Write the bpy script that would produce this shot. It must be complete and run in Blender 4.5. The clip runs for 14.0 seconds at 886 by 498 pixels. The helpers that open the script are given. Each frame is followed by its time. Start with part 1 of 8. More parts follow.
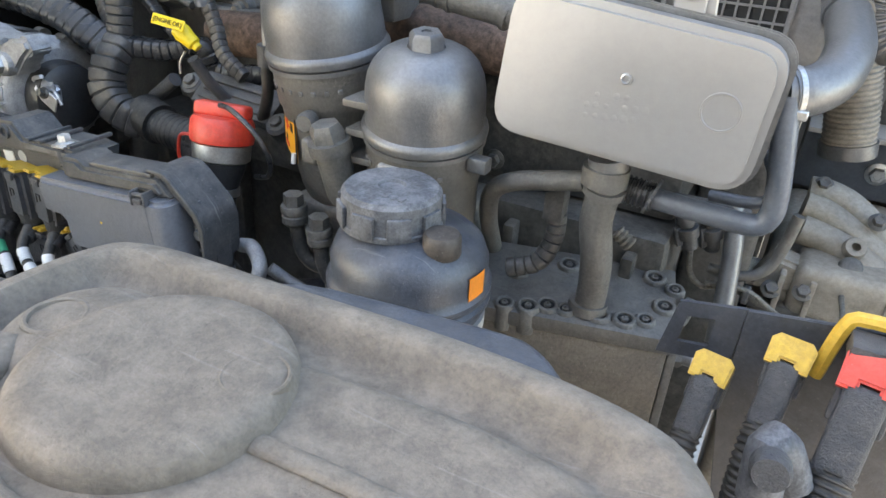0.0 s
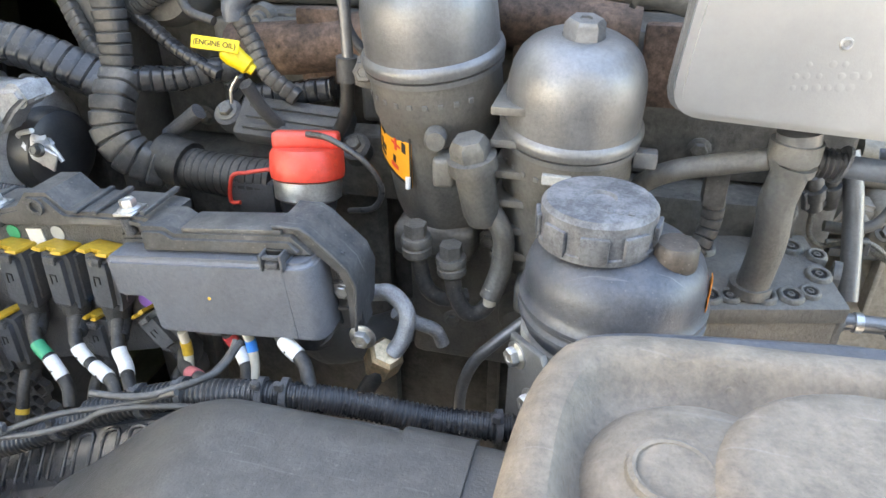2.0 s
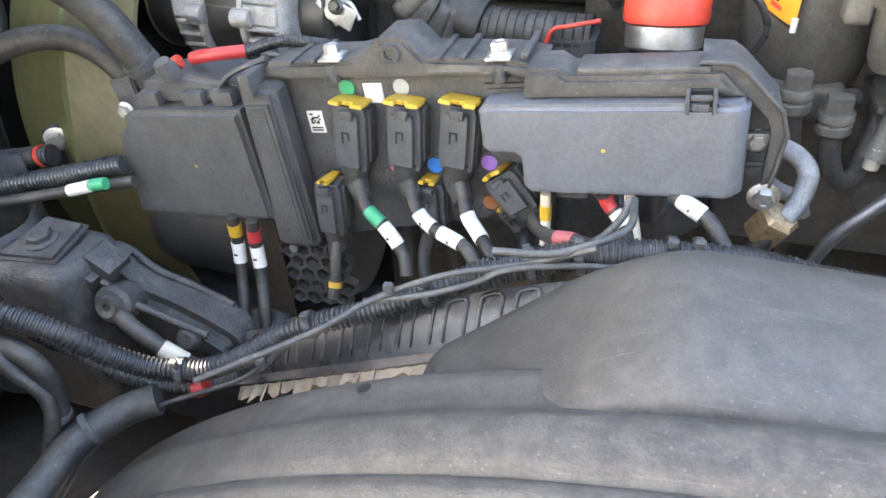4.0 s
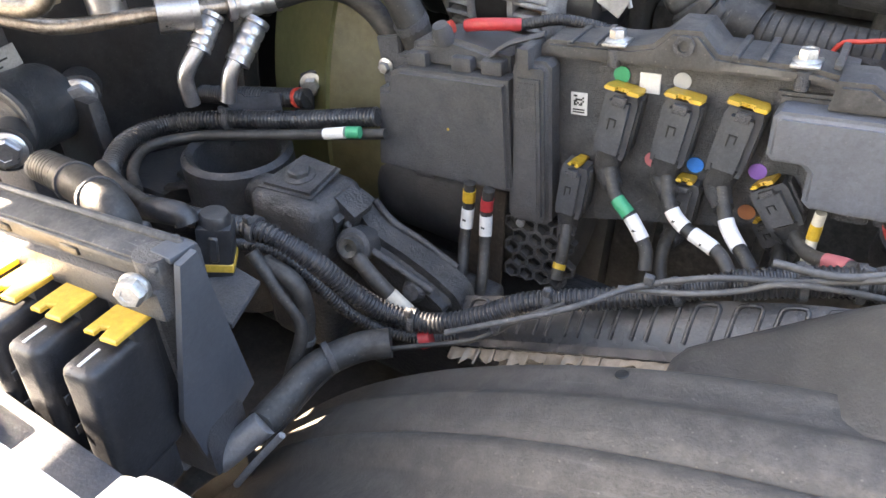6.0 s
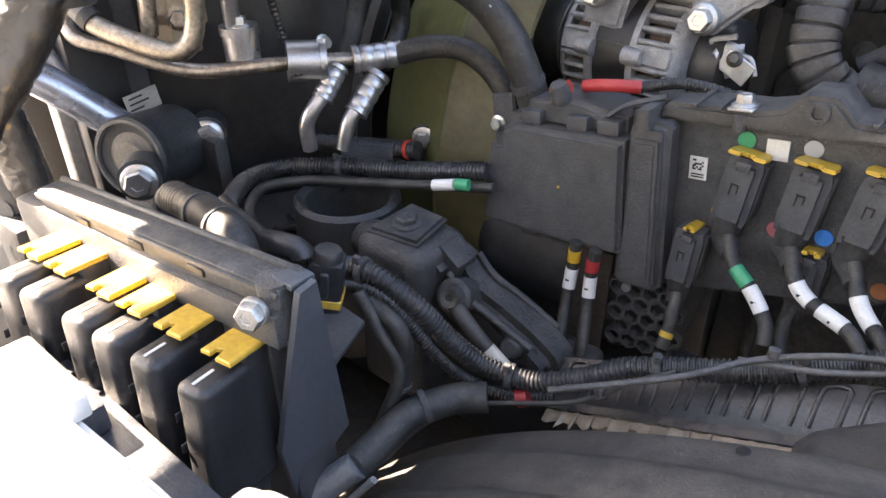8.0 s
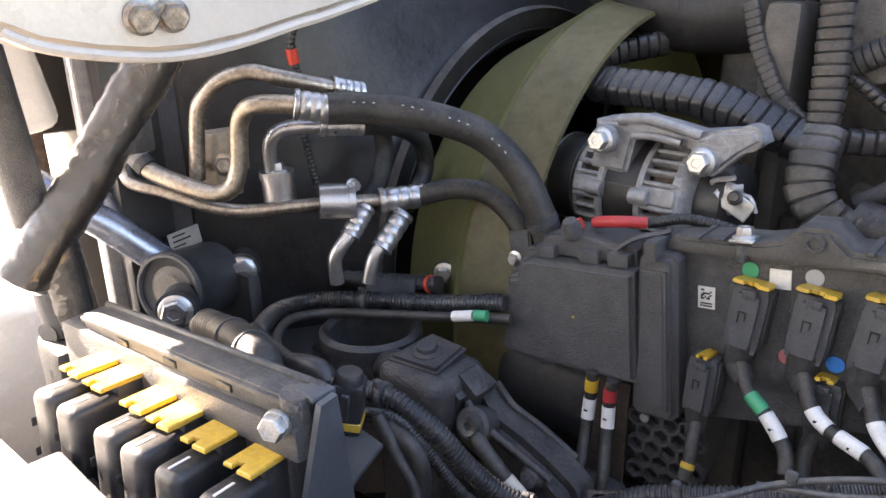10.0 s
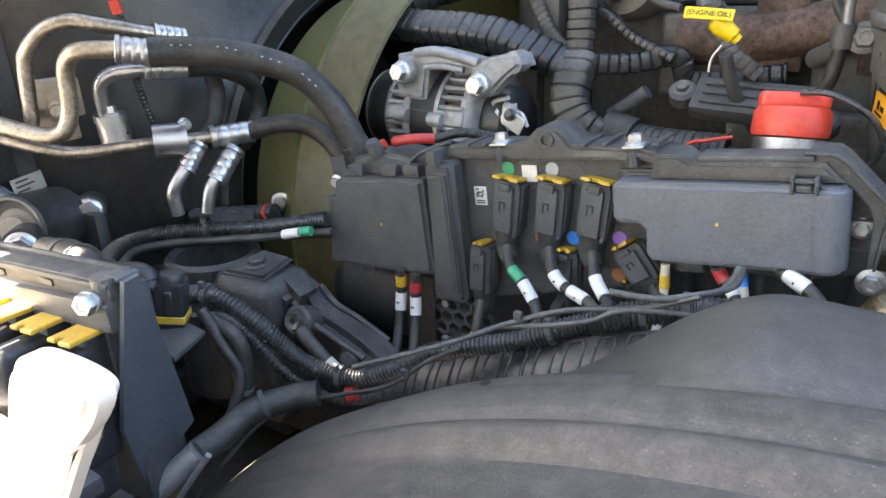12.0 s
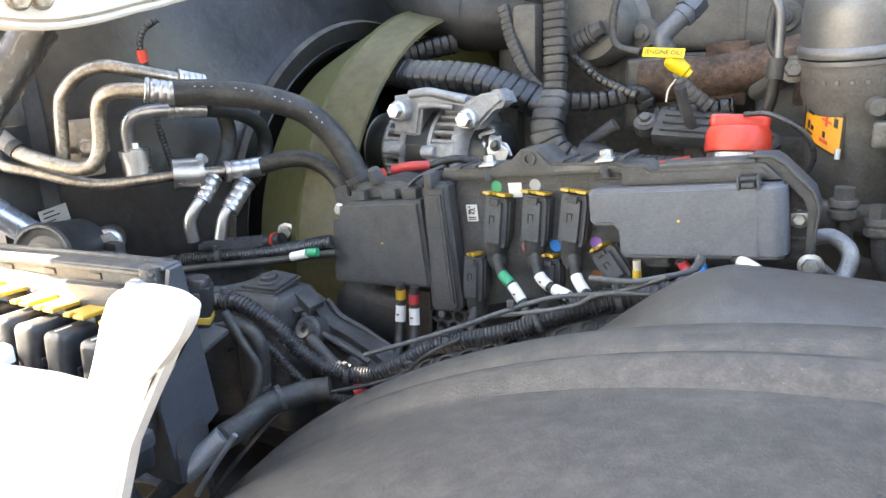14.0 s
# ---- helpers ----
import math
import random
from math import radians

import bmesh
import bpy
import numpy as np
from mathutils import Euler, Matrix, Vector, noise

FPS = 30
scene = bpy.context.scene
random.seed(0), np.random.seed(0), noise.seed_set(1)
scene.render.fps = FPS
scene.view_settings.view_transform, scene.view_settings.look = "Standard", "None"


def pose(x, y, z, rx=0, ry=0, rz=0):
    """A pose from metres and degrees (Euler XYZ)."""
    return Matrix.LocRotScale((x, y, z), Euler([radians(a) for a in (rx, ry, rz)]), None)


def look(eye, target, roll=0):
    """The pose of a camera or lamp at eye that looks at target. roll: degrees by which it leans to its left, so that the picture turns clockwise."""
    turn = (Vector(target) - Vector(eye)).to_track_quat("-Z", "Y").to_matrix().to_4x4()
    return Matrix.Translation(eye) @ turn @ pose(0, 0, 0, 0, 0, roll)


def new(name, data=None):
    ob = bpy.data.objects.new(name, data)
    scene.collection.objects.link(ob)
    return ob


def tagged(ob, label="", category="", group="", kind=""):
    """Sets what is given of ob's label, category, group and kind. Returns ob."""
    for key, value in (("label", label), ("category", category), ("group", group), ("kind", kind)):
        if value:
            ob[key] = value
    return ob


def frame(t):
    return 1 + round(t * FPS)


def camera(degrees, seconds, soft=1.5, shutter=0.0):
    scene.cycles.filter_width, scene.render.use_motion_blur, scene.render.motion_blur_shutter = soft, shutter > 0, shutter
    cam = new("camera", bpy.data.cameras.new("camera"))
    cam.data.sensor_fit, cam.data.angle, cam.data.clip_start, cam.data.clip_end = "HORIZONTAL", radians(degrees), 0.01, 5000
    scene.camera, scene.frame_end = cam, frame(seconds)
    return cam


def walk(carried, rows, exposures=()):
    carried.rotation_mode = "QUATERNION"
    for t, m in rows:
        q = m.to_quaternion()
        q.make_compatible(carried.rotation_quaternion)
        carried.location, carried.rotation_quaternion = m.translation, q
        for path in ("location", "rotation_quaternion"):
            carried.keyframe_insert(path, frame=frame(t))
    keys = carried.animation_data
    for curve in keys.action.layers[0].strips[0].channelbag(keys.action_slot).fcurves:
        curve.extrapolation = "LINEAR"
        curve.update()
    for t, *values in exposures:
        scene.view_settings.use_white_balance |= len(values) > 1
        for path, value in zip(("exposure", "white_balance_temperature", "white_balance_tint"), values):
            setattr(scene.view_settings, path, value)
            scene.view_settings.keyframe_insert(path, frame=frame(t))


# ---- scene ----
cam = camera(66.0, 14.0)
PATH = [
    (0, (0.6266, -0.4234, 1.7659), (0.2343, 0.3543, 1.2746), 3.51),
    (0.5, (0.5670, -0.4029, 1.7992), (0.2258, 0.4026, 1.3145), 2.17),
    (1, (0.4952, -0.4042, 1.8014), (0.1995, 0.4219, 1.3217), 1.18),
    (1.5, (0.4314, -0.4093, 1.7830), (0.1826, 0.4283, 1.2967), 0.08),
    (2, (0.3278, -0.4429, 1.7503), (0.1096, 0.3904, 1.2424), -0.43),
    (2.5, (0.2539, -0.4701, 1.7379), (0.0420, 0.3365, 1.1860), -1.31),
    (3, (0.1803, -0.4827, 1.7224), (-0.0432, 0.3084, 1.1529), -1.82),
    (3.5, (0.0885, -0.4959, 1.6805), (-0.1545, 0.2788, 1.0966), -2.44),
    (3.7, (0.0665, -0.4998, 1.6722), (-0.1895, 0.2648, 1.0807), -2.95),
    (5.8, (-0.0563, -0.5588, 1.6757), (-0.4636, 0.1296, 1.0755), -0.27),
    (6, (-0.0657, -0.5665, 1.6732), (-0.4868, 0.1087, 1.0677), -0.12),
    (6.5, (-0.0833, -0.5718, 1.6584), (-0.5484, 0.0715, 1.0503), 0.41),
    (7, (-0.0905, -0.5763, 1.6548), (-0.5769, 0.0447, 1.0401), 0.20),
    (7.5, (-0.0894, -0.5816, 1.6562), (-0.5823, 0.0284, 1.0358), -0.07),
    (8, (-0.0850, -0.5845, 1.6572), (-0.6311, 0.0695, 1.1337), -0.14),
    (8.5, (-0.0919, -0.5990, 1.6505), (-0.7035, 0.1162, 1.3122), -0.80),
    (8.7, (-0.0943, -0.6043, 1.6466), (-0.7136, 0.1151, 1.3321), -0.81),
    (10.8, (0.0001, -0.6135, 1.6562), (-0.6368, 0.0784, 1.3162), -0.84),
    (11, (0.0174, -0.6196, 1.6503), (-0.6147, 0.0750, 1.3066), -0.91),
    (11.5, (0.0771, -0.6237, 1.6372), (-0.5104, 0.0991, 1.2733), -1.55),
    (12, (0.1228, -0.6445, 1.6328), (-0.3997, 0.1202, 1.2557), -2.16),
    (12.5, (0.1329, -0.6828, 1.6244), (-0.3517, 0.1014, 1.2368), -2.49),
    (13, (0.1360, -0.7224, 1.6151), (-0.3478, 0.0629, 1.2288), -2.76),
    (13.5, (0.1483, -0.7550, 1.6060), (-0.3487, 0.0468, 1.2743), -2.72),
    (14, (0.1631, -0.7537, 1.5925), (-0.3478, 0.0597, 1.3143), -2.43),
]
EXPOSURES = [
    (0.0, 4.08, 8000, 10), (1.0, 4.33, 8050, 9), (2.0, 4.66, 8100, 10), (3.0, 4.80, 8200, 10), (3.5, 5.08, 8200, 11), (6.0, 4.60, 8300, 16), (7.5, 4.0, 8300, 17), (8.5, 4.05, 8200, 20), (11.0, 3.85, 8000, 18), (12.0, 4.27, 7900, 12), (12.5, 4.72, 7900, 11), (14.0, 4.58, 7900, 11),
]
walk(cam, [(t, look(eye, target, roll)) for t, eye, target, roll in PATH], EXPOSURES)

# ---- world, sun, exposure ----
SUN_AZ, SUN_EL = 257.1, 37.5
world = bpy.data.worlds.new("sky_world")
scene.world = world
world.use_nodes = True
_nt = world.node_tree
_sky = _nt.nodes.new("ShaderNodeTexSky")
_sky.sky_type = "NISHITA"
_sky.sun_disc = False
_sky.sun_elevation = radians(SUN_EL)
_sky.sun_rotation = radians(SUN_AZ)
_nt.links.new(_sky.outputs[0], _nt.nodes["Background"].inputs[0])
_nt.nodes["Background"].inputs[1].default_value = 0.085


def sun_lamp():
    data = bpy.data.lights.new("sun", "SUN")
    data.energy, data.angle, data.color = 5.0, radians(0.6), (1.0, 0.94, 0.86)
    ob = new("sun", data)
    away = Vector((SUN_DIR[0], SUN_DIR[1], SUN_DIR[2]))
    ob.matrix_world = look(away * 6, (0, 0, 0))
    return ob


SUN_DIR = (-0.70, -0.16, 0.55)
# front edge of the unseen wall added beside the truck
WALL_X = -1.44
sun_lamp()


# ---- materials ----
def mat(name, color, rough=0.5, metal=0.0, vary=0.25, scale=30.0, bump=0.15, grain=400.0, dust=0.0, dust_color=(0.32, 0.29, 0.25), spec=0.5, coat=0.0, scuff=0.0):
    """A painted, moulded or cast surface: coarse stains, fine grain, optional dust in patches."""
    m = bpy.data.materials.new(name)
    m.use_nodes = True
    nt = m.node_tree
    bs = nt.nodes["Principled BSDF"]
    tc = nt.nodes.new("ShaderNodeTexCoord")
    n1 = nt.nodes.new("ShaderNodeTexNoise")
    n1.inputs["Scale"].default_value, n1.inputs["Detail"].default_value = scale, 5
    n2 = nt.nodes.new("ShaderNodeTexNoise")
    n2.inputs["Scale"].default_value, n2.inputs["Detail"].default_value = grain, 2
    for n in (n1, n2):
        nt.links.new(tc.outputs["Object"], n.inputs["Vector"])
    mul = nt.nodes.new("ShaderNodeMapRange")
    mul.inputs["From Min"].default_value, mul.inputs["From Max"].default_value = 0.3, 0.7
    mul.inputs["To Min"].default_value, mul.inputs["To Max"].default_value = 1 - vary, 1 + vary
    nt.links.new(n1.outputs["Fac"], mul.inputs["Value"])
    vm = nt.nodes.new("ShaderNodeVectorMath")
    vm.operation = "SCALE"
    vm.inputs[0].default_value = color
    nt.links.new(mul.outputs[0], vm.inputs["Scale"])
    out = vm.outputs[0]
    fine = nt.nodes.new("ShaderNodeTexNoise")
    fine.inputs["Scale"].default_value, fine.inputs["Detail"].default_value, fine.inputs["Roughness"].default_value = scale * 6.5, 8, 0.75
    nt.links.new(tc.outputs["Object"], fine.inputs["Vector"])
    fr = nt.nodes.new("ShaderNodeMapRange")
    fr.inputs["From Min"].default_value, fr.inputs["From Max"].default_value = 0.34, 0.66
    fr.inputs["To Min"].default_value, fr.inputs["To Max"].default_value = 1 - min(0.6, vary * 1.3), 1 + vary * 1.3
    nt.links.new(fine.outputs["Fac"], fr.inputs["Value"])
    v2 = nt.nodes.new("ShaderNodeVectorMath")
    v2.operation = "SCALE"
    nt.links.new(out, v2.inputs[0])
    nt.links.new(fr.outputs[0], v2.inputs["Scale"])
    out = v2.outputs[0]
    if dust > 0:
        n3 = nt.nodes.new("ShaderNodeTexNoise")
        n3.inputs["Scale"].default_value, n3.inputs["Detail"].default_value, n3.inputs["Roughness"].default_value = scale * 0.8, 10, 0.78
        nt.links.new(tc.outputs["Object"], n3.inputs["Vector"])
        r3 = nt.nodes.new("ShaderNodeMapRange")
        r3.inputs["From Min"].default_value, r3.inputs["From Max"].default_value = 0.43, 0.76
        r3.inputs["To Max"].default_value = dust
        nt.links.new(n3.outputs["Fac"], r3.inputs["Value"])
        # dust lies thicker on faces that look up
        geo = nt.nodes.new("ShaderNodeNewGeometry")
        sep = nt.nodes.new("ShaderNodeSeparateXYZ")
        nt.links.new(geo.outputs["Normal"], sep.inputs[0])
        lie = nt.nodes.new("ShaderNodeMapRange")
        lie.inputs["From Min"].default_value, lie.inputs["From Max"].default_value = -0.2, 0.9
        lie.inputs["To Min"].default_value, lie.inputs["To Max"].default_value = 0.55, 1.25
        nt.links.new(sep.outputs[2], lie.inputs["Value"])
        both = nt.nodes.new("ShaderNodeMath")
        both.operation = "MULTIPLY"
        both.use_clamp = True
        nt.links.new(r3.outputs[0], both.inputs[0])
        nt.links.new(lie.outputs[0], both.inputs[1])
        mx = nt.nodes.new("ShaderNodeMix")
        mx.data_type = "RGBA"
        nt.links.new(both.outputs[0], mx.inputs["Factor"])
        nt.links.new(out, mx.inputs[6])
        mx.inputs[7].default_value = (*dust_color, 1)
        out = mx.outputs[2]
        # pale specks
        vo = nt.nodes.new("ShaderNodeTexVoronoi")
        vo.inputs["Scale"].default_value = 160
        nt.links.new(tc.outputs["Object"], vo.inputs["Vector"])
        sp = nt.nodes.new("ShaderNodeMapRange")
        sp.inputs["From Min"].default_value, sp.inputs["From Max"].default_value = 0.14, 0.09
        sp.inputs["To Max"].default_value = 0.0 if dust > 0.3 else dust * 0.8
        nt.links.new(vo.outputs["Distance"], sp.inputs["Value"])
        ms = nt.nodes.new("ShaderNodeMix")
        ms.data_type = "RGBA"
        nt.links.new(sp.outputs[0], ms.inputs["Factor"])
        nt.links.new(out, ms.inputs[6])
        ms.inputs[7].default_value = (*[min(0.6, c * 1.25) for c in dust_color], 1)
        out = ms.outputs[2]
    if scuff > 0:
        for turn, thr in ((0.35, 0.66), (-0.9, 0.69)):
            mp = nt.nodes.new("ShaderNodeMapping")
            mp.inputs["Rotation"].default_value = (0.2, 0.3, turn)
            mp.inputs["Scale"].default_value = (14, 320, 14)
            nt.links.new(tc.outputs["Object"], mp.inputs["Vector"])
            n4 = nt.nodes.new("ShaderNodeTexNoise")
            n4.inputs["Scale"].default_value, n4.inputs["Detail"].default_value = 1.0, 3
            nt.links.new(mp.outputs[0], n4.inputs["Vector"])
            r4 = nt.nodes.new("ShaderNodeMapRange")
            r4.inputs["From Min"].default_value, r4.inputs["From Max"].default_value = thr, thr + 0.05
            r4.inputs["To Max"].default_value = scuff
            nt.links.new(n4.outputs["Fac"], r4.inputs["Value"])
            m4 = nt.nodes.new("ShaderNodeMix")
            m4.data_type = "RGBA"
            nt.links.new(r4.outputs[0], m4.inputs["Factor"])
            nt.links.new(out, m4.inputs[6])
            m4.inputs[7].default_value = (0.42, 0.41, 0.39, 1)
            out = m4.outputs[2]
    nt.links.new(out, bs.inputs["Base Color"])
    rr = nt.nodes.new("ShaderNodeMapRange")
    rr.inputs["To Min"].default_value, rr.inputs["To Max"].default_value = max(0.05, rough - 0.12), min(1, rough + 0.12)
    nt.links.new(n1.outputs["Fac"], rr.inputs["Value"])
    nt.links.new(rr.outputs[0], bs.inputs["Roughness"])
    bs.inputs["Metallic"].default_value = metal
    bs.inputs["Specular IOR Level"].default_value = spec
    bs.inputs["Coat Weight"].default_value = coat
    bp = nt.nodes.new("ShaderNodeBump")
    bp.inputs["Strength"].default_value, bp.inputs["Distance"].default_value = min(1.0, bump * 1.7), 0.001
    hs = nt.nodes.new("ShaderNodeMath")
    hs.operation = "MULTIPLY_ADD"
    hs.inputs[1].default_value = 1.5
    nt.links.new(fine.outputs["Fac"], hs.inputs[0])
    nt.links.new(n2.outputs["Fac"], hs.inputs[2])
    nt.links.new(hs.outputs[0], bp.inputs["Height"])
    nt.links.new(bp.outputs[0], bs.inputs["Normal"])
    return m


M = {}
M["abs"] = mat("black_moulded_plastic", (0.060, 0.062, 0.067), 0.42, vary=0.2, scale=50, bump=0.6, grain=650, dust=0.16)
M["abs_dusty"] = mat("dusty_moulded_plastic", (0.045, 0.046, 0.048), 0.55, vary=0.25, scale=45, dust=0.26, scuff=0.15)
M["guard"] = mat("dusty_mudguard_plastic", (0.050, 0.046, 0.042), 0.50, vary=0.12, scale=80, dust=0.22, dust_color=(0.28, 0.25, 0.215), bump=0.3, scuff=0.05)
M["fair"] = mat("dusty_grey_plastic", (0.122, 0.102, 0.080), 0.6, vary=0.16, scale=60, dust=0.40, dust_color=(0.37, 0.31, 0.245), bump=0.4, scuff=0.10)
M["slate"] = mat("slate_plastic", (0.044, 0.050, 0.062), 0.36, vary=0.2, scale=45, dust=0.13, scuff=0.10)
# lid plastic, lightened and blued in colour for the sky it reflects
M["lid_sky"] = mat("black_plastic_sky_tint", (0.100, 0.110, 0.130), 0.40, vary=0.12, scale=40, bump=0.3, grain=650, dust=0.10)
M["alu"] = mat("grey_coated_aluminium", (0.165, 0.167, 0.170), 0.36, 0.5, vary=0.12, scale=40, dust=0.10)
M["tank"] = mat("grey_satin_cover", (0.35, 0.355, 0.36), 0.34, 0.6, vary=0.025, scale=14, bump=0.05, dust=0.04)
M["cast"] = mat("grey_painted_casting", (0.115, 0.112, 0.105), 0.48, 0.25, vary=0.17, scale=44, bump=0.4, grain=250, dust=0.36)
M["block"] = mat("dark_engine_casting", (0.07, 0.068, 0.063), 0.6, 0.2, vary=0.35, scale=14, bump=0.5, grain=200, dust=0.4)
M["steel"] = mat("bright_steel", (0.52, 0.52, 0.51), 0.42, 1.0, vary=0.15, scale=60)
M["zinc"] = mat("yellow_zinc_tube", (0.37, 0.32, 0.26), 0.42, 1.0, vary=0.3, scale=25)
M["raw"] = mat("bare_cast_aluminium", (0.36, 0.37, 0.385), 0.44, 0.75, vary=0.2, scale=90, bump=0.7, grain=500, dust=0.06)
M["black_iron"] = mat("black_painted_iron", (0.032, 0.034, 0.038), 0.32, 0.0, vary=0.3, scale=40, bump=0.5, grain=220, dust=0.12, spec=0.4)
M["black_cast"] = mat("black_cast_iron", (0.034, 0.035, 0.038), 0.40, 0.0, vary=0.35, scale=40, bump=0.9, grain=260, dust=0.16)
M["plug_grey"] = mat("satin_plug_plastic", (0.060, 0.065, 0.074), 0.40, vary=0.15, scale=50, dust=0.12)
M["plug_black"] = mat("smooth_black_plastic", (0.022, 0.023, 0.026), 0.36, vary=0.2, scale=40, dust=0.1)
M["rubber"] = mat("black_rubber", (0.018, 0.018, 0.018), 0.55, vary=0.25, dust=0.2)
M["loom"] = mat("black_corrugated_plastic", (0.026, 0.027, 0.030), 0.28, vary=0.2, dust=0.14)
M["loom_grey"] = mat("dusty_loom_plastic", (0.05, 0.05, 0.051), 0.46, vary=0.25, dust=0.3)
M["yellow"] = mat("yellow_plastic", (0.50, 0.31, 0.03), 0.4, vary=0.15, dust=0.08)
M["yellow_bright"] = mat("warm_yellow_plastic", (0.58, 0.36, 0.05), 0.42, vary=0.12, dust=0.1)
M["lemon"] = mat("lemon_yellow_plastic", (0.76, 0.56, 0.02), 0.4, vary=0.1)
M["red"] = mat("red_plastic", (0.62, 0.05, 0.03), 0.42, vary=0.12, dust=0.2)
M["red_dark"] = mat("dark_red_sleeve", (0.38, 0.025, 0.03), 0.42, vary=0.12, dust=0.12)
M["white_lab"] = mat("white_label", (0.62, 0.62, 0.61), 0.5, vary=0.08, scale=60)
M["green_lab"] = mat("green_label", (0.02, 0.28, 0.14), 0.5, vary=0.08)
M["blue_lab"] = mat("blue_label", (0.01, 0.20, 0.65), 0.5, vary=0.08)
M["orange"] = mat("orange_label", (0.75, 0.22, 0.02), 0.5, vary=0.08)
M["amber"] = mat("amber_label", (0.70, 0.30, 0.02), 0.45, vary=0.05)
M["brass"] = mat("worn_brass", (0.62, 0.47, 0.30), 0.38, 0.85, vary=0.25, scale=40)
M["vent_brown"] = mat("brown_dusty_plastic", (0.050, 0.040, 0.033), 0.6, vary=0.3, dust=0.2)
M["paper"] = mat("weathered_paper", (0.30, 0.30, 0.29), 0.6, vary=0.15, scale=60)
# black for print, and for the painted dark of holes and slots
M["ink_and_hole"] = mat("black_ink_and_hole", (0.01, 0.01, 0.01), 0.5)
M["paint_white"] = mat("white_body_paint", (0.78, 0.76, 0.72), 0.25, vary=0.04, bump=0.02, coat=0.5)
M["olive"] = mat("olive_plastic", (0.18, 0.185, 0.085), 0.45, vary=0.2, scale=10, dust=0.2)
M["asphalt"] = mat("asphalt", (0.22, 0.21, 0.20), 0.9, vary=0.2, scale=3, bump=0.6, grain=120)
M["rust"] = mat("rusty_cast_iron", (0.095, 0.062, 0.046), 0.7, 0.2, vary=0.6, scale=16, bump=0.5, grain=200)
M["dark"] = mat("dark_radiator_and_recess", (0.012, 0.012, 0.013), 0.6, vary=0.3)
M["spot_grey"] = mat("grey_spot", (0.32, 0.34, 0.36), 0.5, vary=0.05)
M["spot_violet"] = mat("violet_spot", (0.28, 0.14, 0.50), 0.5, vary=0.05)
M["spot_brown"] = mat("brown_spot", (0.34, 0.13, 0.06), 0.5, vary=0.05)
M["spot_rose"] = mat("rose_spot", (0.42, 0.12, 0.13), 0.5, vary=0.05)
M["spot_cream"] = mat("cream_insulation", (0.50, 0.46, 0.38), 0.5, vary=0.1)
M["slate_dusty"] = mat("dusty_slate_plastic", (0.07, 0.074, 0.082), 0.6, vary=0.35, scale=55, dust=0.65, dust_color=(0.30, 0.30, 0.31))
M["slate_gloss"] = mat("slate_blue_coating", (0.10, 0.115, 0.14), 0.35, 0.2, vary=0.12, dust=0.15)
M["slate_plate"] = mat("slate_painted_steel", (0.075, 0.085, 0.10), 0.45, 0.1, vary=0.1, bump=0.1, dust=0.12)
M["dark_steel"] = mat("dark_laminated_steel", (0.10, 0.10, 0.095), 0.45, 0.7, vary=0.2)
M["olive_dark"] = mat("dark_olive_plastic", (0.14, 0.125, 0.06), 0.5, vary=0.3, scale=8, dust=0.25)
M["shroud"] = mat("black_shroud_plastic", (0.018, 0.018, 0.020), 0.36, vary=0.35, scale=9, bump=0.4, grain=40, dust=0.10)
M["zinc_grey"] = mat("weathered_steel_tube", (0.36, 0.32, 0.28), 0.4, 1.0, vary=0.35, scale=25)
M["foil"] = mat("silver_foil", (0.62, 0.63, 0.65), 0.36, 0.85, vary=0.1, bump=0.5, grain=120)
M["tan"] = mat("tan_plastic", (0.34, 0.27, 0.20), 0.5, vary=0.15, dust=0.2)
M["paint_cream"] = mat("cream_body_paint", (0.47, 0.43, 0.38), 0.3, vary=0.06, bump=0.03, coat=0.3)
M["black_gloss"] = mat("gloss_black_paint", (0.020, 0.019, 0.019), 0.20, vary=0.3, scale=30, bump=1.0, grain=150, spec=0.8, coat=0.6)
M["strut_blue"] = mat("polished_blue_grey_steel", (0.30, 0.33, 0.40), 0.26, 0.75, vary=0.15, scale=30, bump=0.1)
M["beige"] = mat("dusty_beige_casting", (0.30, 0.27, 0.225), 0.55, 0.1, vary=0.2, scale=20, dust=0.4)
M["cast_brown"] = mat("dusty_brown_casting", (0.135, 0.115, 0.092), 0.6, 0.1, vary=0.2, scale=40, bump=0.5, grain=250, dust=0.3)
M["braid"] = mat("braided_sheath", (0.16, 0.15, 0.13), 0.6, vary=0.3, scale=200, bump=0.6)
M["box_grey"] = mat("dusty_grey_box", (0.15, 0.145, 0.14), 0.6, vary=0.15, dust=0.5)
M["cover_black"] = mat("black_engine_cover", (0.030, 0.031, 0.034), 0.46, vary=0.25, scale=20, bump=0.3, dust=0.14)
M["guard_smooth"] = mat("scuffed_mudguard_plastic", (0.056, 0.052, 0.048), 0.42, vary=0.10, scale=60, bump=0.25, grain=500, dust=0.16, dust_color=(0.27, 0.25, 0.22), scuff=0.07)
M["tape"] = mat("black_cloth_tape", (0.030, 0.031, 0.034), 0.6, vary=0.3, scale=120, bump=0.6, grain=700, dust=0.12)
M["alu_smooth"] = mat("smooth_aluminium", (0.42, 0.42, 0.43), 0.32, 0.9, vary=0.12, scale=60, bump=0.1)
M["concrete"] = mat("light_concrete", (0.42, 0.41, 0.39), 0.8, vary=0.12, scale=2, bump=0.4, grain=60)



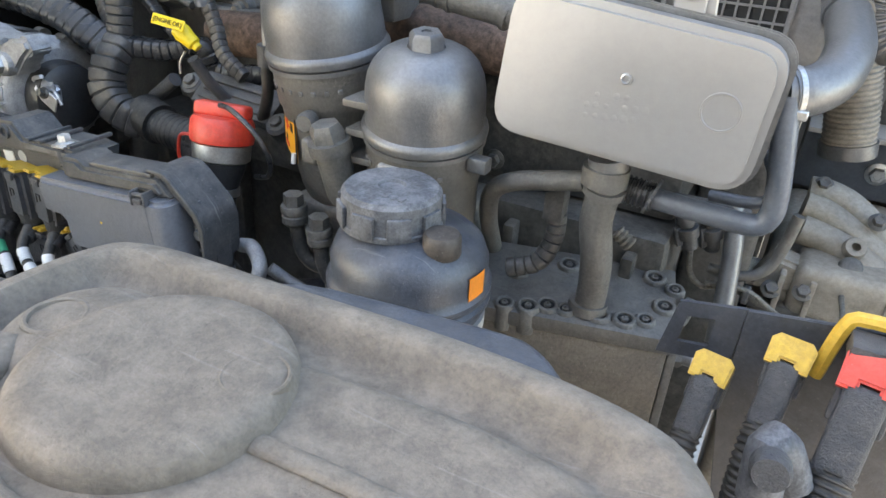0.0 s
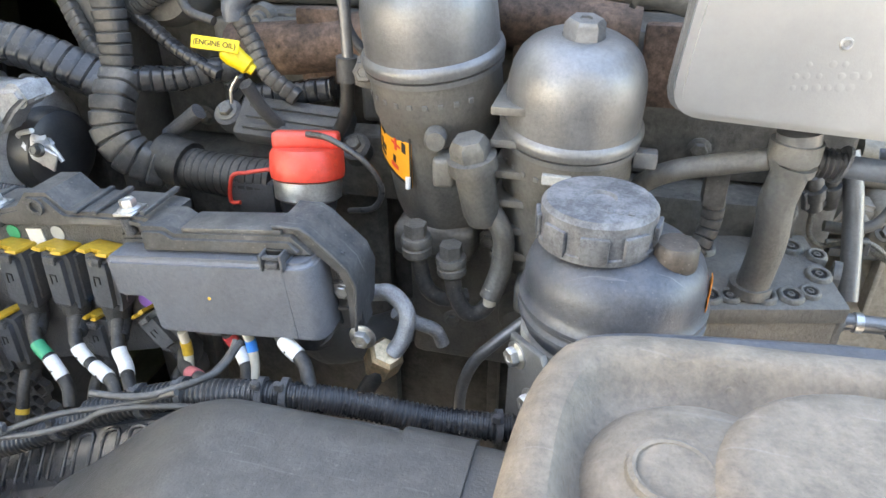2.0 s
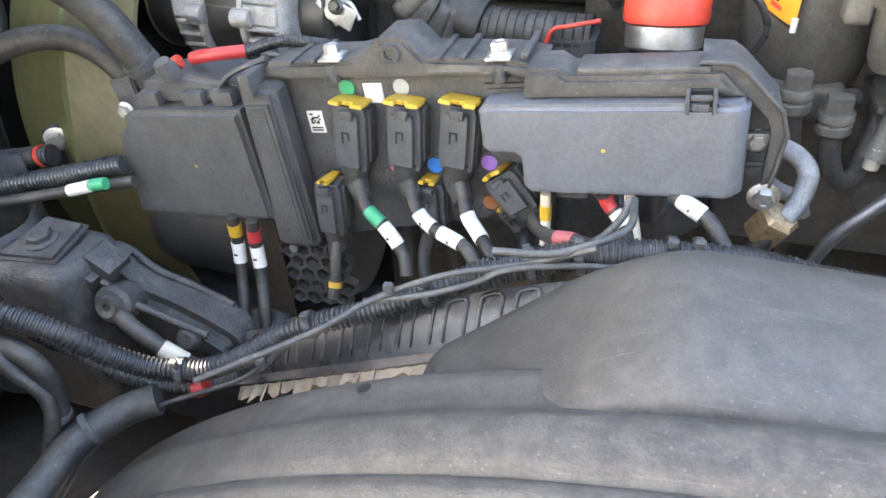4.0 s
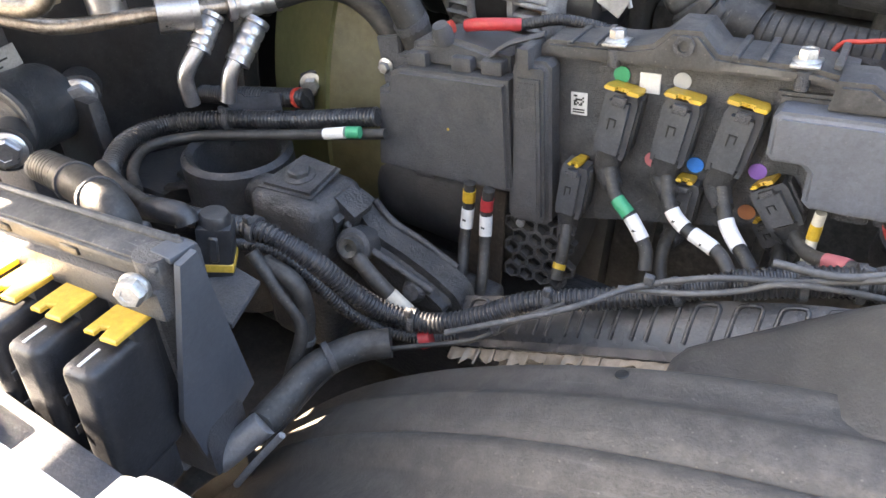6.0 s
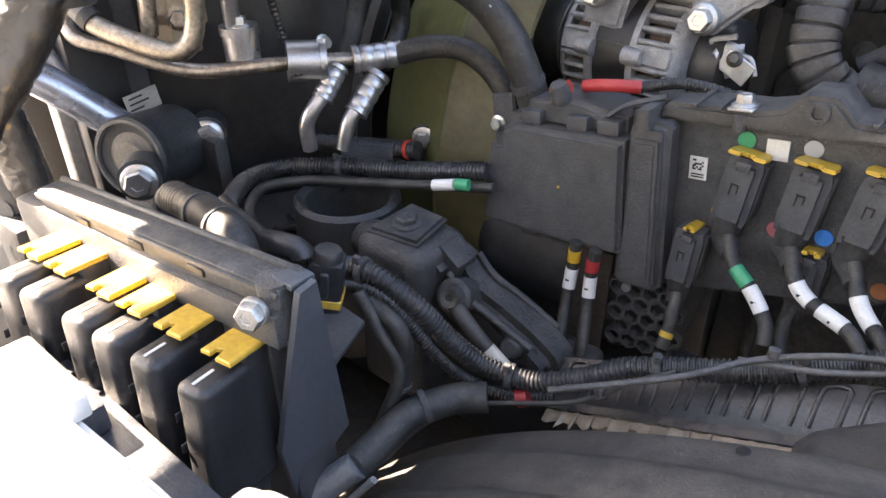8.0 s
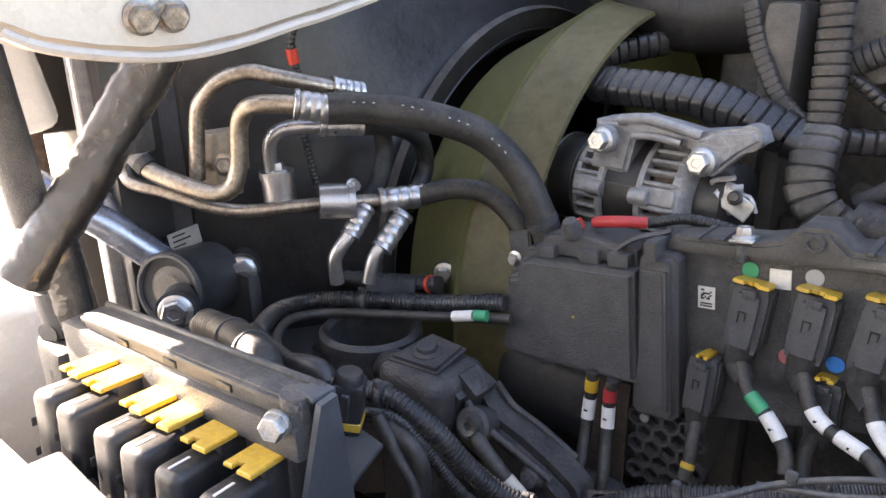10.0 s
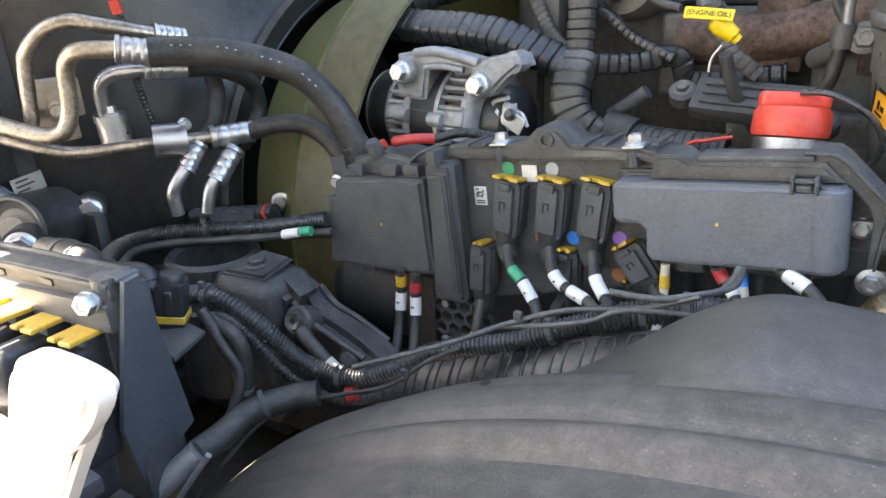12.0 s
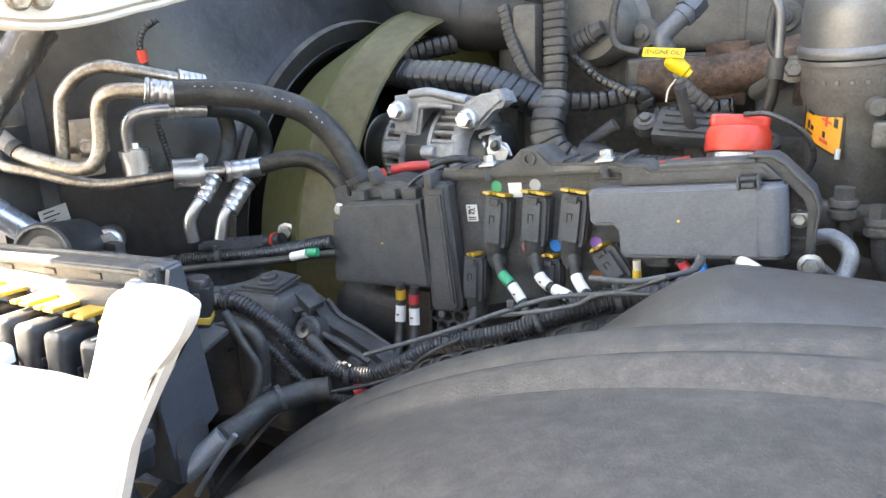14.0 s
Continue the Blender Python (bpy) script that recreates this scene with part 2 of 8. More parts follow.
def see_through(m, amount, tint):
    """Thin plastic that lets some daylight through."""
    nt = m.node_tree
    tr = nt.nodes.new("ShaderNodeBsdfTranslucent")
    tr.inputs["Color"].default_value = (*tint, 1)
    mixer = nt.nodes.new("ShaderNodeMixShader")
    mixer.inputs[0].default_value = amount
    nt.links.new(nt.nodes["Principled BSDF"].outputs[0], mixer.inputs[1])
    nt.links.new(tr.outputs[0], mixer.inputs[2])
    nt.links.new(mixer.outputs[0], nt.nodes["Material Output"].inputs["Surface"])


see_through(M["olive"], 0.4, (0.24, 0.24, 0.09))
see_through(M["olive_dark"], 0.4, (0.22, 0.19, 0.08))

# ---- mesh helpers ----
BASE = {}


def done(name, bm, material, smooth=True):
    me = bpy.data.meshes.new(name)
    bmesh.ops.recalc_face_normals(bm, faces=bm.faces)
    bm.to_mesh(me)
    bm.free()
    if smooth:
        me.polygons.foreach_set("use_smooth", [True] * len(me.polygons))
        me.set_sharp_from_angle(angle=radians(38))
    me.materials.append(M[material])
    return me


def thing(name, base, label, category, group="", kind=""):
    ob = new(name)
    ob.empty_display_size = 0.02
    ob.location = base
    BASE[ob] = Vector(base)
    return tagged(ob, label, category, group, kind)


def part(name, bm, material, parent, label=""):
    """One mesh, drawn in world places, as a part of a thing or of a part."""
    base = BASE[parent]
    bmesh.ops.translate(bm, verts=bm.verts, vec=-base)
    ob = new(name, done(name, bm, material))
    ob.parent = parent
    BASE[ob] = base
    return tagged(ob, label)


def solo(name, bm, material, label, category, base=(0, 0, 0), group="", kind=""):
    bmesh.ops.translate(bm, verts=bm.verts, vec=-Vector(base))
    ob = new(name, done(name, bm, material))
    ob.location = base
    BASE[ob] = Vector(base)
    return tagged(ob, label, category, group, kind)


def join(*bms):
    out = bms[0]
    for b in bms[1:]:
        me = bpy.data.meshes.new("tmp")
        b.to_mesh(me)
        b.free()
        out.from_mesh(me)
        bpy.data.meshes.remove(me)
    return out


def put(bm, m):
    bmesh.ops.transform(bm, matrix=m, verts=bm.verts)
    return bm


def bx(x0, x1, y0, y1, z0, z1, bev=0.003, seg=2, m=None):
    bm = bmesh.new()
    bmesh.ops.create_cube(bm, size=1)
    bmesh.ops.transform(bm, matrix=Matrix.LocRotScale(((x0 + x1) / 2, (y0 + y1) / 2, (z0 + z1) / 2), None, (x1 - x0, y1 - y0, z1 - z0)), verts=bm.verts)
    if bev > 0:
        bmesh.ops.bevel(bm, geom=bm.edges[:], offset=bev, segments=seg, affect="EDGES", profile=0.6)
    return put(bm, m) if m is not None else bm


def prism(poly, depth, m=None, bev=0.002, seg=2):
    """A plate with the outline poly in local x, y and its thickness along local z from 0 to depth."""
    bm = bmesh.new()
    vs = [bm.verts.new((p[0], p[1], 0)) for p in poly]
    f = bm.faces.new(vs)
    r = bmesh.ops.extrude_face_region(bm, geom=[f])
    bmesh.ops.translate(bm, verts=[v for v in r["geom"] if isinstance(v, bmesh.types.BMVert)], vec=(0, 0, depth))
    if bev > 0:
        rim = [e for e in bm.edges if abs(e.verts[0].co.z - e.verts[1].co.z) < 1e-7]
        bmesh.ops.bevel(bm, geom=rim, offset=bev, segments=seg, affect="EDGES")
    bmesh.ops.recalc_face_normals(bm, faces=bm.faces)
    return put(bm, m) if m is not None else bm


def lathe(profile, m=None, seg=32, close=True):
    """Turned shape: profile of (radius, height) round local z."""
    bm = bmesh.new()
    rings = []
    for r, z in profile:
        if r < 1e-6:
            rings.append([bm.verts.new((0, 0, z))])
        else:
            rings.append([bm.verts.new((r * math.cos(2 * math.pi * i / seg), r * math.sin(2 * math.pi * i / seg), z)) for i in range(seg)])
    for a, b in zip(rings, rings[1:]):
        for i in range(seg):
            j = (i + 1) % seg
            q = []
            for v in (a[i % len(a)], a[j % len(a)], b[j % len(b)], b[i % len(b)]):
                if v not in q:
                    q.append(v)
            if len(q) > 2:
                bm.faces.new(q)
    if close:
        for ring in (rings[0], rings[-1]):
            if len(ring) > 2:
                bm.faces.new(ring)
    bmesh.ops.recalc_face_normals(bm, faces=bm.faces)
    return put(bm, m) if m is not None else bm


def axis(origin, direction, spin=0.0):
    """A pose at origin whose local z runs along direction."""
    q = Vector(direction).normalized().to_track_quat("Z", "Y")
    return Matrix.Translation(origin) @ q.to_matrix().to_4x4() @ Matrix.Rotation(radians(spin), 4, "Z")


def smooth_path(pts, step):
    pts = [Vector(p) for p in pts]
    if len(pts) == 2:
        dense = [pts[0].lerp(pts[1], i / 20) for i in range(21)]
    else:
        dense = []
        ext = [pts[0] * 2 - pts[1]] + pts + [pts[-1] * 2 - pts[-2]]
        for i in range(1, len(ext) - 2):
            p0, p1, p2, p3 = ext[i - 1:i + 3]
            for k in range(24):
                t = k / 24
                dense.append(0.5 * ((2 * p1) + (p2 - p0) * t + (2 * p0 - 5 * p1 + 4 * p2 - p3) * t * t + (3 * p1 - p0 - 3 * p2 + p3) * t ** 3))
        dense.append(pts[-1])
    out, acc = [dense[0]], 0.0
    for a, b in zip(dense, dense[1:]):
        d = (b - a).length
        while acc + d >= step:
            f = (step - acc) / d
            a = a.lerp(b, f)
            out.append(a)
            d = (b - a).length
            acc = 0.0
        acc += d
    if (out[-1] - dense[-1]).length > step * 0.3:
        out.append(dense[-1])
    return out


def tube(pts, r, seg=12, step=0.006, rings=None, caps=True, flat=1.0):
    """A hose or pipe through pts. rings: (pitch, depth) for a corrugated one."""
    if rings:
        n_r = 8 if rings[0] > 0.0075 else 4
        step = rings[0] / n_r
    c = smooth_path(pts, step)
    bm = bmesh.new()
    loops = []
    up = Vector((0, 0, 1))
    prev = None
    for i, p in enumerate(c):
        d = (c[min(i + 1, len(c) - 1)] - c[max(i - 1, 0)]).normalized()
        if prev is None:
            side = d.cross(up if abs(d.z) < 0.9 else Vector((1, 0, 0))).normalized()
        else:
            side = (prev - d * prev.dot(d)).normalized()
        prev = side
        nrm = side.cross(d)
        rr = r
        if rings:
            rr = r - (rings[1] if (i % 8 == 7 if n_r == 8 else i % 4 in (2, 3)) else 0.0)
        loops.append([bm.verts.new(p + (side * math.cos(2 * math.pi * k / seg) + nrm * math.sin(2 * math.pi * k / seg) * flat) * rr) for k in range(seg)])
    for a, b in zip(loops, loops[1:]):
        for k in range(seg):
            bm.faces.new((a[k], a[(k + 1) % seg], b[(k + 1) % seg], b[k]))
    if caps:
        bm.faces.new(loops[0])
        bm.faces.new(loops[-1])
    bmesh.ops.recalc_face_normals(bm, faces=bm.faces)
    return bm


def banded(pts, r, pitch, seed=1, flat=0.8, groove=0.84):
    """The angular overlapping bands of a conduit, each a little different from the next."""
    rnd = random.Random(seed)
    n = 7
    c = smooth_path(pts, pitch / n)
    size = [1 + 0.05 * (rnd.random() - 0.5) for _ in range(len(c) // n + 2)]
    twist = [0.10 * (rnd.random() - 0.5) for _ in range(len(c) // n + 2)]
    loops, prev, seg = [], None, 24
    for i, p in enumerate(c):
        d = (c[min(i + 3, len(c) - 1)] - c[max(i - 3, 0)]).normalized()
        side = d.cross(Vector((0, 0, 1)) if abs(d.z) < 0.85 else Vector((0, 1, 0))).normalized() if prev is None else (prev - d * prev.dot(d)).normalized()
        prev = side
        nrm = side.cross(d)
        k, j = divmod(i, n)
        f = groove if j == 0 else size[k] * (1.035 - 0.012 * j)
        ring = []
        for q in range(seg):
            a = 2 * math.pi * q / seg + twist[k]
            x, y = math.cos(a), math.sin(a)
            x, y = math.copysign(abs(x) ** 0.55, x), math.copysign(abs(y) ** 0.55, y)
            ring.append(p + (side * x + nrm * y * flat) * r * f * 0.93)
        loops.append(ring)
    bands = []
    for k in range(0, len(loops) - 2, n):
        bm = bmesh.new()
        rows = [[bm.verts.new(p) for p in ring] for ring in loops[k:k + n + 1]]
        for a, b in zip(rows, rows[1:]):
            for q in range(seg):
                bm.faces.new((a[q], a[(q + 1) % seg], b[(q + 1) % seg], b[q]))
        bm.faces.new(rows[0])
        bm.faces.new(rows[-1])
        bmesh.ops.recalc_face_normals(bm, faces=bm.faces)
        bands.append(bm)
    return bands


def hexbolt(p, d, r=0.008, h=0.006, washer=1.35, spin=0.0):
    """A hexagon head with chamfered top on a round flange."""
    a = axis(p, d, spin)
    w = r * washer * 1.22
    return join(lathe([(0, 0), (w, 0), (w, h * 0.18), (r * 1.16, h * 0.42), (0, h * 0.42)], a, 24, False),
                lathe([(0, h * 0.3), (r * 1.14, h * 0.3), (r * 1.14, h * 1.15), (r * 0.98, h * 1.35), (r * 0.55, h * 1.35), (r * 0.5, h * 1.27), (0, h * 1.27)], a, 6, False))


def grid(nx, ny, fn):
    """A sheet whose point (u, v), 0 to 1, lies at fn(u, v)."""
    bm = bmesh.new()
    vs = [[bm.verts.new(fn(i / nx, j / ny)) for j in range(ny + 1)] for i in range(nx + 1)]
    for i in range(nx):
        for j in range(ny):
            bm.faces.new((vs[i][j], vs[i + 1][j], vs[i + 1][j + 1], vs[i][j + 1]))
    return bm


def thicken(bm, t):
    """Gives an open sheet the thickness t, half on either side."""
    bmesh.ops.recalc_face_normals(bm, faces=bm.faces)
    bm.normal_update()
    top = list(bm.verts)
    faces = list(bm.faces)
    rim = [e for e in bm.edges if e.is_boundary]
    low = {v: bm.verts.new(v.co - v.normal * t / 2) for v in top}
    for v in top:
        v.co += v.normal * t / 2
    for f in faces:
        bm.faces.new([low[v] for v in reversed(f.verts)])
    for e in rim:
        a, b = e.verts
        bm.faces.new((a, b, low[b], low[a]))
    bmesh.ops.recalc_face_normals(bm, faces=bm.faces)
    return bm

# ---- setting ----
solo("ground", bx(-40, 40, -40, 40, -0.2, 0.0, 0), "asphalt", "light grey asphalt yard under the truck", "ground", kind="structure")


def frame_rail(y0, y1):
    web = bx(-1.5, 3.0, y1 - 0.01, y1, 0.80, 1.10, 0.001, 1)
    top = bx(-1.5, 3.0, y0, y1 - 0.0105, 1.09, 1.10, 0.001, 1)
    low = bx(-1.5, 3.0, y0, y1 - 0.0105, 0.80, 0.81, 0.001, 1)
    ob = thing("chassis_rail", (0, y0, 0.8), "black painted steel chassis rail running lengthwise", "chassis rail", "chassis rails")
    part("web", web, "black_iron", ob)
    part("flange", top, "black_iron", ob)
    part("flange", low, "black_iron", ob)
    for k in range(14):
        part("bolt", hexbolt((-1.2 + 0.17 * k, y1 - 0.0105, 1.0), (0, -1, 0), 0.01, 0.009), "black_iron", ob)


frame_rail(0.02, 0.12)
frame_rail(0.86, 0.96)
cross = thing("cross_member", (-0.9, 0.1, 0.85), "black steel cross member between the rails", "cross member")
part("beam", bx(-1.0, -0.84, 0.125, 0.845, 0.85, 1.0, 0.01), "black_iron", cross)
wheel = thing("truck_tyre", (0.25, -0.55, 0.0), "black rubber truck tyre under the mudguard", "wheel")
part("tyre", lathe([(0.29, -0.15), (0.36, -0.16), (0.48, -0.155), (0.515, -0.12), (0.52, 0), (0.515, 0.12), (0.48, 0.155), (0.36, 0.16), (0.29, 0.15)], axis((0.25, -0.55, 0.52), (0, 1, 0)), 48, False), "rubber", wheel)
part("rim", lathe([(0.295, -0.14), (0.27, -0.12), (0.25, 0.05), (0.12, 0.06), (0.12, 0.1), (0, 0.1)], axis((0.25, -0.55, 0.52), (0, 1, 0)), 40, False), "steel", wheel)
axle = thing("front_axle", (0.25, 0.0, 0.45), "black forged front axle beam", "axle")
part("beam", bx(0.18, 0.32, -0.42, 1.4, 0.45, 0.58, 0.02), "black_iron", axle)
part("spring", bx(-0.6, 1.1, 0.03, 0.11, 0.60, 0.66, 0.01), "black_iron", axle, "black steel leaf spring")
part("hanger", bx(-0.62, -0.5, 0.03, 0.085, 0.58, 0.81, 0.01), "black_iron", axle)
part("hanger", bx(0.98, 1.1, 0.03, 0.085, 0.58, 0.81, 0.01), "black_iron", axle)


# ---- mudguard ----
def arch(x):
    return 0.432 + math.sqrt(max(0.02, 0.98 ** 2 - (x - 0.28) ** 2))


GUARD = [(-0.86, -0.17), (-0.80, -0.075), (-0.70, -0.034), (-0.58, -0.018), (-0.47, -0.013), (-0.40, -0.016), (-0.36, -0.021), (-0.328, -0.020), (-0.316, -0.010), (-0.306, -0.0045),
         (-0.300, -0.0055), (-0.296, -0.0085), (-0.292, -0.0055), (-0.286, -0.0015), (-0.272, 0.0005), (-0.260, 0.0), (-0.253, -0.004), (-0.245, -0.014), (-0.236, -0.020), (-0.222, -0.022), (-0.203, -0.022), (-0.197, -0.027), (-0.194, -0.045), (-0.192, -0.17)]


def guard_sheet():
    def at(u, v):
        k = v * (len(GUARD) - 1)
        i = min(int(k), len(GUARD) - 2)
        f = k - i
        y = GUARD[i][0] * (1 - f) + GUARD[i + 1][0] * f
        d = GUARD[i][1] * (1 - f) + GUARD[i + 1][1] * f
        x = -0.66 + 1.56 * u
        return (x, y, arch(x) + d)
    return thicken(grid(72, (len(GUARD) - 1) * 3, at), 0.004)


def smooth01(t):
    t = min(1.0, max(0.0, t))
    return t * t * (3 - 2 * t)


HUMP = [(-0.249, -0.03), (-0.248, 0.22), (-0.244, 0.52), (-0.236, 0.75), (-0.224, 0.88), (-0.205, 0.955), (-0.180, 0.985), (-0.150, 1.0), (-0.130, 0.99), (-0.115, 0.93), (-0.105, 0.78), (-0.100, 0.50), (-0.098, 0.0), (-0.098, -0.6)]


def hump_sheet(x0, x1, nose=0.0, lift=0.0):
    """A smooth raised hump behind the crest of the mudguard, with a rounded nose."""
    def at(u, v):
        x = x0 + (x1 - x0) * u
        w = math.sqrt(max(0.0, 1 - (1 - min(1.0, (x - x0) / nose)) ** 2)) if nose > 0 else 1.0
        k = v * (len(HUMP) - 1)
        i = min(int(k), len(HUMP) - 2)
        y = HUMP[i][0] + (HUMP[i + 1][0] - HUMP[i][0]) * (k - i)
        f = HUMP[i][1] + (HUMP[i + 1][1] - HUMP[i][1]) * (k - i)
        base = min(arch(x) - 0.045, 1.345, hump_top(x) - 0.03)
        z = base + (hump_top(x) - base) * f * (0.2 + 0.8 * w)
        grow = 1 + lift / 0.07
        return (x, -0.170 + (y + 0.170) * (0.55 + 0.45 * w) * grow, z + lift)
    return thicken(grid(40, (len(HUMP) - 1) * 3, at), 0.003)


def hump_top(x):
    return 1.285 + 0.114 * smooth01((x + 0.115) / 0.20) - 0.004 * smooth01((x - 0.10) / 0.25)


guard = thing("mudguard", (0.25, -0.5, 0.9), "dusty dark grey plastic mudguard over the front wheel", "mudguard")
part("arch_shell", guard_sheet(), "guard", guard)


part("hump", hump_sheet(-0.112, 0.212, 0.11), "guard_smooth", guard, "smooth scuffed hump")
part("joint_band", hump_sheet(0.212, 0.264, lift=0.003), "guard_smooth", guard, "raised overlap band")
part("hump_end", hump_sheet(0.262, 0.345), "guard_smooth", guard)
part("inner_wall", thicken(grid(30, 4, lambda u, v: (-0.36 + 0.98 * u, -0.104 - 0.012 * v, arch(-0.36 + 0.98 * u) - 0.14 - 0.20 * (1 - v))), 0.004), "guard", guard)
# flat black disc painted as the dark of a hole
part("drain_hole", lathe([(0, 0.0008), (0.0048, 0.0008), (0.0054, 0.0)], axis((-0.135, -0.210, arch(-0.135) - 0.0195), (-0.35, 0.05, 1)), 20, False), "ink_and_hole", guard)


def at_strip(u, v):
    """The ribbed rubber apron between mudguard and chassis."""
    x = -0.345 + 0.965 * u
    z = 1.337 - 0.22 * (math.sqrt(x * x + 0.0016) - x) - 0.03 * max(0.0, x - 0.12)
    return (x, -0.083 - 0.030 * v, z - 0.036 * v + 0.004 * math.sin(math.pi * v))


apron = thing("rubber_apron", (-0.27, -0.05, 1.05), "ribbed black rubber apron along the chassis", "apron")
part("sheet", thicken(grid(60, 6, at_strip), 0.004), "loom", apron)
part("lower_lip", thicken(grid(60, 2, lambda u, v: tuple(Vector(at_strip(u, 1.0)) + Vector((0, -0.007 * v, -0.006 * v)))), 0.003), "loom", apron)
for k in range(30):
    u = 0.02 + 0.0318 * k
    p0, p1 = Vector(at_strip(u, 0.10)), Vector(at_strip(u, 0.86))
    q0, q1 = Vector(at_strip(u + 0.019, 0.10)), Vector(at_strip(u + 0.019, 0.86))
    n = Vector((0, -0.75, 0.6)) * 0.0034
    rib = [p1 + n, p0.lerp(p1, 0.2) + n, p0.lerp(q0, 0.12) + n, q0.lerp(p0, 0.12) + n, q0.lerp(q1, 0.2) + n, q1 + n]
    part("rib", tube(rib, 0.0021, 8, 0.004), "loom", apron)
insul = thing("insulation_strip", (-0.22, -0.14, 1.19), "torn tan insulation strip below the rubber apron", "insulation strip")
torn = random.Random(11)
for k in range(17):
    u0 = 0.012 + 0.0185 * k
    u1 = u0 + 0.0185
    deep = 0.006 + 0.015 * torn.random()
    drop = 0.003 + 0.010 * torn.random()
    part("flap", thicken(grid(5, 3, lambda u, v: tuple(Vector(at_strip(u0 + (u1 - u0) * u, 1.0)) + Vector((0.001 * math.sin(9 * u + k), -0.006 - deep * v * (0.7 + 0.3 * math.sin(5 * u + 2.1 * k)), -0.009 - drop * v + 0.0008 * math.sin(7 * u + k)))), ), 0.0018), "tan", insul)

# raised grey cover on the guard
cover = thing("step_cover", (0.47, -0.4, 1.3), "dusty light grey plastic cover with a round embossed cap", "plastic cover")


def soft_outline(pts, step):
    """A closed outline through pts with rounded corners."""
    n = len(pts)
    loop = [Vector((p[0], p[1], 0)) for p in pts]
    c = smooth_path([loop[-2], loop[-1]] + loop + [loop[0], loop[1]], step)
    a = min(range(len(c) // 3), key=lambda k: (c[k] - loop[0]).length)
    b = min(range(len(c) // 2, len(c)), key=lambda k: (c[k] - loop[0]).length)
    return c[a:b]


def puffed(outline, z0, z1, fillet, n=7, crown=0.0):
    """A hollow-looking moulded cover: upright wall, round shoulder, gently crowned top."""
    bm = bmesh.new()
    mid = sum(outline, Vector()) / len(outline)
    rows = [(0.0, z0), (0.0, z1 - fillet)]
    for k in range(1, n + 1):
        a = math.pi / 2 * k / n
        rows.append((fillet * (1 - math.cos(a)), z1 - fillet * (1 - math.sin(a))))
    for k in range(1, 6):
        rows.append((-k / 6, z1 + crown * (1 - (1 - k / 6) ** 2)))
    rings = []
    for inset, z in rows:
        ring = []
        for p in outline:
            d = p - mid
            s = 1 - inset / d.length if inset >= 0 else (1 - fillet / d.length) * (1 + inset)
            ring.append(bm.verts.new((mid.x + d.x * s, mid.y + d.y * s, z)))
        rings.append(ring)
    m = len(outline)
    for a, b in zip(rings, rings[1:]):
        for k in range(m):
            bm.faces.new((a[k], a[(k + 1) % m], b[(k + 1) % m], b[k]))
    bm.faces.new(rings[-1])
    return bm


def rimmed(outline, z0, z1):
    """A moulded lid: sloping wall, rounded rim, a groove inside it and a raised field."""
    bm = bmesh.new()
    mid = sum(outline, Vector()) / len(outline)
    rows = [(-0.014, z0), (-0.010, z0 + 0.10), (-0.004, z1 - 0.06), (0.0, z1 - 0.026)]
    for k in range(1, 8):
        a = math.pi / 2 * k / 7
        rows.append((0.018 * (1 - math.cos(a)), z1 - 0.018 * (1 - math.sin(a))))
    rows += [(0.022, z1 - 0.0004), (0.025, z1 - 0.003), (0.029, z1 - 0.0085), (0.033, z1 - 0.0130), (0.038, z1 - 0.0150), (0.044, z1 - 0.0145), (0.048, z1 - 0.0115), (0.0515, z1 - 0.0075), (0.055, z1 - 0.0056), (0.060, z1 - 0.0054), (0.072, z1 - 0.0062), (0.088, z1 - 0.0068), (0.105, z1 - 0.0070)]
    rings = []
    for inset, z in rows:
        ring = []
        for p in outline:
            d = p - mid
            s = 1 - inset / d.length
            end = smooth01((p.x + d.x * (s - 1) - 0.585) / 0.035) if inset > 0.02 else 0.0
            ring.append(bm.verts.new((mid.x + d.x * s, mid.y + d.y * s, z + (z1 - 0.0025 - z) * end * 0.8)))
        rings.append(ring)
    m = len(outline)
    for a, b in zip(rings, rings[1:]):
        for k in range(m):
            bm.faces.new((a[k], a[(k + 1) % m], b[(k + 1) % m], b[k]))
    bm.faces.new(rings[-1])
    return bm


part("shell", rimmed(soft_outline([(0.325, -0.62), (0.306, -0.48), (0.304, -0.30), (0.312, -0.226), (0.338, -0.202), (0.42, -0.194), (0.53, -0.187), (0.602, -0.192), (0.635, -0.208), (0.648, -0.25), (0.658, -0.40), (0.65, -0.58), (0.60, -0.64), (0.40, -0.645)], 0.008), 1.33, 1.580), "fair", cover)
disc = Matrix.Translation((0.428, -0.282, 1.580)) @ Matrix.Rotation(radians(-1.5), 4, "X")
part("cap", lathe([(0, 0.0020), (0.030, 0.0030), (0.046, 0.0036), (0.0525, 0.0026), (0.0560, -0.0005), (0.0578, -0.006), (0.0590, -0.016)], disc, 64, False), "fair", cover, "round embossed cap")
part("cap_mark", lathe([(0.0125, -0.001), (0.0130, 0.0030), (0.0138, 0.0034), (0.0146, 0.0028), (0.0152, -0.001)], disc @ Matrix.Translation((0.038, 0.016, 0)), 40, False), "fair", cover)
part("boss", lathe([(0, 0.0015), (0.016, 0.0012), (0.026, -0.0005), (0.034, -0.004), (0.040, -0.010), (0.044, -0.020)], pose(0.372, -0.275, 1.578), 48, False), "fair", cover)
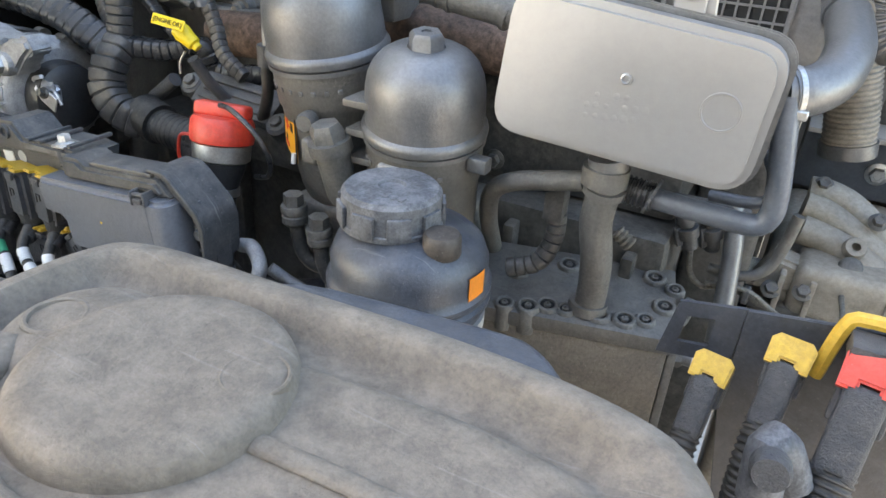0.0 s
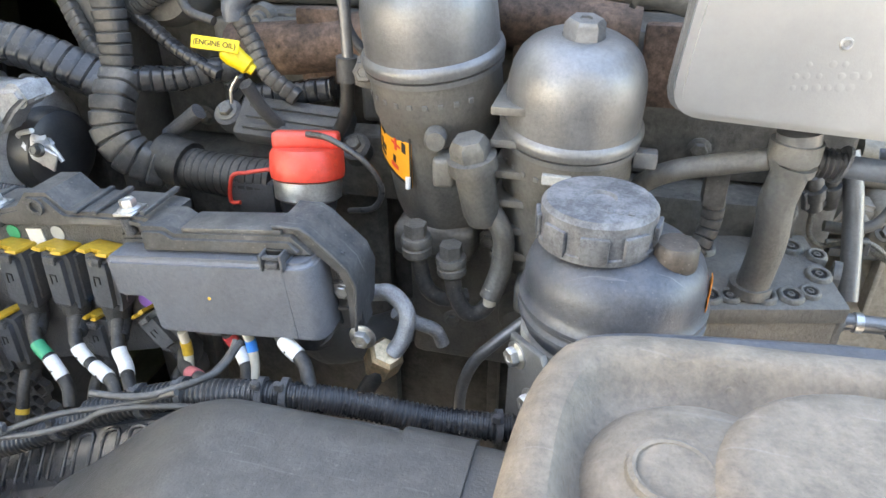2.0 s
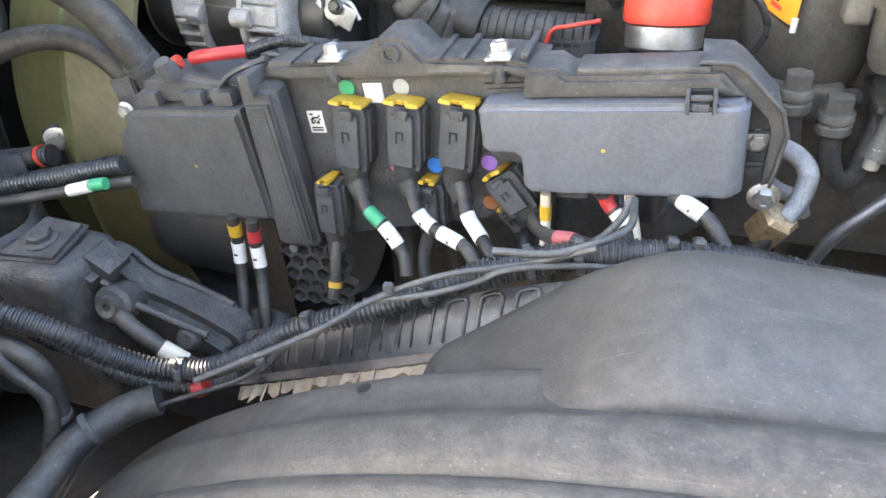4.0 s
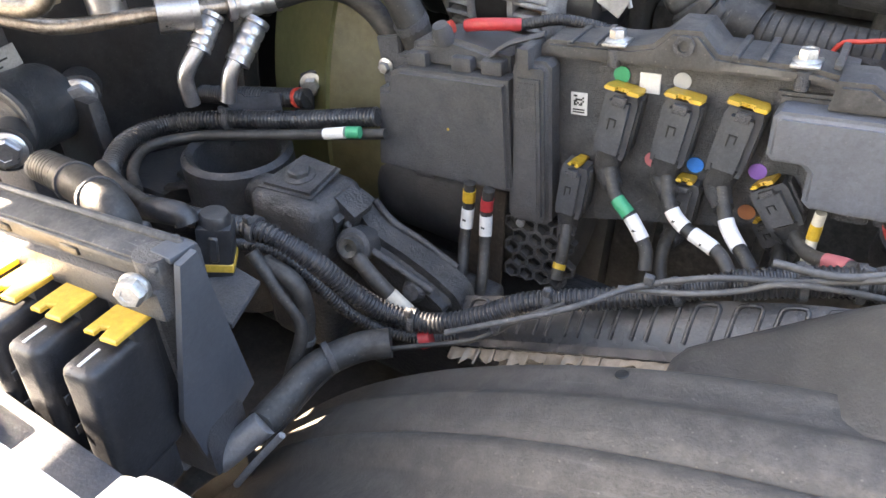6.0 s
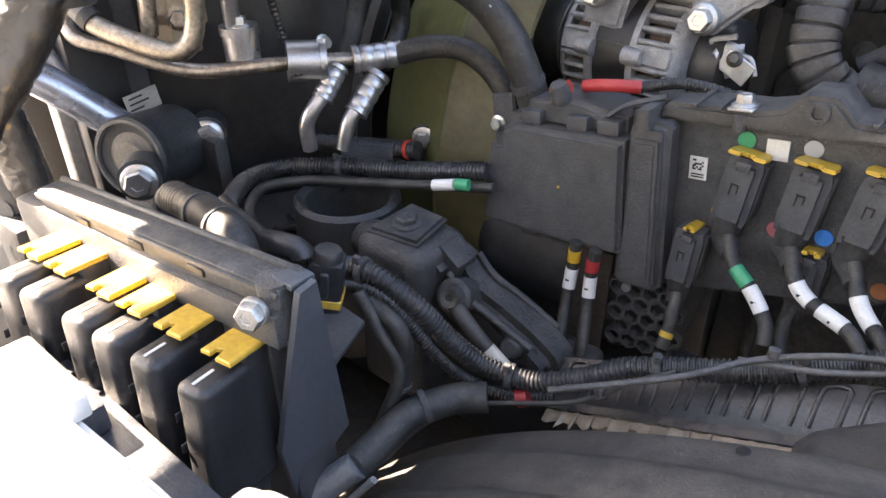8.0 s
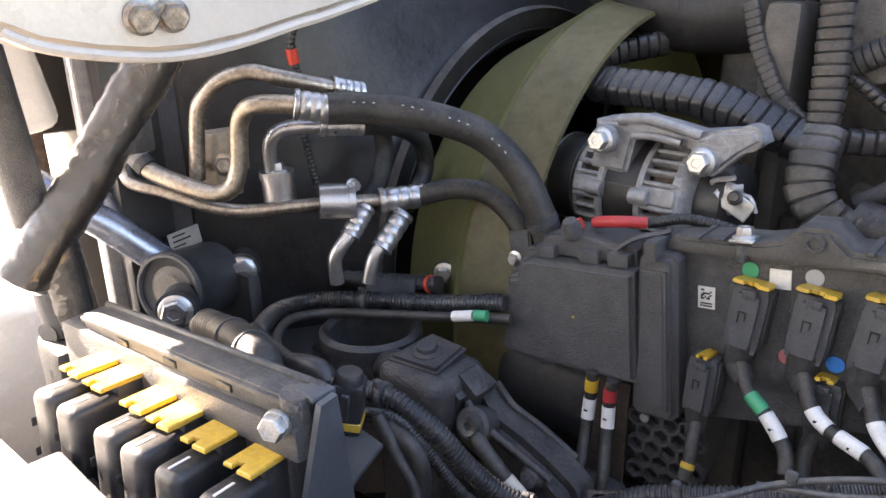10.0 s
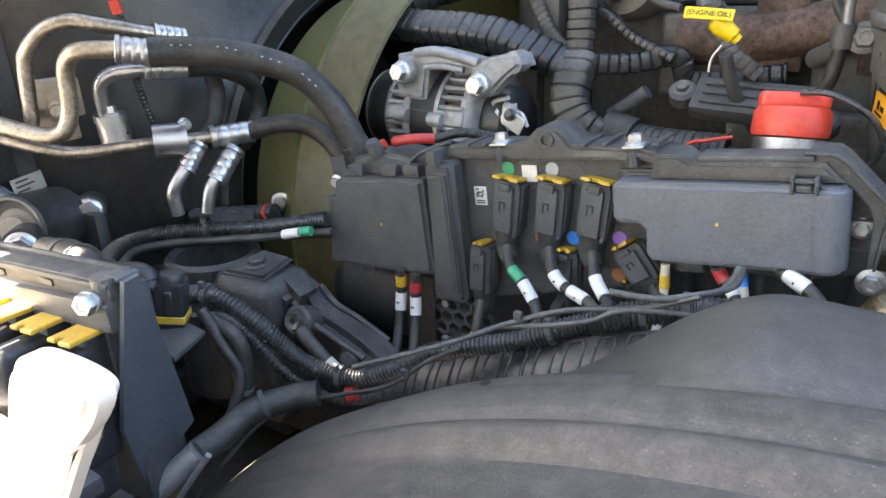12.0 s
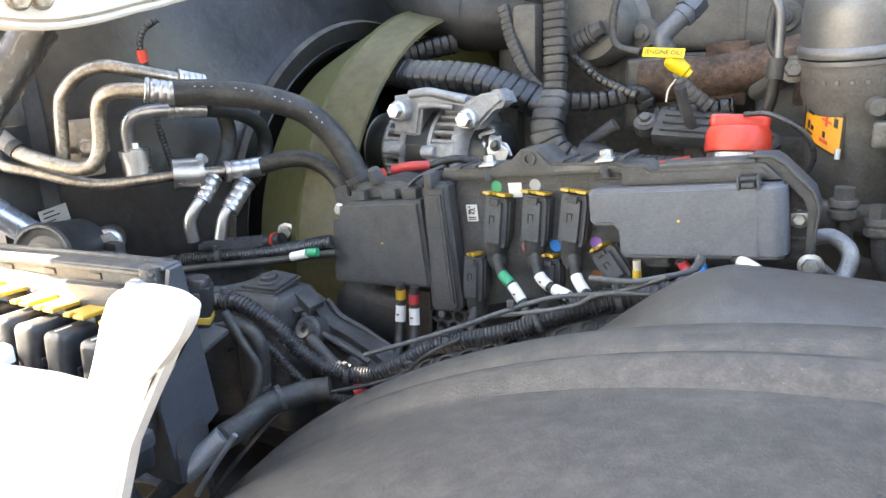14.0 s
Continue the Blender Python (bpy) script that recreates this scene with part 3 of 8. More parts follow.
part("boss_ring", lathe([(0.0110, -0.002), (0.0118, 0.0010), (0.0130, 0.0013), (0.0145, 0.0006), (0.0156, -0.003)], pose(0.360, -0.279, 1.5785), 40, False), "fair", cover)
part("field_rib", tube([(0.485, -0.288, 1.5735), (0.530, -0.286, 1.5740), (0.585, -0.286, 1.5742), (0.625, -0.288, 1.5735)], 0.005, 12, 0.008, flat=0.5), "fair", cover)
part("shoulder", tube([(0.352, -0.300, 1.573), (0.372, -0.330, 1.574), (0.400, -0.350, 1.574), (0.440, -0.358, 1.574), (0.480, -0.345, 1.574)], 0.011, 14, 0.006, flat=0.6), "fair", cover)
slate = thing("slate_shield", (0.44, -0.15, 1.3), "slate grey plastic shield behind the cover", "plastic shield")
part("shell", puffed(soft_outline([(0.322, -0.188), (0.312, -0.150), (0.314, -0.105), (0.335, -0.083), (0.40, -0.068), (0.49, -0.056), (0.525, -0.062), (0.565, -0.10), (0.605, -0.145), (0.612, -0.180), (0.56, -0.190), (0.42, -0.192)], 0.006), 1.295, 1.486, 0.010, 5), "slate", slate)
for i in range(2):
    for k in range(4 - i):
        part("stamped_mark", bx(0.462 + 0.012 * k, 0.469 + 0.012 * k, -0.112 - 0.011 * i, -0.105 - 0.011 * i, 1.4856, 1.4864, 0.0002, 1), "slate", slate)
guard_label = thing("paper_label", (0.302, -0.19, 1.385), "white paper label stuck on the mudguard", "label")


def on_hump(x, y, off):
    """A place on the hump's sloping front, by its x and y."""
    k = max(i for i in range(len(HUMP) - 1) if HUMP[i][0] <= y)
    f = HUMP[k][1] + (HUMP[k + 1][1] - HUMP[k][1]) * (y - HUMP[k][0]) / (HUMP[k + 1][0] - HUMP[k][0])
    base = min(arch(x) - 0.045, 1.345, hump_top(x) - 0.03)
    return (x, y, base + (hump_top(x) - base) * f + off)


part("sheet", thicken(grid(4, 6, lambda u, v: on_hump(0.291 + 0.021 * u, -0.198 + 0.020 * v, 0.0022)), 0.0006), "white_lab", guard_label)
for j in range(3):
    for k in range(3):
        part("print_bar", thicken(grid(1, 1, lambda u, v: on_hump(0.2925 + 0.0045 * k + 0.0030 * u, -0.194 + 0.0058 * j + 0.0012 * v, 0.0030)), 0.0003), "spot_grey", guard_label)

# ---- electrical box ----
BOXM = Matrix.Translation((-0.2, 0.03, 1.385)) @ Matrix.Rotation(radians(-6), 4, "Y")


def lb(x0, x1, y0, y1, z0, z1, bev=0.003, seg=2):
    return bx(x0, x1, y0, y1, z0, z1, bev, seg, BOXM)


def lp(poly, y0, y1, bev=0.003, seg=2):
    """A plate in the box's own upright plane, from depth y0 to y1."""
    return prism(poly, y1 - y0, BOXM @ Matrix.Translation((0, y1, 0)) @ Matrix.Rotation(radians(90), 4, "X"), bev, seg)


def lw(x, y, z):
    return tuple(BOXM @ Vector((x, y, z)))


def ldir(x, y, z):
    return BOXM.to_3x3() @ Vector((x, y, z))


ebox = thing("electrical_box", lw(0, 0.05, -0.13), "black plastic power distribution box with clipped lids", "electrical box")
part("backplate", lp([(-0.15, 0.056), (0.10, 0.056), (0.30, 0.030), (0.330, 0.0), (0.325, -0.052), (0.27, -0.066), (0.15, -0.06), (0.08, -0.1), (-0.10, -0.132), (-0.15, -0.132)], 0.0, 0.022), "abs", ebox)
lid_a = part("lid", lp([(-0.286, 0.024), (-0.272, 0.030), (-0.142, 0.030), (-0.142, -0.094), (-0.20, -0.096), (-0.318, -0.092), (-0.318, -0.085), (-0.303, 0.004), (-0.290, 0.006)], -0.034, -0.002, 0.005, 3), "abs", ebox, "flat grained black lid")
part("yellow_dot", lathe([(0, 0), (0.0016, 0), (0.0016, 0.0006), (0, 0.0006)], axis(lw(-0.214, -0.034, -0.03), ldir(0, -1, 0)), 12, False), "yellow_bright", lid_a)
part("lid_rim", lp([(-0.292, 0.034), (-0.139, 0.034), (-0.139, -0.099), (-0.322, -0.096), (-0.306, 0.008)], -0.004, 0.03, 0.003), "abs", ebox)
part("upper_housing", lp([(-0.27, 0.028), (-0.265, 0.052), (-0.215, 0.060), (-0.150, 0.046), (-0.150, 0.028)], -0.012, 0.055, 0.005, 3), "abs", ebox)
for u in (-0.255, -0.20, -0.165):
    part("latch", lb(u - 0.012, u + 0.012, -0.022, 0.0, 0.030, 0.045, 0.0025), "abs", ebox)
part("latch", lb(-0.275, -0.25, -0.02, 0.0, -0.106, -0.095, 0.002), "abs", ebox)
part("terminal_knob", lathe([(0, 0.02), (0.008, 0.02), (0.011, 0.012), (0.011, 0), (0, 0)], axis(lw(-0.225, -0.008, 0.056), ldir(0, -0.4, 1)), 20), "abs", ebox)
part("mounting_ear", lp([(-0.332, 0.045), (-0.30, 0.05), (-0.30, -0.05), (-0.328, -0.02)], 0.012, 0.02, 0.002), "abs", ebox)
part("bolt", hexbolt(lw(-0.322, 0.011, 0.012), ldir(0, -1, 0), 0.0062, 0.006), "steel", ebox, "bright steel bolt")
part("end_cover", lp([(-0.138, 0.045), (-0.130, 0.052), (-0.104, 0.052), (-0.098, 0.046), (-0.098, -0.122), (-0.106, -0.130), (-0.143, -0.130), (-0.150, -0.124)], -0.030, 0.0, 0.006, 3), "abs", ebox)
part("end_cover_panel", lp([(-0.131, 0.036), (-0.107, 0.036), (-0.107, -0.115), (-0.140, -0.115)], -0.034, -0.029, 0.004, 2), "abs", ebox)
part("clip", lb(-0.128, -0.116, -0.036, 0.004, 0.045, 0.066, 0.002), "abs", ebox)
part("strap", tube([lw(-0.115, 0.0, 0.070), lw(-0.150, -0.008, 0.060), lw(-0.168, -0.012, 0.048)], 0.006, 8, 0.006, flat=0.45), "abs", ebox)
part("foot_screw", lathe([(0, 0.005), (0.005, 0.004), (0.005, 0), (0, 0)], axis(lw(-0.137, -0.02, -0.136), ldir(0, -1, 0)), 12), "raw", ebox)
# top flange with two bolts and the raised saddle
flange = part("top_flange", lp([(-0.118, 0.060), (-0.108, 0.068), (-0.030, 0.068), (-0.010, 0.072), (0.006, 0.086), (0.030, 0.086), (0.046, 0.068), (0.120, 0.064), (0.148, 0.058), (0.144, 0.046), (0.120, 0.052), (-0.118, 0.052)], -0.012, 0.045, 0.004, 2), "abs_dusty", ebox, "dusty top flange")
for u in (-0.085, -0.062, 0.060, 0.082, 0.135):
    part("rib", lb(u - 0.003, u + 0.003, -0.013, 0.044, 0.066, 0.0705, 0.001, 1), "abs_dusty", flange)
part("saddle_hole", lathe([(0.009, 0), (0.009, 0.003), (0.005, 0.003), (0.005, -0.004)], axis(lw(0.018, -0.012, 0.074), ldir(0, -1, 0)), 18, False), "abs", flange)
for u, v in ((-0.044, 0.068), (0.112, 0.065)):
    part("clamp_plate", lb(u - 0.011, u + 0.011, -0.012, 0.012, v - 0.001, v + 0.002, 0.0008, 1), "steel", ebox)
    part("bolt", hexbolt(lw(u, 0.0, v + 0.0015), ldir(0, 0, 1), 0.0068, 0.008), "steel", ebox, "bright steel bolt")
    part("spacer", lathe([(0.006, 0), (0.006, -0.016)], axis(lw(u, -0.008, v - 0.003), ldir(0, 0, 1)), 14), "abs", ebox)
# long lid
lid_b = part("lid", lp([(0.104, 0.037), (0.2838, 0.037), (0.2838, -0.044), (0.138, -0.044), (0.132, -0.038), (0.132, -0.012), (0.126, -0.006), (0.104, -0.006), (0.099, -0.001), (0.099, 0.032)], -0.040, -0.006, 0.005, 3), "lid_sky", ebox, "long smooth black lid with sky reflection in its colour")
LID_END = [(0.2700, -0.0395)] + [(0.2900 + 0.0160 * math.sin(radians(15 * k)), -0.0235 - 0.0160 * math.cos(radians(15 * k))) for k in range(7)] + [(0.3060, -0.0065), (0.2700, -0.0065)]
part("lid_end", prism(LID_END, 0.080, BOXM @ Matrix.Translation((0, 0, -0.0440)), 0.0045, 3), "lid_sky", lid_b, "rounded lid end")
part("yellow_dot", lathe([(0, 0), (0.0016, 0), (0.0016, 0.0006), (0, 0.0006)], axis(lw(0.2, -0.040, -0.001), ldir(0, -1, 0)), 12, False), "yellow_bright", lid_b)
part("lid_rim", lp([(0.096, 0.042), (0.305, 0.042), (0.305, -0.047), (0.129, -0.047), (0.129, -0.015), (0.096, -0.009)], -0.008, 0.012, 0.003), "abs", ebox)
part("ledge", lp([(0.135, 0.038), (0.138, 0.062), (0.162, 0.062), (0.172, 0.055), (0.285, 0.055), (0.300, 0.038)], -0.028, 0.02, 0.004, 2), "abs_dusty", ebox, "dusty ledge")
part("slot_cover", lb(0.178, 0.276, -0.022, 0.012, 0.054, 0.060, 0.002), "abs_dusty", ebox)
for u in (0.2600, 0.2790):
    part("latch_cheek", lb(u, u + 0.0030, -0.0415, -0.020, 0.030, 0.046, 0.0008, 1), "abs", ebox)
part("latch_bar", lb(0.2632, 0.2788, -0.0400, -0.0350, 0.0405, 0.0440, 0.0008, 1), "abs", ebox)
part("latch_tongue", lb(0.2650, 0.2770, -0.0420, -0.030, 0.033, 0.0385, 0.0008, 1), "abs", ebox)
# black strip gives the latch opening its dark inside
part("latch_pocket", lb(0.2632, 0.2788, -0.0310, -0.0285, 0.036, 0.046, 0.0005, 1), "ink_and_hole", ebox)
part("end_bracket", lp([(0.270, 0.062), (0.292, 0.060), (0.300, 0.054), (0.328, 0.022), (0.333, 0.004), (0.325, -0.040), (0.320, -0.042), (0.323, 0.002), (0.319, 0.016), (0.292, 0.044), (0.270, 0.050)], -0.018, 0.034, 0.0015, 2), "abs_dusty", ebox, "dusty folded end bracket")
part("bracket_lip", lp([(0.268, 0.0645), (0.293, 0.0625), (0.302, 0.0560), (0.3300, 0.0232), (0.3350, 0.004), (0.3270, -0.042), (0.3245, -0.042), (0.3318, 0.004), (0.3270, 0.0215), (0.2995, 0.0530), (0.291, 0.0590), (0.268, 0.0610)], -0.0215, -0.0175, 0.001, 1), "abs_dusty", ebox)
for u0, u1, v in ((0.302, 0.322, 0.030), (0.304, 0.326, 0.0), (0.304, 0.324, -0.028)):
    part("web_rib", lb(u0, u1, -0.0075, -0.003, v - 0.0015, v + 0.0015, 0.0006, 1), "abs", ebox)
part("end_web", lp([(0.300, 0.036), (0.326, 0.010), (0.327, -0.048), (0.306, -0.040)], -0.004, 0.02, 0.002), "abs", ebox)
part("screw", hexbolt(lw(0.314, -0.005, -0.008), ldir(0, -1, 0), 0.006, 0.005), "steel", ebox, "steel screw")
part("bolt", hexbolt(lw(0.324, -0.006, -0.058), ldir(0, -1, 0), 0.0078, 0.007), "steel", ebox, "bright steel bolt")
part("grommet_block", lb(0.155, 0.183, -0.02, 0.01, -0.060, -0.046, 0.003), "abs", ebox)
part("grommet_block", lb(0.187, 0.199, -0.015, 0.01, -0.062, -0.046, 0.003), "abs", ebox)
# coloured spots and labels
for u, v, m in ((-0.038, 0.039, "green_lab"), (0.017, 0.039, "spot_grey"), (0.037, -0.040, "blue_lab"), (0.091, -0.036, "spot_violet"), (0.088, -0.079, "spot_brown"), (-0.055, -0.035, "amber"), (-0.003, -0.042, "spot_rose")):
    part("colour_spot", lathe([(0, 0), (0.0078, 0), (0.0078, 0.0007), (0, 0.0007)], axis(lw(u, -0.0005, v), ldir(0, -1, 0)), 28, False), m, ebox, "round colour code spot")
part("white_square", lb(-0.021, -0.002, -0.0012, 0.002, 0.024, 0.043, 0.0003, 1), "white_lab", ebox, "blank white square label")
code = part("code_label", lb(-0.088, -0.071, -0.0012, 0.002, -0.007, 0.016, 0.0003, 1), "white_lab", ebox, "white printed label")
for i in range(2):
    part("print_bar", lb(-0.0855, -0.0735, -0.0020, -0.0008, -0.0045 + 0.0026 * i, -0.0033 + 0.0026 * i, 0.0001, 1), "ink_and_hole", code)
cells = random.Random(3)
for i in range(6):
    for j in range(6):
        if cells.random() < 0.55:
            part("print_cell", lb(-0.0848 + 0.0018 * i, -0.0832 + 0.0018 * i, -0.0019, -0.0008, 0.0030 + 0.0018 * j, 0.0046 + 0.0018 * j, 0, 1), "ink_and_hole", code)
# honeycomb support under the end cover
comb = part("honeycomb_support", lp([(-0.152, -0.130), (-0.096, -0.130), (-0.080, -0.205), (-0.146, -0.215)], -0.010, -0.006, 0.001, 1), "dark", ebox)
for i in range(5):
    for j in range(4):
        part("honeycomb_cell", lathe([(0.0108, 0), (0.0108, 0.010), (0.0086, 0.010), (0.0086, 0)], axis(lw(-0.148 + 0.0190 * j + 0.0095 * (i % 2) - 0.001 * i, -0.010, -0.139 - 0.0168 * i), ldir(0, -1, 0), 30), 6, False), "abs", comb)
part("red_cable", tube([lw(-0.208, 0.010, 0.068), lw(-0.19, 0.008, 0.071), lw(-0.17, 0.01, 0.072), lw(-0.15, 0.02, 0.07)], 0.0066, 12, 0.005), "red_dark", ebox, "red insulated terminal sleeve")
part("black_cable", tube([lw(-0.15, 0.02, 0.07), lw(-0.11, 0.03, 0.075), lw(-0.06, 0.05, 0.06)], 0.0062, 12, rings=(0.003, 0.0008)), "loom", ebox)
part("terminal_boot", tube([lw(-0.245, 0.005, 0.058), lw(-0.225, 0.01, 0.066)], 0.007, 10, 0.005), "red", ebox)


def sleeve(path, a, b, r, m, parent):
    """A marker sleeve on the stretch of the cable between the places nearest to a and b."""
    c = smooth_path(path, 0.003)
    ia = min(range(len(c)), key=lambda k: (c[k] - Vector(a)).length)
    ib = min(range(len(c)), key=lambda k: (c[k] - Vector(b)).length)
    ia, ib = min(ia, ib), max(ia, ib, min(ia, ib) + 2)
    sl = part("label_sleeve", tube(c[ia:ib + 1][::2] + [c[min(ib, len(c) - 1)] + Vector((0, 0, 0.0001))], r, 14, 0.003), m, parent)
    if m == "white_lab" and ib - ia > 6:
        mid = c[(ia + ib) // 2]
        part("print_bar", bx(-0.0022, 0.0022, -r - 0.0003, -r * 0.8, -0.0012, 0.0012, 0.0001, 1, Matrix.Translation(mid)), "ink_and_hole", parent)
    return sl


def plug(top, low, width, cable, bands, colour_note, depth=0.032, lock="yellow", span=1.0):
    """A power plug with a yellow lock and its taped cable with marker sleeves."""
    a, b = Vector(lw(top[0], top[1], top[2])), Vector(lw(low[0], low[1], low[2]))
    ob = thing("power_plug", tuple(b), "black power plug with yellow lock and " + colour_note, "plug connector", "plugs on the electrical box")
    d = (a - b)
    ln = d.length
    z = d.normalized()
    y = ldir(0, 1, 0)
    y = (y - z * y.dot(z)).normalized()
    x = y.cross(z)
    m = Matrix((x, y, z)).transposed().to_4x4()
    m.translation = b
    w = width * 0.47
    body = prism([(-w * 0.92, ln * 0.22), (w * 0.92, ln * 0.22), (w, ln * 0.34), (w, ln * 0.88), (w * 0.86, ln * 0.97), (-w * 0.86, ln * 0.97), (-w, ln * 0.88), (-w, ln * 0.34)], depth, m @ Matrix.Translation((0, depth * 0.35, 0)) @ Matrix.Rotation(radians(90), 4, "X"), 0.0060, 4)
    part("housing", body, "plug_grey", ob)
    f = -depth * 0.65
    part("side_step", bx(w * 0.80, w * 1.16, f + 0.012, depth * 0.33, ln * 0.30, ln * 0.93, 0.003, 2, m), "abs", ob)
    part("moulded_mark", join(bx(-w * 0.36, w * 0.10, f - 0.0008, f + 0.001, ln * 0.69, ln * 0.705, 0.0002, 1, m), bx(-w * 0.36, -w * 0.28, f - 0.0008, f + 0.001, ln * 0.57, ln * 0.70, 0.0002, 1, m), bx(w * 0.02, w * 0.10, f - 0.0008, f + 0.001, ln * 0.61, ln * 0.70, 0.0002, 1, m)), "ink_and_hole", ob)
    part("latch_arm", bx(-w * 0.40, w * 0.40, f - 0.0030, f + 0.002, ln * 0.86, ln * 0.965, 0.0012, 2, m), "abs", ob)
    k = w * span
    lock_bm = prism([(-k * 1.02, f - 0.003), (-k * 0.34, f - 0.004), (-k * 0.30, f + 0.003), (-k * 0.10, f + 0.003), (0, f + 0.0005), (k * 0.10, f + 0.003), (k * 0.30, f + 0.003), (k * 0.34, f - 0.004), (k * 1.02, f - 0.003), (k * 1.08, f + 0.010), (k * 0.9, depth * 0.3), (-k * 0.9, depth * 0.3), (-k * 1.08, f + 0.010)], 0.0035, m @ Matrix.Translation((0, 0, ln * 0.970)) @ Matrix.Rotation(radians(-10), 4, "X"), 0.0010, 2)
    part("lock", lock_bm, lock, ob, "yellow sliding lock")
    wrap = random.Random(int(1e4 * abs(b.x)))
    tape = [b + z * ln * 0.30 - y * depth * 0.15, b + z * ln * 0.12 - y * depth * 0.15, b - y * depth * 0.15, b.lerp(Vector(cable[0]), 0.75)]
    tape_bm = tube(tape, 1.0, 16, 0.0035)
    line = smooth_path(tape, 0.0035)
    for i, c in enumerate(line):
        k = i / max(1, len(line) - 1)
        r = (w * 0.97 * (1 - k) + 0.0088 * k) * (1 + 0.09 * (wrap.random() - 0.5))
        tape_bm.verts.ensure_lookup_table()
        for v in tape_bm.verts[i * 16:i * 16 + 16]:
            v.co = c + (v.co - c) * r
    part("tape_boot", tape_bm, "tape", ob, "cloth tape wrapped cable boot")
    path = [tuple(b + z * 0.010 - y * depth * 0.15)] + cable
    cab = part("cable", tube(path, 0.0064, 12, 0.005), "rubber", ob)
    for p0, p1, mm in bands:
        sleeve(path, p0, p1, 0.0071, mm, cab)
    return ob


plug((-0.029, -0.006, 0.031), (-0.045, -0.006, -0.055), 0.034, [(-0.218, -0.010, 1.318), (-0.196, -0.020, 1.304), (-0.175, -0.030, 1.283), (-0.169, -0.040, 1.265)], [((-0.214, -0.012, 1.315), (-0.200, -0.018, 1.308), "green_lab"), ((-0.197, -0.020, 1.307), (-0.180, -0.027, 1.291), "white_lab")], "green and white markers")
plug((0.025, -0.006, 0.031), (0.011, -0.006, -0.052), 0.034, [(-0.167, -0.010, 1.326), (-0.149, -0.020, 1.313), (-0.113, -0.035, 1.307), (-0.096, -0.050, 1.299)], [((-0.163, -0.013, 1.320), (-0.146, -0.020, 1.311), "white_lab"), ((-0.139, -0.024, 1.309), (-0.115, -0.034, 1.307), "white_lab")], "two white markers")
plug((0.077, -0.006, 0.031), (0.061, -0.006, -0.052), 0.034, [(-0.117, -0.010, 1.328), (-0.105, -0.020, 1.316), (-0.087, -0.040, 1.310), (-0.074, -0.050, 1.299)], [((-0.116, -0.012, 1.326), (-0.096, -0.030, 1.313), "white_lab")], "a white marker")
plug((-0.071, -0.012, -0.048), (-0.083, -0.012, -0.128), 0.030, [(-0.262, -0.010, 1.241), (-0.260, -0.020, 1.225), (-0.260, -0.030, 1.208)], [((-0.262, -0.020, 1.222), (-0.262, -0.022, 1.218), "yellow")], "taped cable", span=0.4)
plug((0.033, 0.0, -0.052), (0.026, 0.0, -0.118), 0.030, [(-0.164, 0.000, 1.273), (-0.159, -0.020, 1.258), (-0.150, -0.030, 1.245)], [], "taped cable", 0.03, span=0.55)
plug((0.102, -0.002, -0.040), (0.132, -0.004, -0.088), 0.034, [(-0.045, -0.010, 1.316), (-0.018, -0.030, 1.328), (-0.001, -0.040, 1.332)], [((-0.030, -0.020, 1.322), (-0.016, -0.032, 1.329), "spot_rose")], "taped branch cable", 0.034, span=0.6)
plug((0.104, 0.006, -0.082), (0.126, 0.006, -0.116), 0.028, [(-0.065, 0.000, 1.293), (-0.068, 0.000, 1.274)], [], "short tail", 0.024, span=0.5)


def lead(pts, bands, r, label, m="rubber"):
    ob = thing("marked_cable", pts[0], label, "cable", "marked cables under the box")
    r *= 0.78
    cab = part("cable", tube(pts, r, 12, 0.005), m, ob)
    for p0, p1, mm in bands:
        sleeve(pts, p0, p1, r * 1.12, mm, cab)
    return ob


lead([(-0.378, -0.010, 1.279), (-0.379, -0.010, 1.249), (-0.377, -0.020, 1.209), (-0.366, -0.050, 1.169), (-0.375, -0.060, 1.137)], [((-0.376, -0.010, 1.269), (-0.378, -0.010, 1.254), "yellow"), ((-0.379, -0.010, 1.246), (-0.379, -0.015, 1.223), "white_lab")], 0.0085, "black cable with yellow and white marker sleeves")
lead([(-0.354, -0.010, 1.278), (-0.356, -0.010, 1.254), (-0.351, -0.020, 1.215), (-0.338, -0.050, 1.176), (-0.343, -0.060, 1.140)], [((-0.355, -0.010, 1.266), (-0.356, -0.010, 1.250), "red_dark"), ((-0.357, -0.010, 1.244), (-0.354, -0.015, 1.222), "white_lab")], 0.0085, "black cable with red and white marker sleeves")
lead([(-0.047, 0.000, 1.352), (-0.046, 0.000, 1.328), (-0.044, -0.010, 1.302), (-0.043, -0.030, 1.288)], [((-0.047, 0.000, 1.340), (-0.046, 0.000, 1.325), "yellow")], 0.006, "pale cable with a yellow sleeve", "spot_cream")
lead([(0.002, 0.000, 1.360), (0.008, 0.000, 1.349), (0.023, -0.010, 1.336), (0.032, -0.030, 1.322)], [((0.003, 0.000, 1.357), (0.011, -0.002, 1.345), "red_dark"), ((0.013, -0.003, 1.342), (0.023, -0.010, 1.334), "white_lab")], 0.0075, "black cable with red and white sleeves")
lead([(0.023, 0.000, 1.364), (0.026, 0.000, 1.350), (0.032, -0.010, 1.334), (0.038, -0.030, 1.319)], [((0.025, 0.000, 1.356), (0.028, 0.000, 1.342), "blue_lab")], 0.006, "white cable with a blue sleeve", "spot_cream")
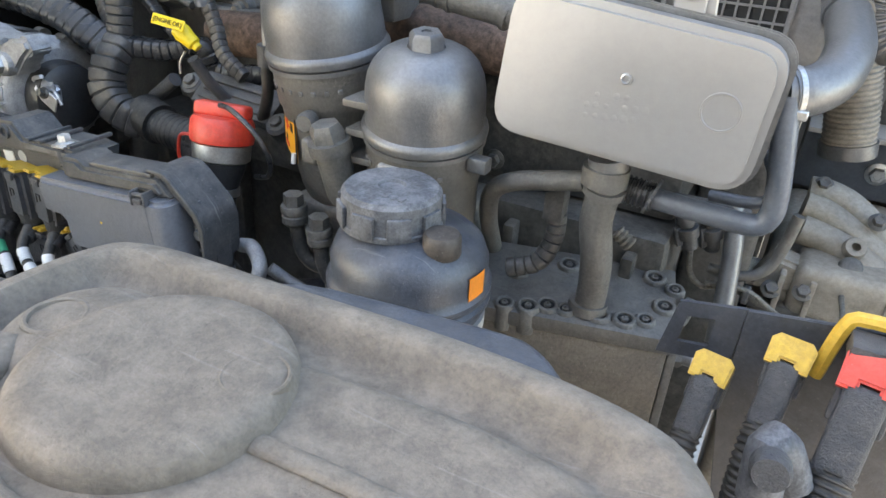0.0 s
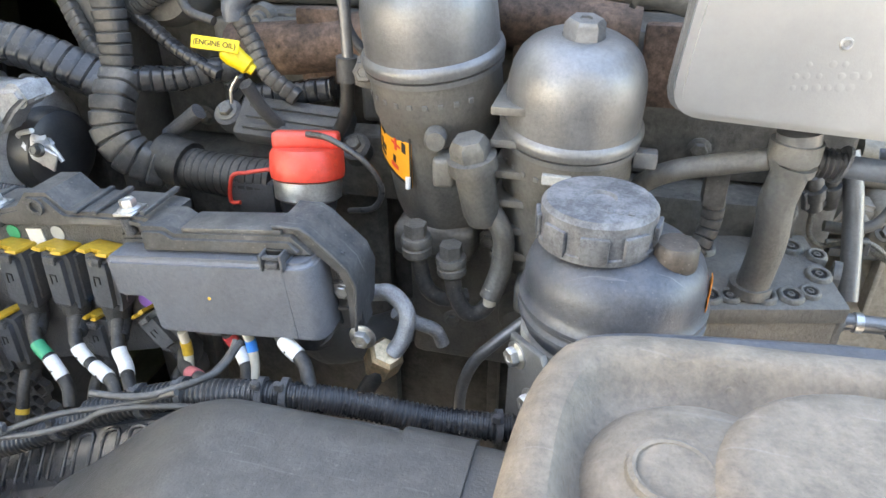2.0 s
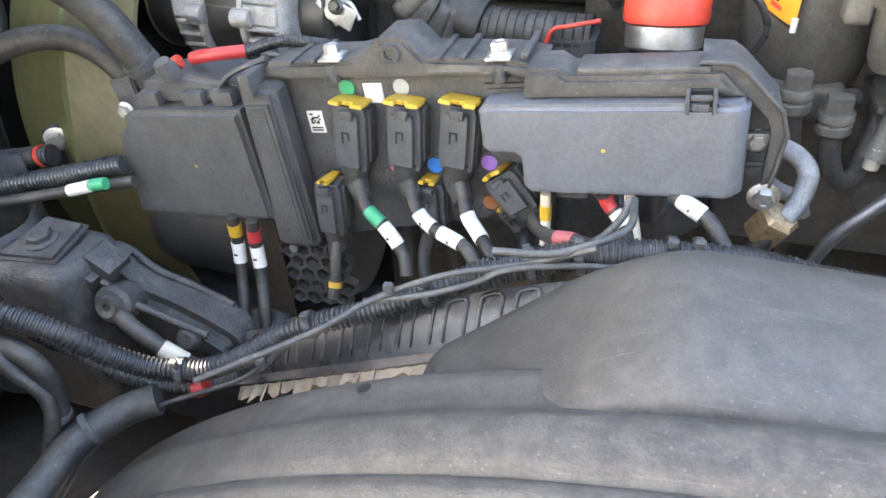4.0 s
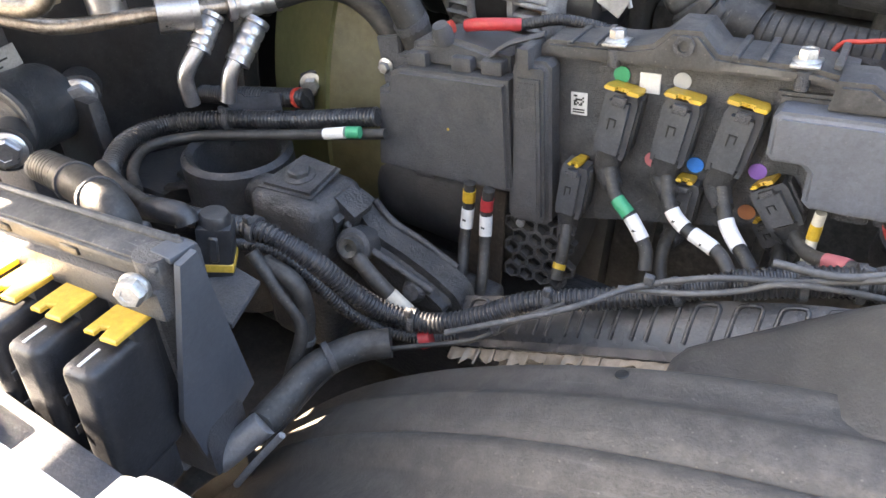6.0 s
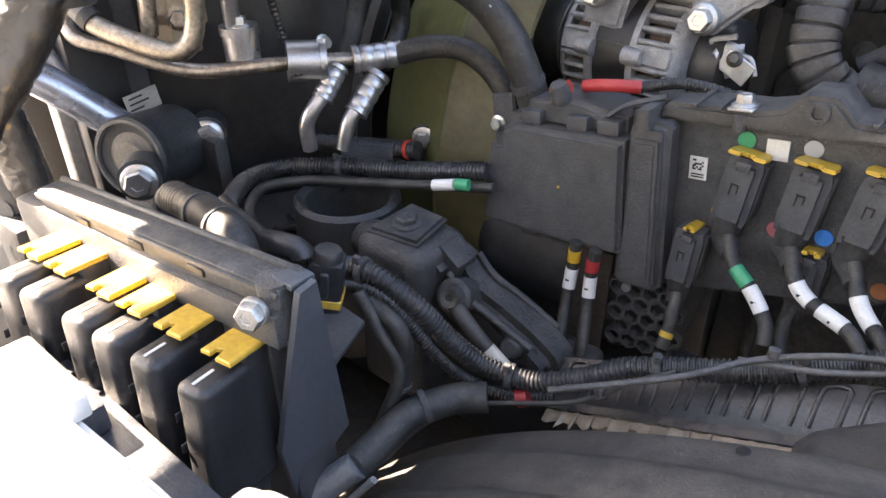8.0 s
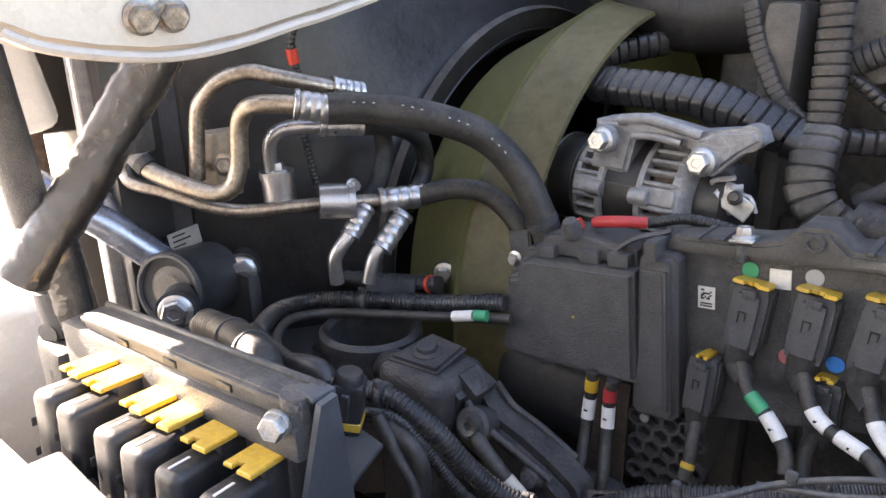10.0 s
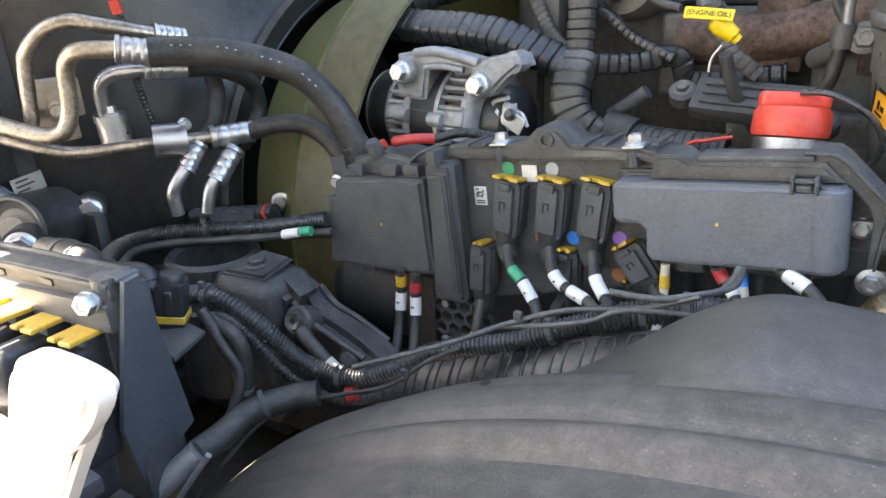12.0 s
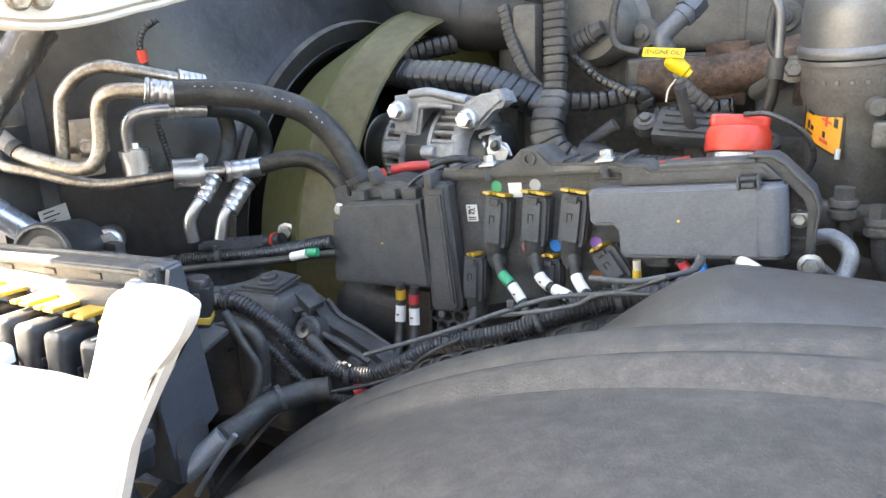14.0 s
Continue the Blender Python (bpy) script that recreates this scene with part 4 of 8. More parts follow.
lead([(0.058, 0.000, 1.367), (0.070, -0.010, 1.365), (0.089, -0.020, 1.357), (0.103, -0.040, 1.345)], [((0.064, -0.005, 1.366), (0.082, -0.015, 1.360), "white_lab")], 0.0085, "black cable with a white marker sleeve")
lead([(0.025, -0.020, 1.371), (0.023, -0.030, 1.362), (0.010, -0.045, 1.348), (-0.012, -0.055, 1.338), (-0.040, -0.060, 1.326)], [], 0.0042, "thin grey cable looping to the harness", "loom_grey")

gb = thing("steering_pump_cover", (-0.42, 0.10, 1.10), "smooth round black cover behind the hanging cables", "round cover")
part("barrel", lathe([(0, -0.13), (0.058, -0.13), (0.072, -0.118), (0.078, -0.095), (0.078, 0.12), (0.070, 0.14), (0, 0.14)], axis((-0.42, 0.105, 1.195), (1, 0.05, -0.06)), 48), "cover_black", gb)
part("foot", bx(-0.50, -0.34, 0.07, 0.119, 1.10, 1.14, 0.006), "cover_black", gb)
tp = thing("brown_shield_plate", (-0.315, 0.02, 1.10), "dusty brown sheet metal plate below the electrical box", "shield plate")
part("plate", bx(-0.392, -0.346, 0.016, 0.020, 1.10, 1.262, 0.001, 1), "vent_brown", tp)

# ---- engine ----
engine = thing("engine", (0.35, 0.6, 0.62), "dusty grey six cylinder diesel engine block", "engine")
part("block", bx(-0.30, 0.545, 0.31, 0.84, 0.62, 1.40, 0.012), "block", engine)
part("rear_case", bx(0.5455, 0.635, 0.47, 0.84, 0.80, 1.574, 0.02, 3), "block", engine)
part("head", bx(-0.28, 0.54, 0.36, 0.80, 1.402, 1.575, 0.012), "block", engine)
part("front_case", bx(-0.345, -0.302, 0.29, 0.86, 0.80, 1.66, 0.012), "cast", engine)
for k in range(6):
    part("side_rib", bx(-0.25 + 0.15 * k, -0.235 + 0.15 * k, 0.285, 0.3095, 0.75, 1.38, 0.004), "block", engine)
part("sump_flange", bx(-0.32, 0.565, 0.295, 0.855, 0.60, 0.62, 0.004), "block", engine)
for k in range(7):
    x = -0.22 + 0.13 * k
    part("head_bolt", hexbolt((x, 0.359, 1.43 + 0.012 * (k % 2)), (0, -1, 0), 0.0085, 0.008), "cast", engine)
part("rocker_cover", bx(-0.24, 0.10, 0.39, 0.78, 1.576, 1.70, 0.02, 4), "cast", engine)
for k in range(2):
    part("cover_rib", bx(-0.2 + 0.18 * k, -0.188 + 0.18 * k, 0.386, 0.784, 1.59, 1.7035, 0.004), "cast", engine)


def boss(p, r, d=0.02, m="cast", name="boss"):
    return part(name, join(lathe([(0, d), (r * 0.55, d), (r * 0.62, d * 0.7), (r, d * 0.7), (r * 1.12, 0), (0, 0)], axis(p, (0, -1, 0)), 24), hexbolt((p[0], p[1] - d, p[2]), (0, -1, 0), r * 0.36, 0.006)), m, engine)


for p, r in (((-0.150, 0.358, 1.606), 0.022), ((0.070, 0.358, 1.544), 0.014), ((0.047, 0.358, 1.619), 0.02), ((-0.270, 0.358, 1.638), 0.026), ((-0.110, 0.358, 1.569), 0.016), ((-0.244, 0.358, 1.602), 0.022), ((-0.237, 0.358, 1.603), 0.02)):
    boss(p, r)
part("upper_cover", bx(-0.26, 0.105, 0.50, 1.0, 1.7005, 2.1, 0.02, 4), "cover_black", engine)
part("front_cover", bx(-0.52, -0.262, 0.50, 1.0, 1.62, 2.1, 0.03, 4), "cover_black", engine)
part("top_duct", bx(-0.72, -0.5205, 0.56, 1.0, 1.70, 2.1, 0.03, 4), "cover_black", engine)
for k in range(3):
    part("cover_rib", bx(-0.50 + 0.08 * k, -0.488 + 0.08 * k, 0.485, 0.5095, 1.65, 2.0, 0.005), "cast", engine)
part("cover_boss", lathe([(0, 0.03), (0.045, 0.03), (0.055, 0.02), (0.06, 0), (0, 0)], axis((-0.20, 0.4995, 1.80), (0, -1, 0)), 32), "cast", engine)
part("upper_pipe", tube([(-0.24, 0.46, 1.74), (-0.12, 0.45, 1.76), (0.02, 0.46, 1.75), (0.10, 0.47, 1.74)], 0.028, 14, 0.012), "cast", engine)
part("side_cover", bx(-0.44, -0.346, 0.42, 0.90, 1.30, 1.70, 0.02, 3), "block", engine)
part("cover_plate", bx(-0.17, -0.02, 0.330, 0.361, 1.46, 1.57, 0.008, 3), "cast", engine)
part("cover_plate", bx(0.02, 0.13, 0.334, 0.361, 1.45, 1.57, 0.008, 3), "cast", engine)
part("pump_body", lathe([(0, 0.09), (0.05, 0.09), (0.062, 0.07), (0.062, 0.02), (0.075, 0.01), (0.075, 0), (0, 0)], axis((-0.22, 0.389, 1.62), (0, -1, 0)), 32), "cast", engine)
part("thermostat_housing", bx(-0.345, -0.20, 0.30, 0.336, 1.665, 1.78, 0.02, 4), "cover_black", engine)
part("cover_lobe", lathe([(0, 0.05), (0.10, 0.05), (0.115, 0.035), (0.12, 0), (0, 0)], axis((-0.30, 0.52, 1.74), (-1, 0, 0)), 36), "cover_black", engine)
part("intake_duct", tube([(-0.74, 0.52, 1.80), (-0.62, 0.46, 1.70), (-0.50, 0.43, 1.655), (-0.38, 0.43, 1.66), (-0.26, 0.46, 1.72)], 0.062, 24, 0.015), "cover_black", engine, "black plastic intake duct")
part("duct_clamp", tube([(-0.505, 0.430, 1.656), (-0.485, 0.430, 1.655)], 0.065, 24, 0.006), "cover_black", engine)
part("cover_ring", lathe([(0.030, 0.0), (0.030, 0.014), (0.036, 0.016), (0.040, 0.012), (0.042, 0.0)], axis((-0.285, 0.378, 1.648), (0.1, -1, 0)), 36, False), "cast", engine)

manifold = thing("exhaust_manifold", (0.1, 0.31, 1.48), "rusty brown cast iron exhaust manifold", "manifold")
part("log", tube([(-0.141, 0.330, 1.534), (-0.015, 0.330, 1.545), (0.164, 0.340, 1.581), (0.344, 0.340, 1.575)], 0.032, 14, 0.012), "rust", manifold)
for x in (-0.02, 0.10, 0.24, 0.38):
    part("flange", bx(x - 0.03, x + 0.03, 0.318, 0.338, 1.50, 1.59, 0.006), "rust", manifold)

cpipe = thing("coolant_rail", (0.3, 0.3, 1.66), "grey coated steel pipe behind the filters", "pipe")
rail = part("pipe", tube([(0.017, 0.270, 1.666), (0.144, 0.270, 1.668), (0.259, 0.270, 1.644), (0.355, 0.270, 1.631), (0.436, 0.270, 1.611)], 0.017, 16, 0.01), "cast", cpipe)
for a, b in (((0.253, 0.270, 1.646), (0.259, 0.270, 1.644)), ((0.269, 0.270, 1.642), (0.273, 0.270, 1.641)), ((0.335, 0.270, 1.633), (0.341, 0.270, 1.631))):
    part("clamp", tube([a, b], 0.0185, 16, 0.003), "cast", rail)
part("bracket", bx(0.16, 0.19, 0.28, 0.338, 1.60, 1.63, 0.004), "alu", cpipe)

# ---- filters ----
head = thing("filter_module", (0.24, 0.2, 1.12), "dusty grey aluminium filter module on the engine side", "filter module")
part("casting", join(bx(0.11, 0.33, 0.225, 0.309, 1.18, 1.42, 0.015, 3), bx(0.11, 0.20, 0.17, 0.25, 1.36, 1.40, 0.012, 3), bx(0.25, 0.35, 0.13, 0.25, 1.33, 1.37, 0.012, 3)), "cast", head)
for k in range(6):
    part("rib", bx(0.222, 0.262, 0.13 + 0.004 * k, 0.25, 1.545 - 0.032 * k, 1.553 - 0.032 * k, 0.002), "cast", head)
part("web", bx(0.232, 0.25, 0.17, 0.30, 1.36, 1.56, 0.004), "cast", head)
part("lower_pump", lathe([(0, 0.05), (0.03, 0.05), (0.04, 0.03), (0.045, 0), (0, 0)], axis((0.252, 0.205, 1.287), (0, -1, 0)) @ Matrix.Scale(0.62, 4), 24), "cast", head)
for x, z in ((0.16, 1.39), (0.21, 1.385), (0.26, 1.36), (0.30, 1.35), (0.17, 1.27), (0.29, 1.26)):
    part("bolt", hexbolt((x, 0.205, z - 0.01), (0, -1, 0), 0.007, 0.006), "cast", head)


def oil_filter(x, y, z, r, h, lean, tag):
    ob = thing("filter_housing", (x, y, z - h), "grey aluminium filter housing with hexagon screw cap" + tag, "filter housing", "filter housings")
    m = Matrix.Translation((x, y, z - 0.10)) @ Matrix.Rotation(radians(8), 4, "X") @ Matrix.Rotation(radians(lean), 4, "Y") @ Matrix.Translation((0, 0, 0.10))
    cap = part("screw_cap", lathe([(r * 0.30, -0.012), (r * 0.46, -0.0130), (r * 0.62, -0.0165), (r * 0.76, -0.0220), (r * 0.87, -0.0300), (r * 0.945, -0.0405), (r * 0.985, -0.053), (r, -0.068), (r * 1.005, -0.090), (r * 1.06, -0.093), (r * 1.075, -0.097), (r * 1.06, -0.1025), (r * 0.98, -0.104)], m, 64, False), "alu", ob)
    part("hexagon", lathe([(0, 0.001), (0.006, 0.001), (0.006, 0.003), (r * 0.23, 0.003), (r * 0.285, -0.001), (r * 0.295, -0.012), (r * 0.33, -0.0145)], m @ Matrix.Rotation(radians(12), 4, "Z"), 6, False), "alu", cap)
    part("seam_ring", lathe([(r * 1.0, -0.1045), (r * 1.045, -0.105), (r * 1.045, -0.110), (r * 1.0, -0.111)], m, 64, False), "alu", ob)
    part("bowl", lathe([(r * 1.0, -0.111), (r * 1.0, -0.150), (r * 0.96, -0.156), (r * 0.95, -0.20), (r * 0.90, -h * 0.9), (r * 0.80, -h), (0, -h)], m, 64, False), "cast", ob)
    for k in range(9):
        a = radians(-150 + 13 * k)
        part("stamped_mark", bx(-0.0025, 0.0025, -0.0012, 0.0006, -0.0025, 0.0025, 0.0004, 1, m @ Matrix.Translation((r * math.cos(a), r * math.sin(a), -0.128)) @ Matrix.Rotation(a + math.pi / 2, 4, "Z")), "alu", ob)
    return ob


f1 = oil_filter(0.150, 0.205, 1.678, 0.066, 0.285, -4, "")
f2 = oil_filter(0.290, 0.184, 1.622, 0.063, 0.265, 3, " and a silver label")
part("lug", bx(0.350, 0.372, 0.165, 0.182, 1.492, 1.508, 0.003), "alu", f2)
part("silver_label", bx(0.272, 0.298, 0.184 - 0.0645, 0.13, 1.487, 1.497, 0.001, 1), "paper", f2, "silver paper label")
part("lug", lathe([(0, 0.016), (0.009, 0.016), (0.011, 0.012), (0.011, 0), (0, 0)], axis((0.168, 0.145, 1.515), (0.2, -1, 0)), 18), "cast", f1)
wl = thing("warning_sticker", (0.132, 0.120, 1.524), "amber warning sticker with black border on the filter", "sticker")


def bent(u0, u1, z0, z1, off=0.0):
    """A patch lying on the round wall of the tall filter housing."""
    r = 0.0650 + off
    return thicken(grid(8, 2, lambda u, v: (0.156 + r * math.cos(radians(u0 + (u1 - u0) * u)), 0.217 + r * math.sin(radians(u0 + (u1 - u0) * u)), z0 + (z1 - z0) * v - 0.00050 * (u0 + (u1 - u0) * u - 231))), 0.0006)


part("sheet", bent(206, 256, 1.466, 1.520), "amber", wl)
for u0, u1, z0, z1 in ((206, 256, 1.466, 1.4682), (206, 256, 1.5178, 1.520), (206, 208, 1.468, 1.518), (254, 256, 1.468, 1.518)):
    part("border", bent(u0, u1, z0, z1, 0.0008), "ink_and_hole", wl)
for u0, z0, w, h, m in ((211, 1.503, 5, 0.008, "ink_and_hole"), (213, 1.497, 9, 0.003, "ink_and_hole"), (217, 1.505, 3, 0.005, "ink_and_hole"), (212, 1.474, 10, 0.0025, "ink_and_hole"), (214, 1.479, 3, 0.009, "ink_and_hole"), (219, 1.480, 4, 0.005, "ink_and_hole"), (232, 1.474, 9, 0.004, "red"), (235, 1.480, 3, 0.007, "ink_and_hole"), (233, 1.499, 11, 0.0022, "red"), (237, 1.494, 2.5, 0.012, "red"), (246, 1.498, 4, 0.010, "ink_and_hole")):
    part("pictogram", bent(u0, u0 + w, z0, z0 + h, 0.0008), m, wl)
tie_p = Vector((0.1365, 0.152, 1.466))
part("cable_tie", tube([tie_p, tie_p + Vector((0, -0.002, -0.012))], 0.0028, 8, 0.004), "white_lab", wl)

valve = thing("drain_valve", (0.212, 0.150, 1.425), "dusty grey cylindrical valve with hexagon cap", "valve")
va, vb = Vector((0.204, 0.125, 1.520)), Vector((0.216, 0.140, 1.434))
vd = (va - vb).normalized()
part("barrel", lathe([(0, 0), (0.015, 0), (0.018, 0.01), (0.019, (va - vb).length - 0.03), (0.0235, (va - vb).length - 0.028), (0.0235, (va - vb).length - 0.014), (0, (va - vb).length - 0.013)], axis(vb, vd), 24), "cast", valve)
part("hexagon_cap", lathe([(0.019, -0.016), (0.019, -0.003), (0.015, 0.004), (0, 0.006)], axis(va, vd), 6), "cast", valve)
part("drain_hose", tube([(0.202, 0.140, 1.470), (0.234, 0.140, 1.427), (0.236, 0.140, 1.384), (0.227, 0.130, 1.350)], 0.011, 12, 0.008), "cast", valve)
part("hose_end", tube([(0.228, 0.130, 1.363), (0.227, 0.130, 1.342)], 0.007, 10, 0.006), "spot_cream", valve)
part("side_lug", bx(0.168, 0.19, 0.125, 0.155, 1.47, 1.50, 0.006, 3), "cast", valve)


def ubend(pts, collar, label):
    ob = thing("fuel_line", pts[0], label, "fuel line", "fuel lines at the filters")
    part("hose", tube(pts, 0.0088, 14, 0.006), "loom_grey", ob)
    c0, c1 = Vector(collar[0]), Vector(collar[1])
    ln = (c1 - c0).length
    part("collar", lathe([(0.0100, 0), (0.0150, 0), (0.0158, 0.002), (0.0158, ln * 0.32), (0.0132, ln * 0.38), (0.0132, ln * 0.48), (0.0152, ln * 0.54), (0.0152, ln * 0.86), (0.0125, ln), (0.0088, ln)], axis(c0, c1 - c0), 20, False), "cast", ob, "dusty grey union collar")
    part("union", tube([c0 + Vector((0, 0, 0.014)), c0], 0.0118, 6, 0.006), "cast", ob)


ubend([(0.149, 0.132, 1.406), (0.154, 0.132, 1.370), (0.161, 0.133, 1.347), (0.177, 0.138, 1.335), (0.198, 0.152, 1.333)], [(0.149, 0.132, 1.412), (0.150, 0.132, 1.388)], "black fuel line with collar turning under the filter")
ubend([(0.187, 0.130, 1.381), (0.191, 0.128, 1.351), (0.204, 0.130, 1.326), (0.219, 0.142, 1.326), (0.229, 0.165, 1.342), (0.237, 0.190, 1.365)], [(0.186, 0.130, 1.394), (0.187, 0.130, 1.372)], "black fuel line looping back to the filter")

silver = thing("steel_fuel_pipe", (0.151, 0.030, 1.333), "bare steel fuel pipe with a brass nut", "fuel pipe")
part("pipe", tube([(0.124, 0.070, 1.379), (0.144, 0.065, 1.384), (0.162, 0.055, 1.371), (0.160, 0.045, 1.349), (0.151, 0.035, 1.334)], 0.0085, 14, 0.005), "raw", silver)
part("nut", lathe([(0, -0.017), (0.0155, -0.017), (0.0180, -0.013), (0.0180, 0.010), (0.014, 0.014), (0, 0.014)], axis((0.143, 0.036, 1.328), (0.35, -0.2, 0.8)), 6), "brass", silver, "brass coloured union nut")
part("pipe", tube([(0.134, 0.100, 1.337), (0.152, 0.110, 1.320), (0.173, 0.115, 1.309), (0.181, 0.115, 1.292)], 0.0075, 12, 0.006), "raw", silver)
part("pipe", tube([(0.264, 0.135, 1.323), (0.237, 0.120, 1.301), (0.215, 0.115, 1.274), (0.202, 0.115, 1.235), (0.198, 0.118, 1.19)], 0.0065, 12, 0.006), "alu", silver, "dusty grey lower pipe")
part("tail", tube([(0.143, 0.030, 1.323), (0.125, 0.025, 1.291), (0.115, 0.020, 1.272)], 0.0085, 10, 0.006), "rubber", silver)

# ---- power steering reservoir ----
res = thing("fluid_reservoir", (0.345, 0.066, 1.18), "black plastic fluid reservoir with dusty screw cap", "reservoir")
cx, cy = 0.345, 0.066
part("bowl", lathe([(0.0, -0.30), (0.055, -0.30), (0.066, -0.26), (0.071, -0.122), (0.0745, -0.118), (0.0745, -0.108), (0.0765, -0.108), (0.0800, -0.105), (0.0800, -0.101), (0.0768, -0.098), (0.0768, -0.095), (0.0800, -0.092), (0.0800, -0.088), (0.0768, -0.084), (0.0755, -0.078), (0.0755, -0.064), (0.070, -0.050), (0.060, -0.041), (0.046, -0.036), (0.040, -0.034), (0.0, -0.034)], pose(cx, cy, 1.508), 64, False), "slate", res)
rcap = part("screw_cap", lathe([(0, -0.003), (0.012, -0.003), (0.013, 0.0), (0.030, 0.0), (0.043, -0.001), (0.0465, -0.005), (0.0475, -0.030), (0.049, -0.031), (0.049, -0.036), (0.0, -0.036)], pose(0.326, 0.062, 1.509), 48), "slate_dusty", res, "dusty grip cap")
for k in range(9):
    a = 2 * math.pi * k / 9
    part("grip", bx(-0.0110, 0.0110, -0.0500, -0.046, -0.0335, -0.012, 0.0015, 2, pose(0.326, 0.062, 1.509) @ Matrix.Rotation(a, 4, "Z")), "slate_dusty", rcap)
for k in range(3):
    part("moulded_mark", bx(0.332 + 0.008 * k, 0.337 + 0.008 * k, 0.035, 0.043, 1.5085, 1.5098, 0.0004, 1), "slate_dusty", rcap)
vent = part("vent_cap", lathe([(0.014, -0.03), (0.014, -0.016), (0.0170, -0.0145), (0.0178, -0.012), (0.0172, 0.003), (0.0150, 0.006), (0, 0.0065)], pose(0.3885, 0.046, 1.479), 24), "vent_brown", res, "small brown dusty vent cap")
part("orange_label", thicken(grid(6, 2, lambda u, v: (cx + 0.0770 * math.cos(radians(-16 + 18 * u)), cy + 0.0770 * math.sin(radians(-16 + 18 * u)), 1.412 + 0.024 * v + 0.012)), 0.0006), "orange", res, "orange sticker")
part("clamp_band", lathe([(0.0715, -0.136), (0.0762, -0.136), (0.0762, -0.122), (0.0715, -0.122)], pose(cx, cy, 1.508), 64, False), "paper", res, "pale steel clamp band")
part("orange_foot", lathe([(0, 0), (0.02, 0), (0.025, 0.02), (0, 0.03)], pose(0.345, 0.03, 1.225), 20), "spot_brown", res)
rb = thing("reservoir_bracket", (0.28, 0.0, 1.1), "grey steel bracket bolted beside the reservoir", "bracket")
plate = prism([(-0.024, 0.06), (0.020, 0.066), (0.034, 0.045), (0.030, -0.16), (0.012, -0.16), (0.004, -0.06), (-0.004, -0.06), (-0.010, -0.16), (-0.030, -0.16)], 0.006, Matrix.Translation((0.286, 0.004, 1.335)) @ Matrix.Rotation(radians(-48), 4, "Z") @ Matrix.Rotation(radians(90), 4, "X"), 0.001, 1)
part("plate", plate, "alu", rb)
for dz in (0.045, 0.012):
    part("bolt", hexbolt(Vector((0.286, 0.004, 1.335)) + Matrix.Rotation(radians(-48), 3, "Z") @ Vector((0.012 if dz < 0.04 else -0.012, -0.006, dz)), Matrix.Rotation(radians(-48), 3, "Z") @ Vector((0, -1, 0)), 0.0075, 0.007), "steel", rb)
part("foot", bx(0.22, 0.33, -0.04, 0.10, 1.101, 1.17, 0.006), "black_iron", rb)

# ---- oil filler ----
fill = thing("oil_filler", (0.03, 0.16, 1.3), "black oil filler neck with a red grip cap", "oil filler")
fd = Vector((-0.03, 0.22, 0.97)).normalized()
fa = axis((0.029, 0.150, 1.468), fd)
part("neck", lathe([(0, -0.20), (0.020, -0.20), (0.020, -0.070), (0.024, -0.058), (0.0285, -0.044), (0.030, -0.034), (0.031, -0.030)], fa, 32), "plug_black", fill)
part("collar", lathe([(0.0305, -0.034), (0.0345, -0.031), (0.0352, -0.012), (0.032, -0.010)], fa, 36), "steel", fill, "bright aluminium collar")
rc = part("cap", lathe([(0.030, -0.011), (0.0375, -0.010), (0.0385, -0.004), (0.0375, 0.014), (0.034, 0.020), (0, 0.021)], fa, 40), "red", fill, "dusty red cap")
part("grip", bx(-0.034, 0.034, -0.012, 0.012, 0.018, 0.036, 0.006, 3, fa @ Matrix.Rotation(radians(8), 4, "Z")), "red", rc)
part("tether", tube([(0.035, 0.145, 1.505), (0.064, 0.135, 1.506), (0.100, 0.130, 1.488), (0.114, 0.135, 1.459), (0.101, 0.145, 1.431), (0.067, 0.160, 1.416)], 0.0032, 10, 0.005), "loom", fill, "thin black tether strap")
part("clamp", lathe([(0.0210, -0.076), (0.0235, -0.076), (0.0235, -0.066), (0.0210, -0.066)], fa, 32), "steel", fill)
part("elbow", tube([Vector((0.029, 0.150, 1.468)) - fd * 0.18, (0.04, 0.15, 1.24), (0.08, 0.24, 1.20), (0.10, 0.32, 1.18)], 0.026, 16, 0.012), "abs", fill)

# ---- dipstick ----
dip = thing("oil_dipstick", (-0.06, 0.19, 1.53), "yellow oil dipstick handle with lettered tag", "dipstick")
dc = Vector((-0.060, 0.190, 1.565))
part("plug", lathe([(0.0055, -0.024), (0.0062, -0.019), (0.0092, -0.017), (0.0100, -0.008), (0.0118, 0.002), (0.0102, 0.010), (0.0065, 0.013), (0, 0.014)], axis(dc, (-0.75, -0.15, 0.62)), 24), "lemon", dip)
tagm = Matrix.Translation((-0.0735, 0.180, 1.579)) @ Matrix.Rotation(radians(4), 4, "Y") @ Matrix.Rotation(radians(68), 4, "X")
tag = part("tag", bx(-0.027, 0.027, -0.0066, 0.0066, -0.0010, 0.0010, 0.0008, 1, tagm), "lemon", dip, "yellow lettered tag")


